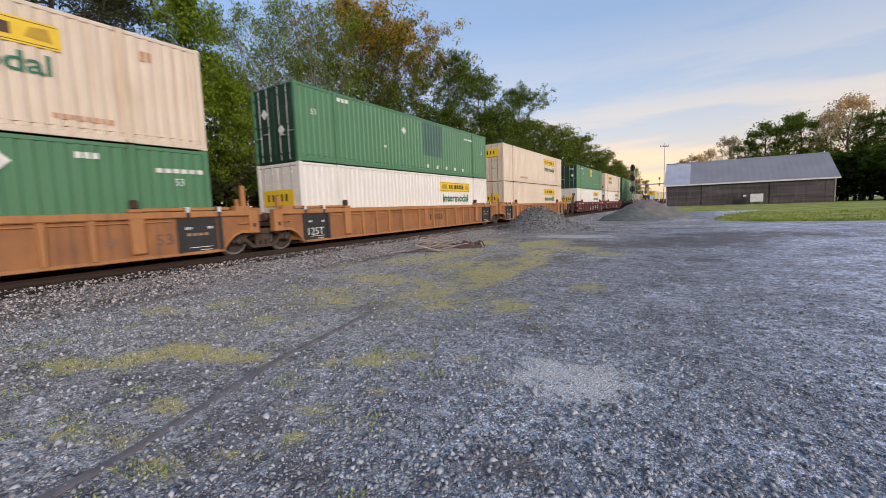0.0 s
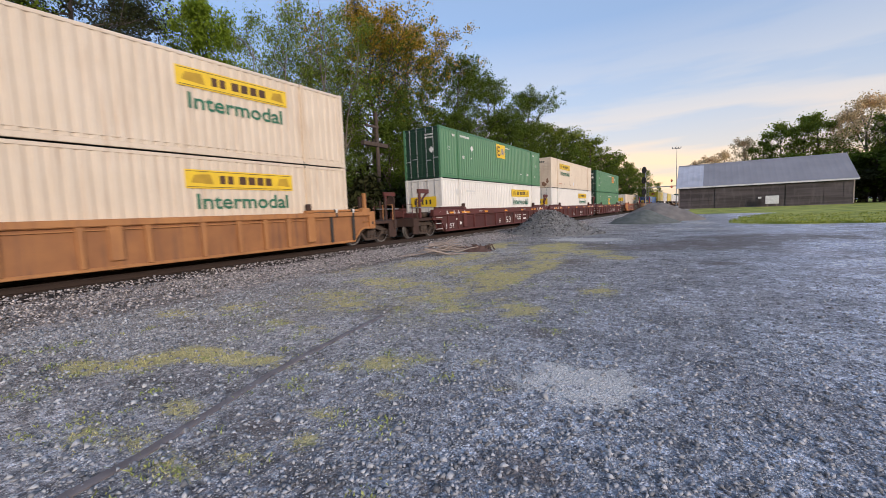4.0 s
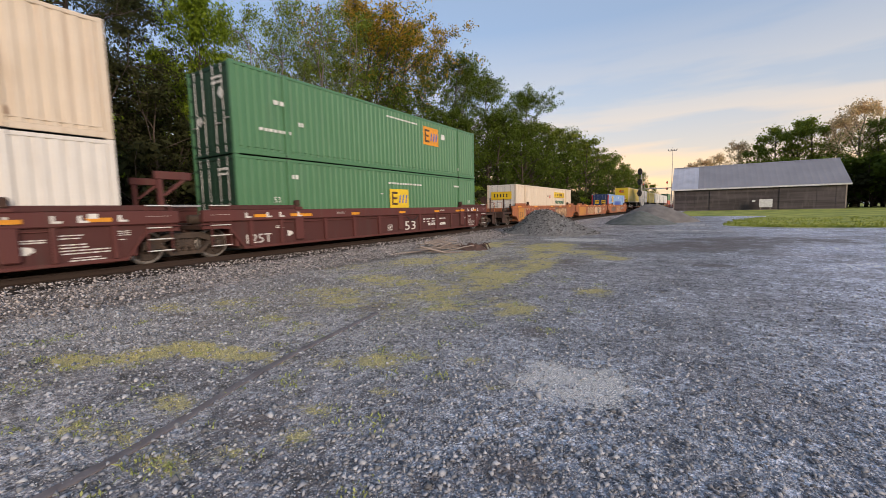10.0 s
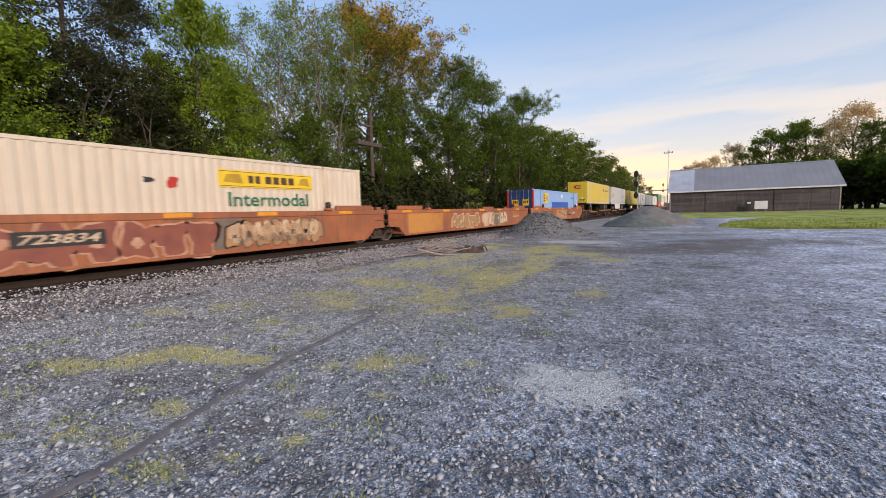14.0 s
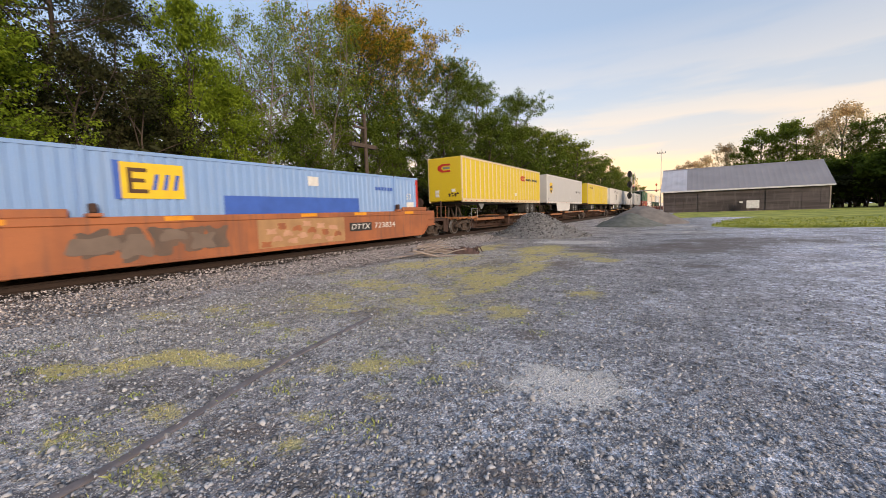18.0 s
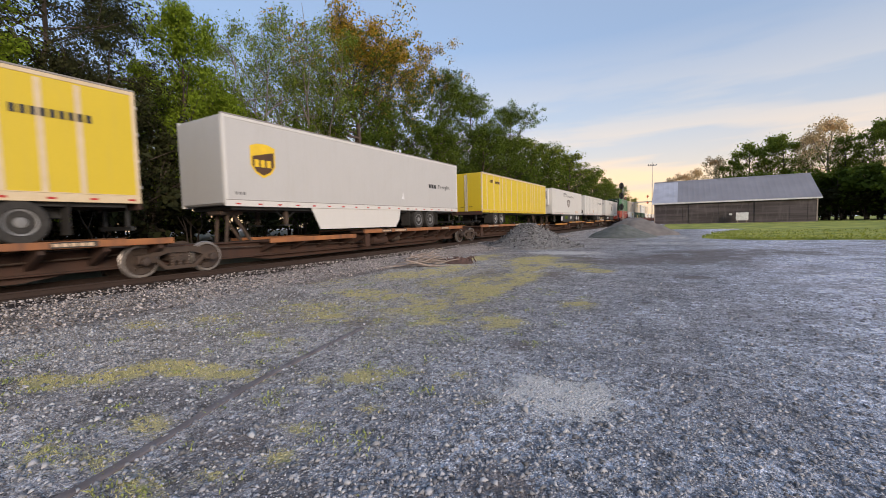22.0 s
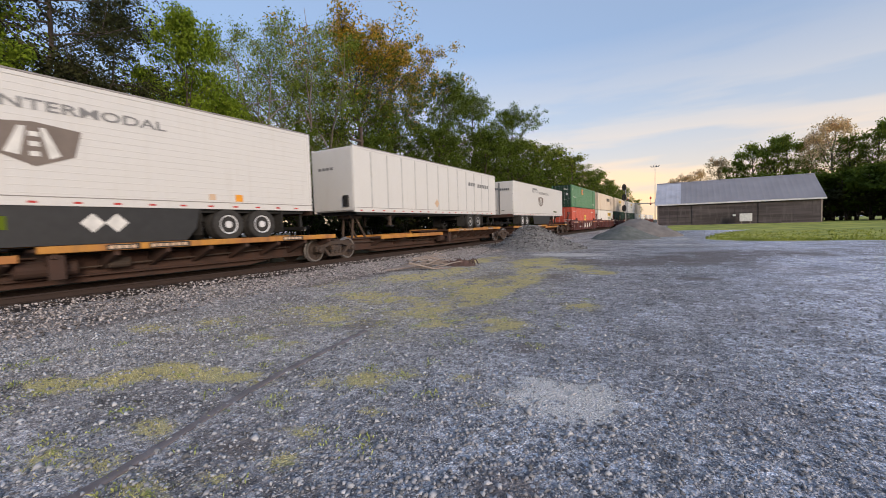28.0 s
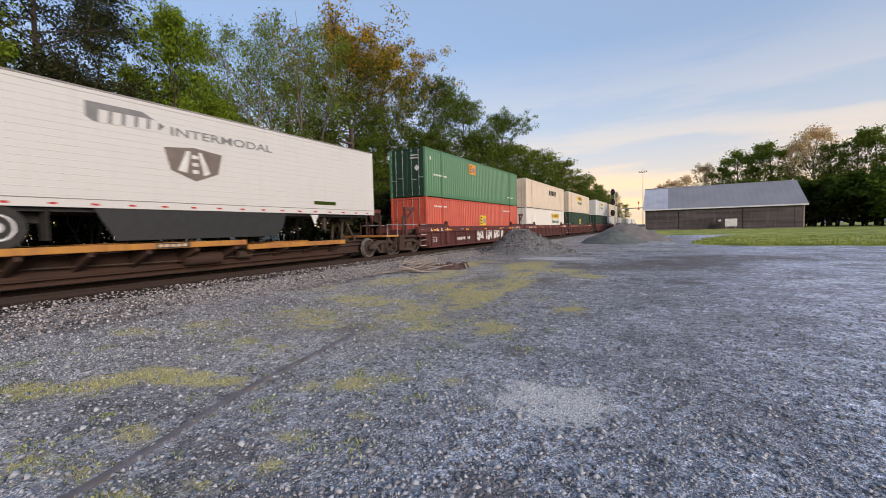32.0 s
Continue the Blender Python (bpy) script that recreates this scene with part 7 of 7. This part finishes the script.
    part("brake_pipe", MB().tube([(.55, a + .6, 1.0), (.6, mid, .8), (.55, b - .6, 1.0)], .025, 6), M["truck_steel"], ob)
    if lead_end:
        part("coupler", MB().box(-.14, .14, a - 1.9, a + .1, .72, 1.0, .04), M["truck_steel"], ob, "rusty knuckle coupler")
        part("centre_sill", MB().box(-.36, .36, a - 1.3, a, .66, 1.1, .02), S, ob)
        part("end_platform", MB().box(-1.4, 1.4, a - 1.3, a - .2, 1.26, 1.36, .015), M[sill], ob, "worn yellow-orange end step platform")
    bogie(ob, a)
    if tail_end:
        bogie(ob, b - 1.0)
        part("coupler", MB().box(-.14, .14, b, b + 1.2, .72, 1.0, .04), M["truck_steel"], ob, "rusty knuckle coupler")
    for y, n in ((p0 + 1.3, 4), (p0 + 2.25, 6), (p0 + (p1 - p0) * .72, 5)):
        plate = panel("stencil_plate", y - .05, y + .16 * n + .05, 1.255, 1.395, 1.489, M["decal_dark"], ob, "black stencil plate", .004)
        bars(y, y + .16 * n, 1.285, 1.365, 1.493, M["g_cream"], plate, n, .25)
    return ob


sp = "weathered brown spine car with worn yellow-orange sills"
spine_car(174.55, 1.0, 175.15, sp, (7.3, 16.5), lead_end=True, length=17.2, sill="sill_rust")
spine_car(192.5, 1.0, 191.4, sp, (6.6, 16.15), length=17.9, sill="sill_rust")
spine_car(212.2, 15.1, 210.4, sp, (-.6, 9.0), length=17.5, sill="sill_rust")
spine_car(231.0, 1.0, 229.7, sp, (7.6, 16.6), length=17.1)
spine_car(249.0, 1.0, 248.0, sp, (8.0, 16.05), length=17.9)
spine_car(268.5, 15.1, 266.6, sp, (-.4, 9.2), length=18.2, tail_end=True)

k_posts = [.55 + i * .705 for i in range(21)]
c = trailer(174.55, "yellow", "yellow road trailer with pale side posts", 12.9, 3.2, True, k_posts, "post_pale", post_w=.13, rim="decal_grey", low_rail="post_pale", long=15.85)
red = M["decal_red"]
part("logo_shape", MB().prism([(10.65, 4.25), (11.0, 4.2), (11.6, 4.2), (11.55, 4.32), (10.95, 4.32), (10.85, 4.5), (11.6, 4.5), (11.6, 4.62), (10.85, 4.62), (10.55, 4.5)], "x", c[2], c[2] + .01), red, c[0], "red swept logo shape")
part("logo_shape", MB().box(c[2], c[2] + .01, 11.0, 11.5, 4.36, 4.46), red, c[0])
bars(11.85, 13.2, 4.27, 4.46, c[2] + .008, M["decal_dark"], c[0], 7)
bars(13.45, 14.95, 4.27, 4.46, c[2] + .008, M["decal_dark"], c[0], 9)
lg = part("logo_shape", MB().prism([(-.5, 4.45), (-.2, 4.3), (.45, 4.3), (.45, 4.42), (-.1, 4.42), (-.25, 4.6), (-.1, 4.72), (.45, 4.72), (.45, 4.84), (-.2, 4.84), (-.5, 4.7)], "y", -.04, -.02), red, c[0], "red swept logo shape")
for z, xx in ((2.95, -.75), (2.7, -.75), (3.0, .5)):
    part("nose_label", MB().box(xx, xx + .28, -.03, -.02, z, z + .2), M["decal_white"], c[0])
for xx in (.35, .6, .8):
    part("air_coupling", MB().turned([(-.06, .02), (-.05, .05), (-.02, .055)], "y", (xx, 0, 2.75), 10), M["black"], c[0])
blob(9.4, 3.0, .5, .22, 6, c[2] + .002, M["decal_white"], c[0], "worn_patch")
part("leg_gusset", MB().prism([(2.75, 2.3), (3.75, 2.3), (3.32, 1.85), (3.18, 1.85)], "x", 1.0, 1.06), M["galv"], c[0], "grey landing leg bracket")
for k, xx in enumerate((.35, .55, .78, .95)):
    pts = [(xx + .09 * math.cos(a) * (1 + .4 * math.sin(3 * a + k)), 2.85 + .05 * (k % 2) + .06 * math.sin(a)) for a in [q * 2 * math.pi / 12 for q in range(12)]]
    part("scuff", MB().prism(pts, "y", -.03, -.012), M["decal_brown"], c[0], "dark scuff marks")
part("logo_bar", MB().box(-.1, .42, -.036, -.02, 4.5, 4.64), M["decal_grey"], c[0])

c = trailer(192.75, "dull_white", "smooth dull white road trailer with a side skirt", 11.7, 2.6, True, rim="decal_grey", skirt=(3.5, 9.4, "clean_white", 1.5))
sh = [(.95, 4.4), (1.25, 4.5), (1.6, 4.5), (1.92, 4.4), (1.92, 3.75), (1.75, 3.5), (1.43, 3.33), (1.12, 3.5), (.95, 3.75)]
s = part("shield_logo", MB().prism(sh, "x", c[2], c[2] + .006), M["decal_yellow"], c[0], "gold and brown shield shape")
part("shield_field", MB().prism([(1.02, 4.05), (1.86, 4.25), (1.86, 3.76), (1.7, 3.55), (1.43, 3.42), (1.16, 3.55), (1.02, 3.76)], "x", c[2] + .006, c[2] + .009), M["decal_brown"], s)
bars(1.1, 1.8, 3.7, 3.95, c[2] + .009, M["decal_yellow"], s, 3, .3)
bars(12.2, 13.05, 3.66, 3.88, c[2], M["decal_dark"], c[0], 3, .3)
writing("Freight", 13.25, 3.62, .28, c[2], M["decal_dark"], c[0], width=1.35)
bars(.35, .75, 2.72, 2.82, c[2], M["decal_grey"], c[0], 3)
part("worn_patch", MB().prism([(9.5, 2.95), (9.75, 2.9), (9.72, 3.1), (9.64, 3.3), (9.58, 3.1)], "x", c[2], c[2] + .004), M["fascia"], c[0], "pale scuff")

m_posts = [.9, 2.2, 3.4, 4.0, 4.75, 6.0, 7.4, 8.7, 10.0, 11.2, 11.8, 12.4, 13.4, 14.4, 15.2]
c = trailer(212.2, "yellow", "yellow road trailer with pale side posts, rear doors leading", 3.1, 13.0, False, m_posts, "post_pale", rim="aluminium", post_w=.12)
bars(1.4, 2.0, 4.62, 4.82, c[2] + .002, M["decal_brown"], c[0], 3, .25, .06)
bars(2.45, 3.35, 4.58, 4.78, c[2] + .002, M["decal_brown"], c[0], 6, .25, .06)


def prime_trailer(u, bogie_y, leg_y, nose_first, skirt):
    c = trailer(u, "clean_white", "white ribbed refrigerated trailer with a dark shield shape", bogie_y, leg_y, nose_first, rows=.17, reefer=nose_first, skirt=skirt, rim="fascia")
    o, zb, x = c
    part("name_shape", MB().prism([(5.15, 4.98), (6.4, 4.98), (6.95, 4.7), (6.8, 4.56), (5.3, 4.5), (5.15, 4.6)], "x", x + .002, x + .008), M["decal_grey"], o, "dark blocky name shape")
    bars(5.4, 6.85, 4.5, 4.82, x + .008, M["clean_white"], o, 5, .3, .03)
    writing("INTERMODAL", 7.1, 4.48, .25, x + .003, M["decal_grey"], o, width=3.4, bold=.015)
    s = part("shield_logo", MB().prism([(6.9, 4.12), (7.75, 4.22), (8.6, 4.12), (8.45, 3.5), (7.75, 3.22), (7.05, 3.5)], "x", x + .002, x + .007), M["decal_faded"], o, "faded dark shield shape with a road")
    part("shield_road", MB().prism([(7.25, 3.5), (7.5, 4.1), (7.62, 4.1), (7.5, 3.45)], "x", x + .007, x + .010), M["decal_white"], s)
    part("shield_road", MB().prism([(8.2, 3.5), (7.95, 4.1), (7.85, 4.1), (8.0, 3.4)], "x", x + .007, x + .010), M["decal_white"], s)
    for k in range(3):
        part("shield_bar", MB().box(x + .007, x + .010, 7.66, 7.84, 3.45 + k * .22, 3.56 + k * .22), M["decal_white"], s)
    return c


c = prime_trailer(231.0, 12.8, 2.4, True, (4.6, 11.3, "decal_dark", 1.42))
o, zb, x = c
part("spare_wheel_disc", MB().turned([(1.2, .3), (1.24, .33), (1.26, .3), (1.26, .06)], "x", (0, 4.5, 1.85), 24), M["fascia"], o, "round white tank end")
panel("green_badge", 6.0, 7.2, 1.8, 2.1, 1.266, M["leaf_bright"], o, "green oval badge", .006)
bars(6.2, 7.0, 1.88, 2.02, 1.272, M["decal_dark"], o, 3)
for y in (8.7, 9.2):
    part("placard", MB().prism([(y - .25, 1.94), (y, 1.7), (y + .25, 1.94), (y, 2.18)], "x", 1.265, 1.272), M["decal_white"], o, "white diamond")
panel("reflector", 12.45, 12.7, 2.60, 2.82, x + .002, M["decal_orange"], o)
panel("lilac_label", 11.6, 11.8, 2.62, 2.8, x + .002, M["g_cream"], o)

o_posts = [15.6 * k / 13 for k in range(1, 13)]
c = trailer(249.0, "clean_white", "plain white road trailer", 11.95, 3.0, True, o_posts, "post_grey", post_w=.09)
bars(11.1, 12.15, 4.26, 4.5, c[2] + .002, M["decal_grey"], c[0], 3, .25, .08)
bars(12.5, 14.35, 4.22, 4.46, c[2] + .002, M["decal_grey"], c[0], 6, .25, .08)
for k in range(4):
    part("nose_label", MB().box(-.85 + k * .25, -.66 + k * .25, -.03, -.02, 4.3, 4.42), M["decal_grey"], c[0])
part("nose_box", MB().box(.7, 1.0, -.12, -.02, 2.6, 3.1, .02), M["black"], c[0])
diamond(c, 7.0, .6, .25, "g_cream")

c = prime_trailer(268.5, 2.9, 13.3, False, (5.2, 11.0, "decal_dark", 1.5))
o, zb, x = c
panel("green_badge", 12.4, 13.6, 2.72, 2.86, x + .002, M["leaf_mid"], o, "small green badge", .004)
for k in range(5):
    part("door_label", MB().box(-.95 + k * .2, -.8 + k * .2, -.07, -.055, 4.55, 4.75), M["decal_grey"], o)
    part("door_label", MB().box(.1 + k * .18, .23 + k * .18, -.07, -.055, 4.5, 4.68), M["decal_grey"], o)
part("placard", MB().prism([(12.2, 2.3), (12.6, 2.3), (12.4, 1.9)], "x", 1.27, 1.28), M["decal_white"], o, "white triangle")

# last car: maroon platforms with mixed containers, running out of sight
q_car = well_car(289.5, "maroon_car", "maroon well car platform with white spray paint", lead_end=True, marks=True)
car_number(q_car, "53", .35, .82, .32, w=.55)
bars(3.6, 5.6, .85, 1.05, q_car[1], M["decal_white"], q_car[0], 8)
letters(q_car, 6.6, 12.0, 1.15, .9, 8, "decal_white", "g_black", 31)
c = container(289.5, LOW, "red", end="doors", label="red container low in the car")
emp_marks(c, 7.6, 1.2, 1.15, .75)
small_marks(c, [(.9, 2.5, 2.3, 2.4, 8), (12.5, 14.2, 2.3, 2.4, 8)])
c = container(289.5, HIGH, "green", doorpaint="dark_green", label="green container stacked on a red one")
emp_marks(c, 5.9, 1.1, 1.9, .7, colour="decal_orange")
door_marks(c, ((.7, 1.7),))
small_marks(c, [(.9, 2.6, 1.3, 1.4, 8), (13.5, 15, .6, .7, 6), (.5, .7, 2.2, 2.4, 1)])
rest = [(308.4, ("white", "hunt"), ("cream", "bars")), (327.6, ("dark_green", "emp"), ("cream", "hunt")), (350.9, ("dark_green", ""), ("clean_white", "hunt")),
        (370.2, ("white", "hunt"), ("cream", "")), (389.4, ("white", "hunt"), None), (412.7, ("white", ""), None), (432.0, ("clean_white", ""), None)]
for i, (u, low_, high_) in enumerate(rest):
    well_car(u, "maroon_car", "maroon well car platform far down the train", lead_end=i in (2, 5), tail_end=i in (1, 4), marks=i < 2)
    for z, spec_ in ((LOW, low_), (HIGH, high_)):
        if not spec_:
            continue
        c = container(u, z, spec_[0], label=spec_[0].replace("_", " ").replace("clean ", "clean ") + " container far down the train")
        if spec_[1] == "hunt":
            hunt_marks(c, 9.8 if z == LOW else 6.0)
        elif spec_[1] == "emp":
            emp_marks(c, 7.5, 1.2, 1.2, .8)
        elif spec_[1] == "bars":
            bars(8.6, 12.0, HIGH + 1.7, HIGH + 2.25, c[2], M["decal_dark"], c[0], 5, .25, .1)


# ---- weeds ----
def weeds():
    rng = np.random.default_rng(8)
    out = []
    while len(out) < 36000:
        k = rng.random()
        x, y = -8.5 + 9 * rng.random(), .3 + 19 * rng.random() ** 1.6
        w = weed_at(x, y)
        if rng.random() > w ** 1.5:
            continue
        for _ in range(3):
            px, py = x + rng.normal(0, .025), y + rng.normal(0, .025)
            h, a, wd = rng.uniform(.006, .024), rng.random() * 6.28, rng.uniform(.002, .005)
            z = ground_z(px, py)
            dx, dy = math.cos(a) * wd, math.sin(a) * wd
            lx, ly = rng.normal(0, .5) * h, rng.normal(0, .5) * h
            out.append([(px - dx, py - dy, z), (px + dx, py + dy, z), (px + dx * .3 + lx, py + dy * .3 + ly, z + h), (px - dx * .3 + lx, py - dy * .3 + ly, z + h)])
    return np.array(out)


def lawn_blades():
    rng = np.random.default_rng(17)
    out = []
    for _ in range(9000):
        y = 33.3 + 20 * rng.random() ** 2.2
        a = max(1.4, lawn_edge(y)[0])
        x = a + (44 - a) * rng.random() ** 1.2
        z, h, t = ground_z(x, y) + .04, rng.uniform(.03, .12), rng.random() * 3.14
        dx, dy = math.cos(t) * rng.uniform(.02, .07), math.sin(t) * .03
        lx = rng.normal(0, .03)
        out.append([(x - dx, y - dy, z), (x + dx, y + dy, z), (x + dx * .4 + lx, y + dy, z + h), (x - dx * .4 + lx, y - dy, z + h)])
    return np.array(out)


M["blade"] = material("long_grass", (0.30, 0.33, 0.045), 0.8, grain=0.5, spread=0.4, second=(0.17, 0.21, 0.03), bump=0, island=.4, translucent=.25)
tagged(new("grass_blades", quads("grass_blades", lawn_blades(), M["blade"])), "uneven longer grass along the lawn edge", "grass", kind="stuff")

M["weed"] = material("yellow_green_weed", (0.64, 0.57, 0.30), 0.8, grain=1.5, spread=0.4, second=(0.47, 0.45, 0.17), bump=0, island=.35, translucent=.25)
tagged(new("weeds", quads("weeds", weeds(), M["weed"])), "low yellow-green weeds growing through the gravel", "weeds", kind="stuff")


def tufts():
    rng = np.random.default_rng(9)
    out = []
    for _ in range(150):
        x, y = -7.5 + 6 * rng.random(), .7 + 9 * rng.random() ** 1.5
        for _ in range(int(rng.integers(10, 46))):
            px, py = x + rng.normal(0, .07), y + rng.normal(0, .07)
            h, a, wd = rng.uniform(.012, .04), rng.random() * 6.28, rng.uniform(.004, .009)
            z = ground_z(px, py)
            dx, dy = math.cos(a) * wd, math.sin(a) * wd
            lx, ly = rng.normal(0, .6) * h, rng.normal(0, .6) * h
            out.append([(px, py, z), (px + dx + lx * .5, py + dy + ly * .5, z + h * .6), (px + lx, py + ly, z + h), (px - dx + lx * .5, py - dy + ly * .5, z + h * .6)])
    return np.array(out)


M["tuft"] = material("fresh_green_weed", (0.33, 0.40, 0.12), 0.7, grain=1.5, spread=0.4, second=(0.42, 0.42, 0.16), bump=0, island=.4, translucent=.25)
tagged(new("weed_tufts", quads("weed_tufts", tufts(), M["tuft"])), "small fresh green weed tufts among the stones", "weeds", kind="stuff")


def motions():
    for ob, u in RIDERS:
        walk(ob, [(t, pose(TRACK_X, u - SPEED * t, 0)) for t in (0, 8, 16, 24, 32)])
    for ob, y, r in WHEELS:
        turn = SPEED / r
        rows = []
        for k in range(0, 961, 2):
            t = k / 30
            rows.append((t, Matrix.Translation((0, y, RAIL_Z + r)) @ Matrix.Rotation(turn * t, 4, "X")))
        walk(ob, rows)


motions()
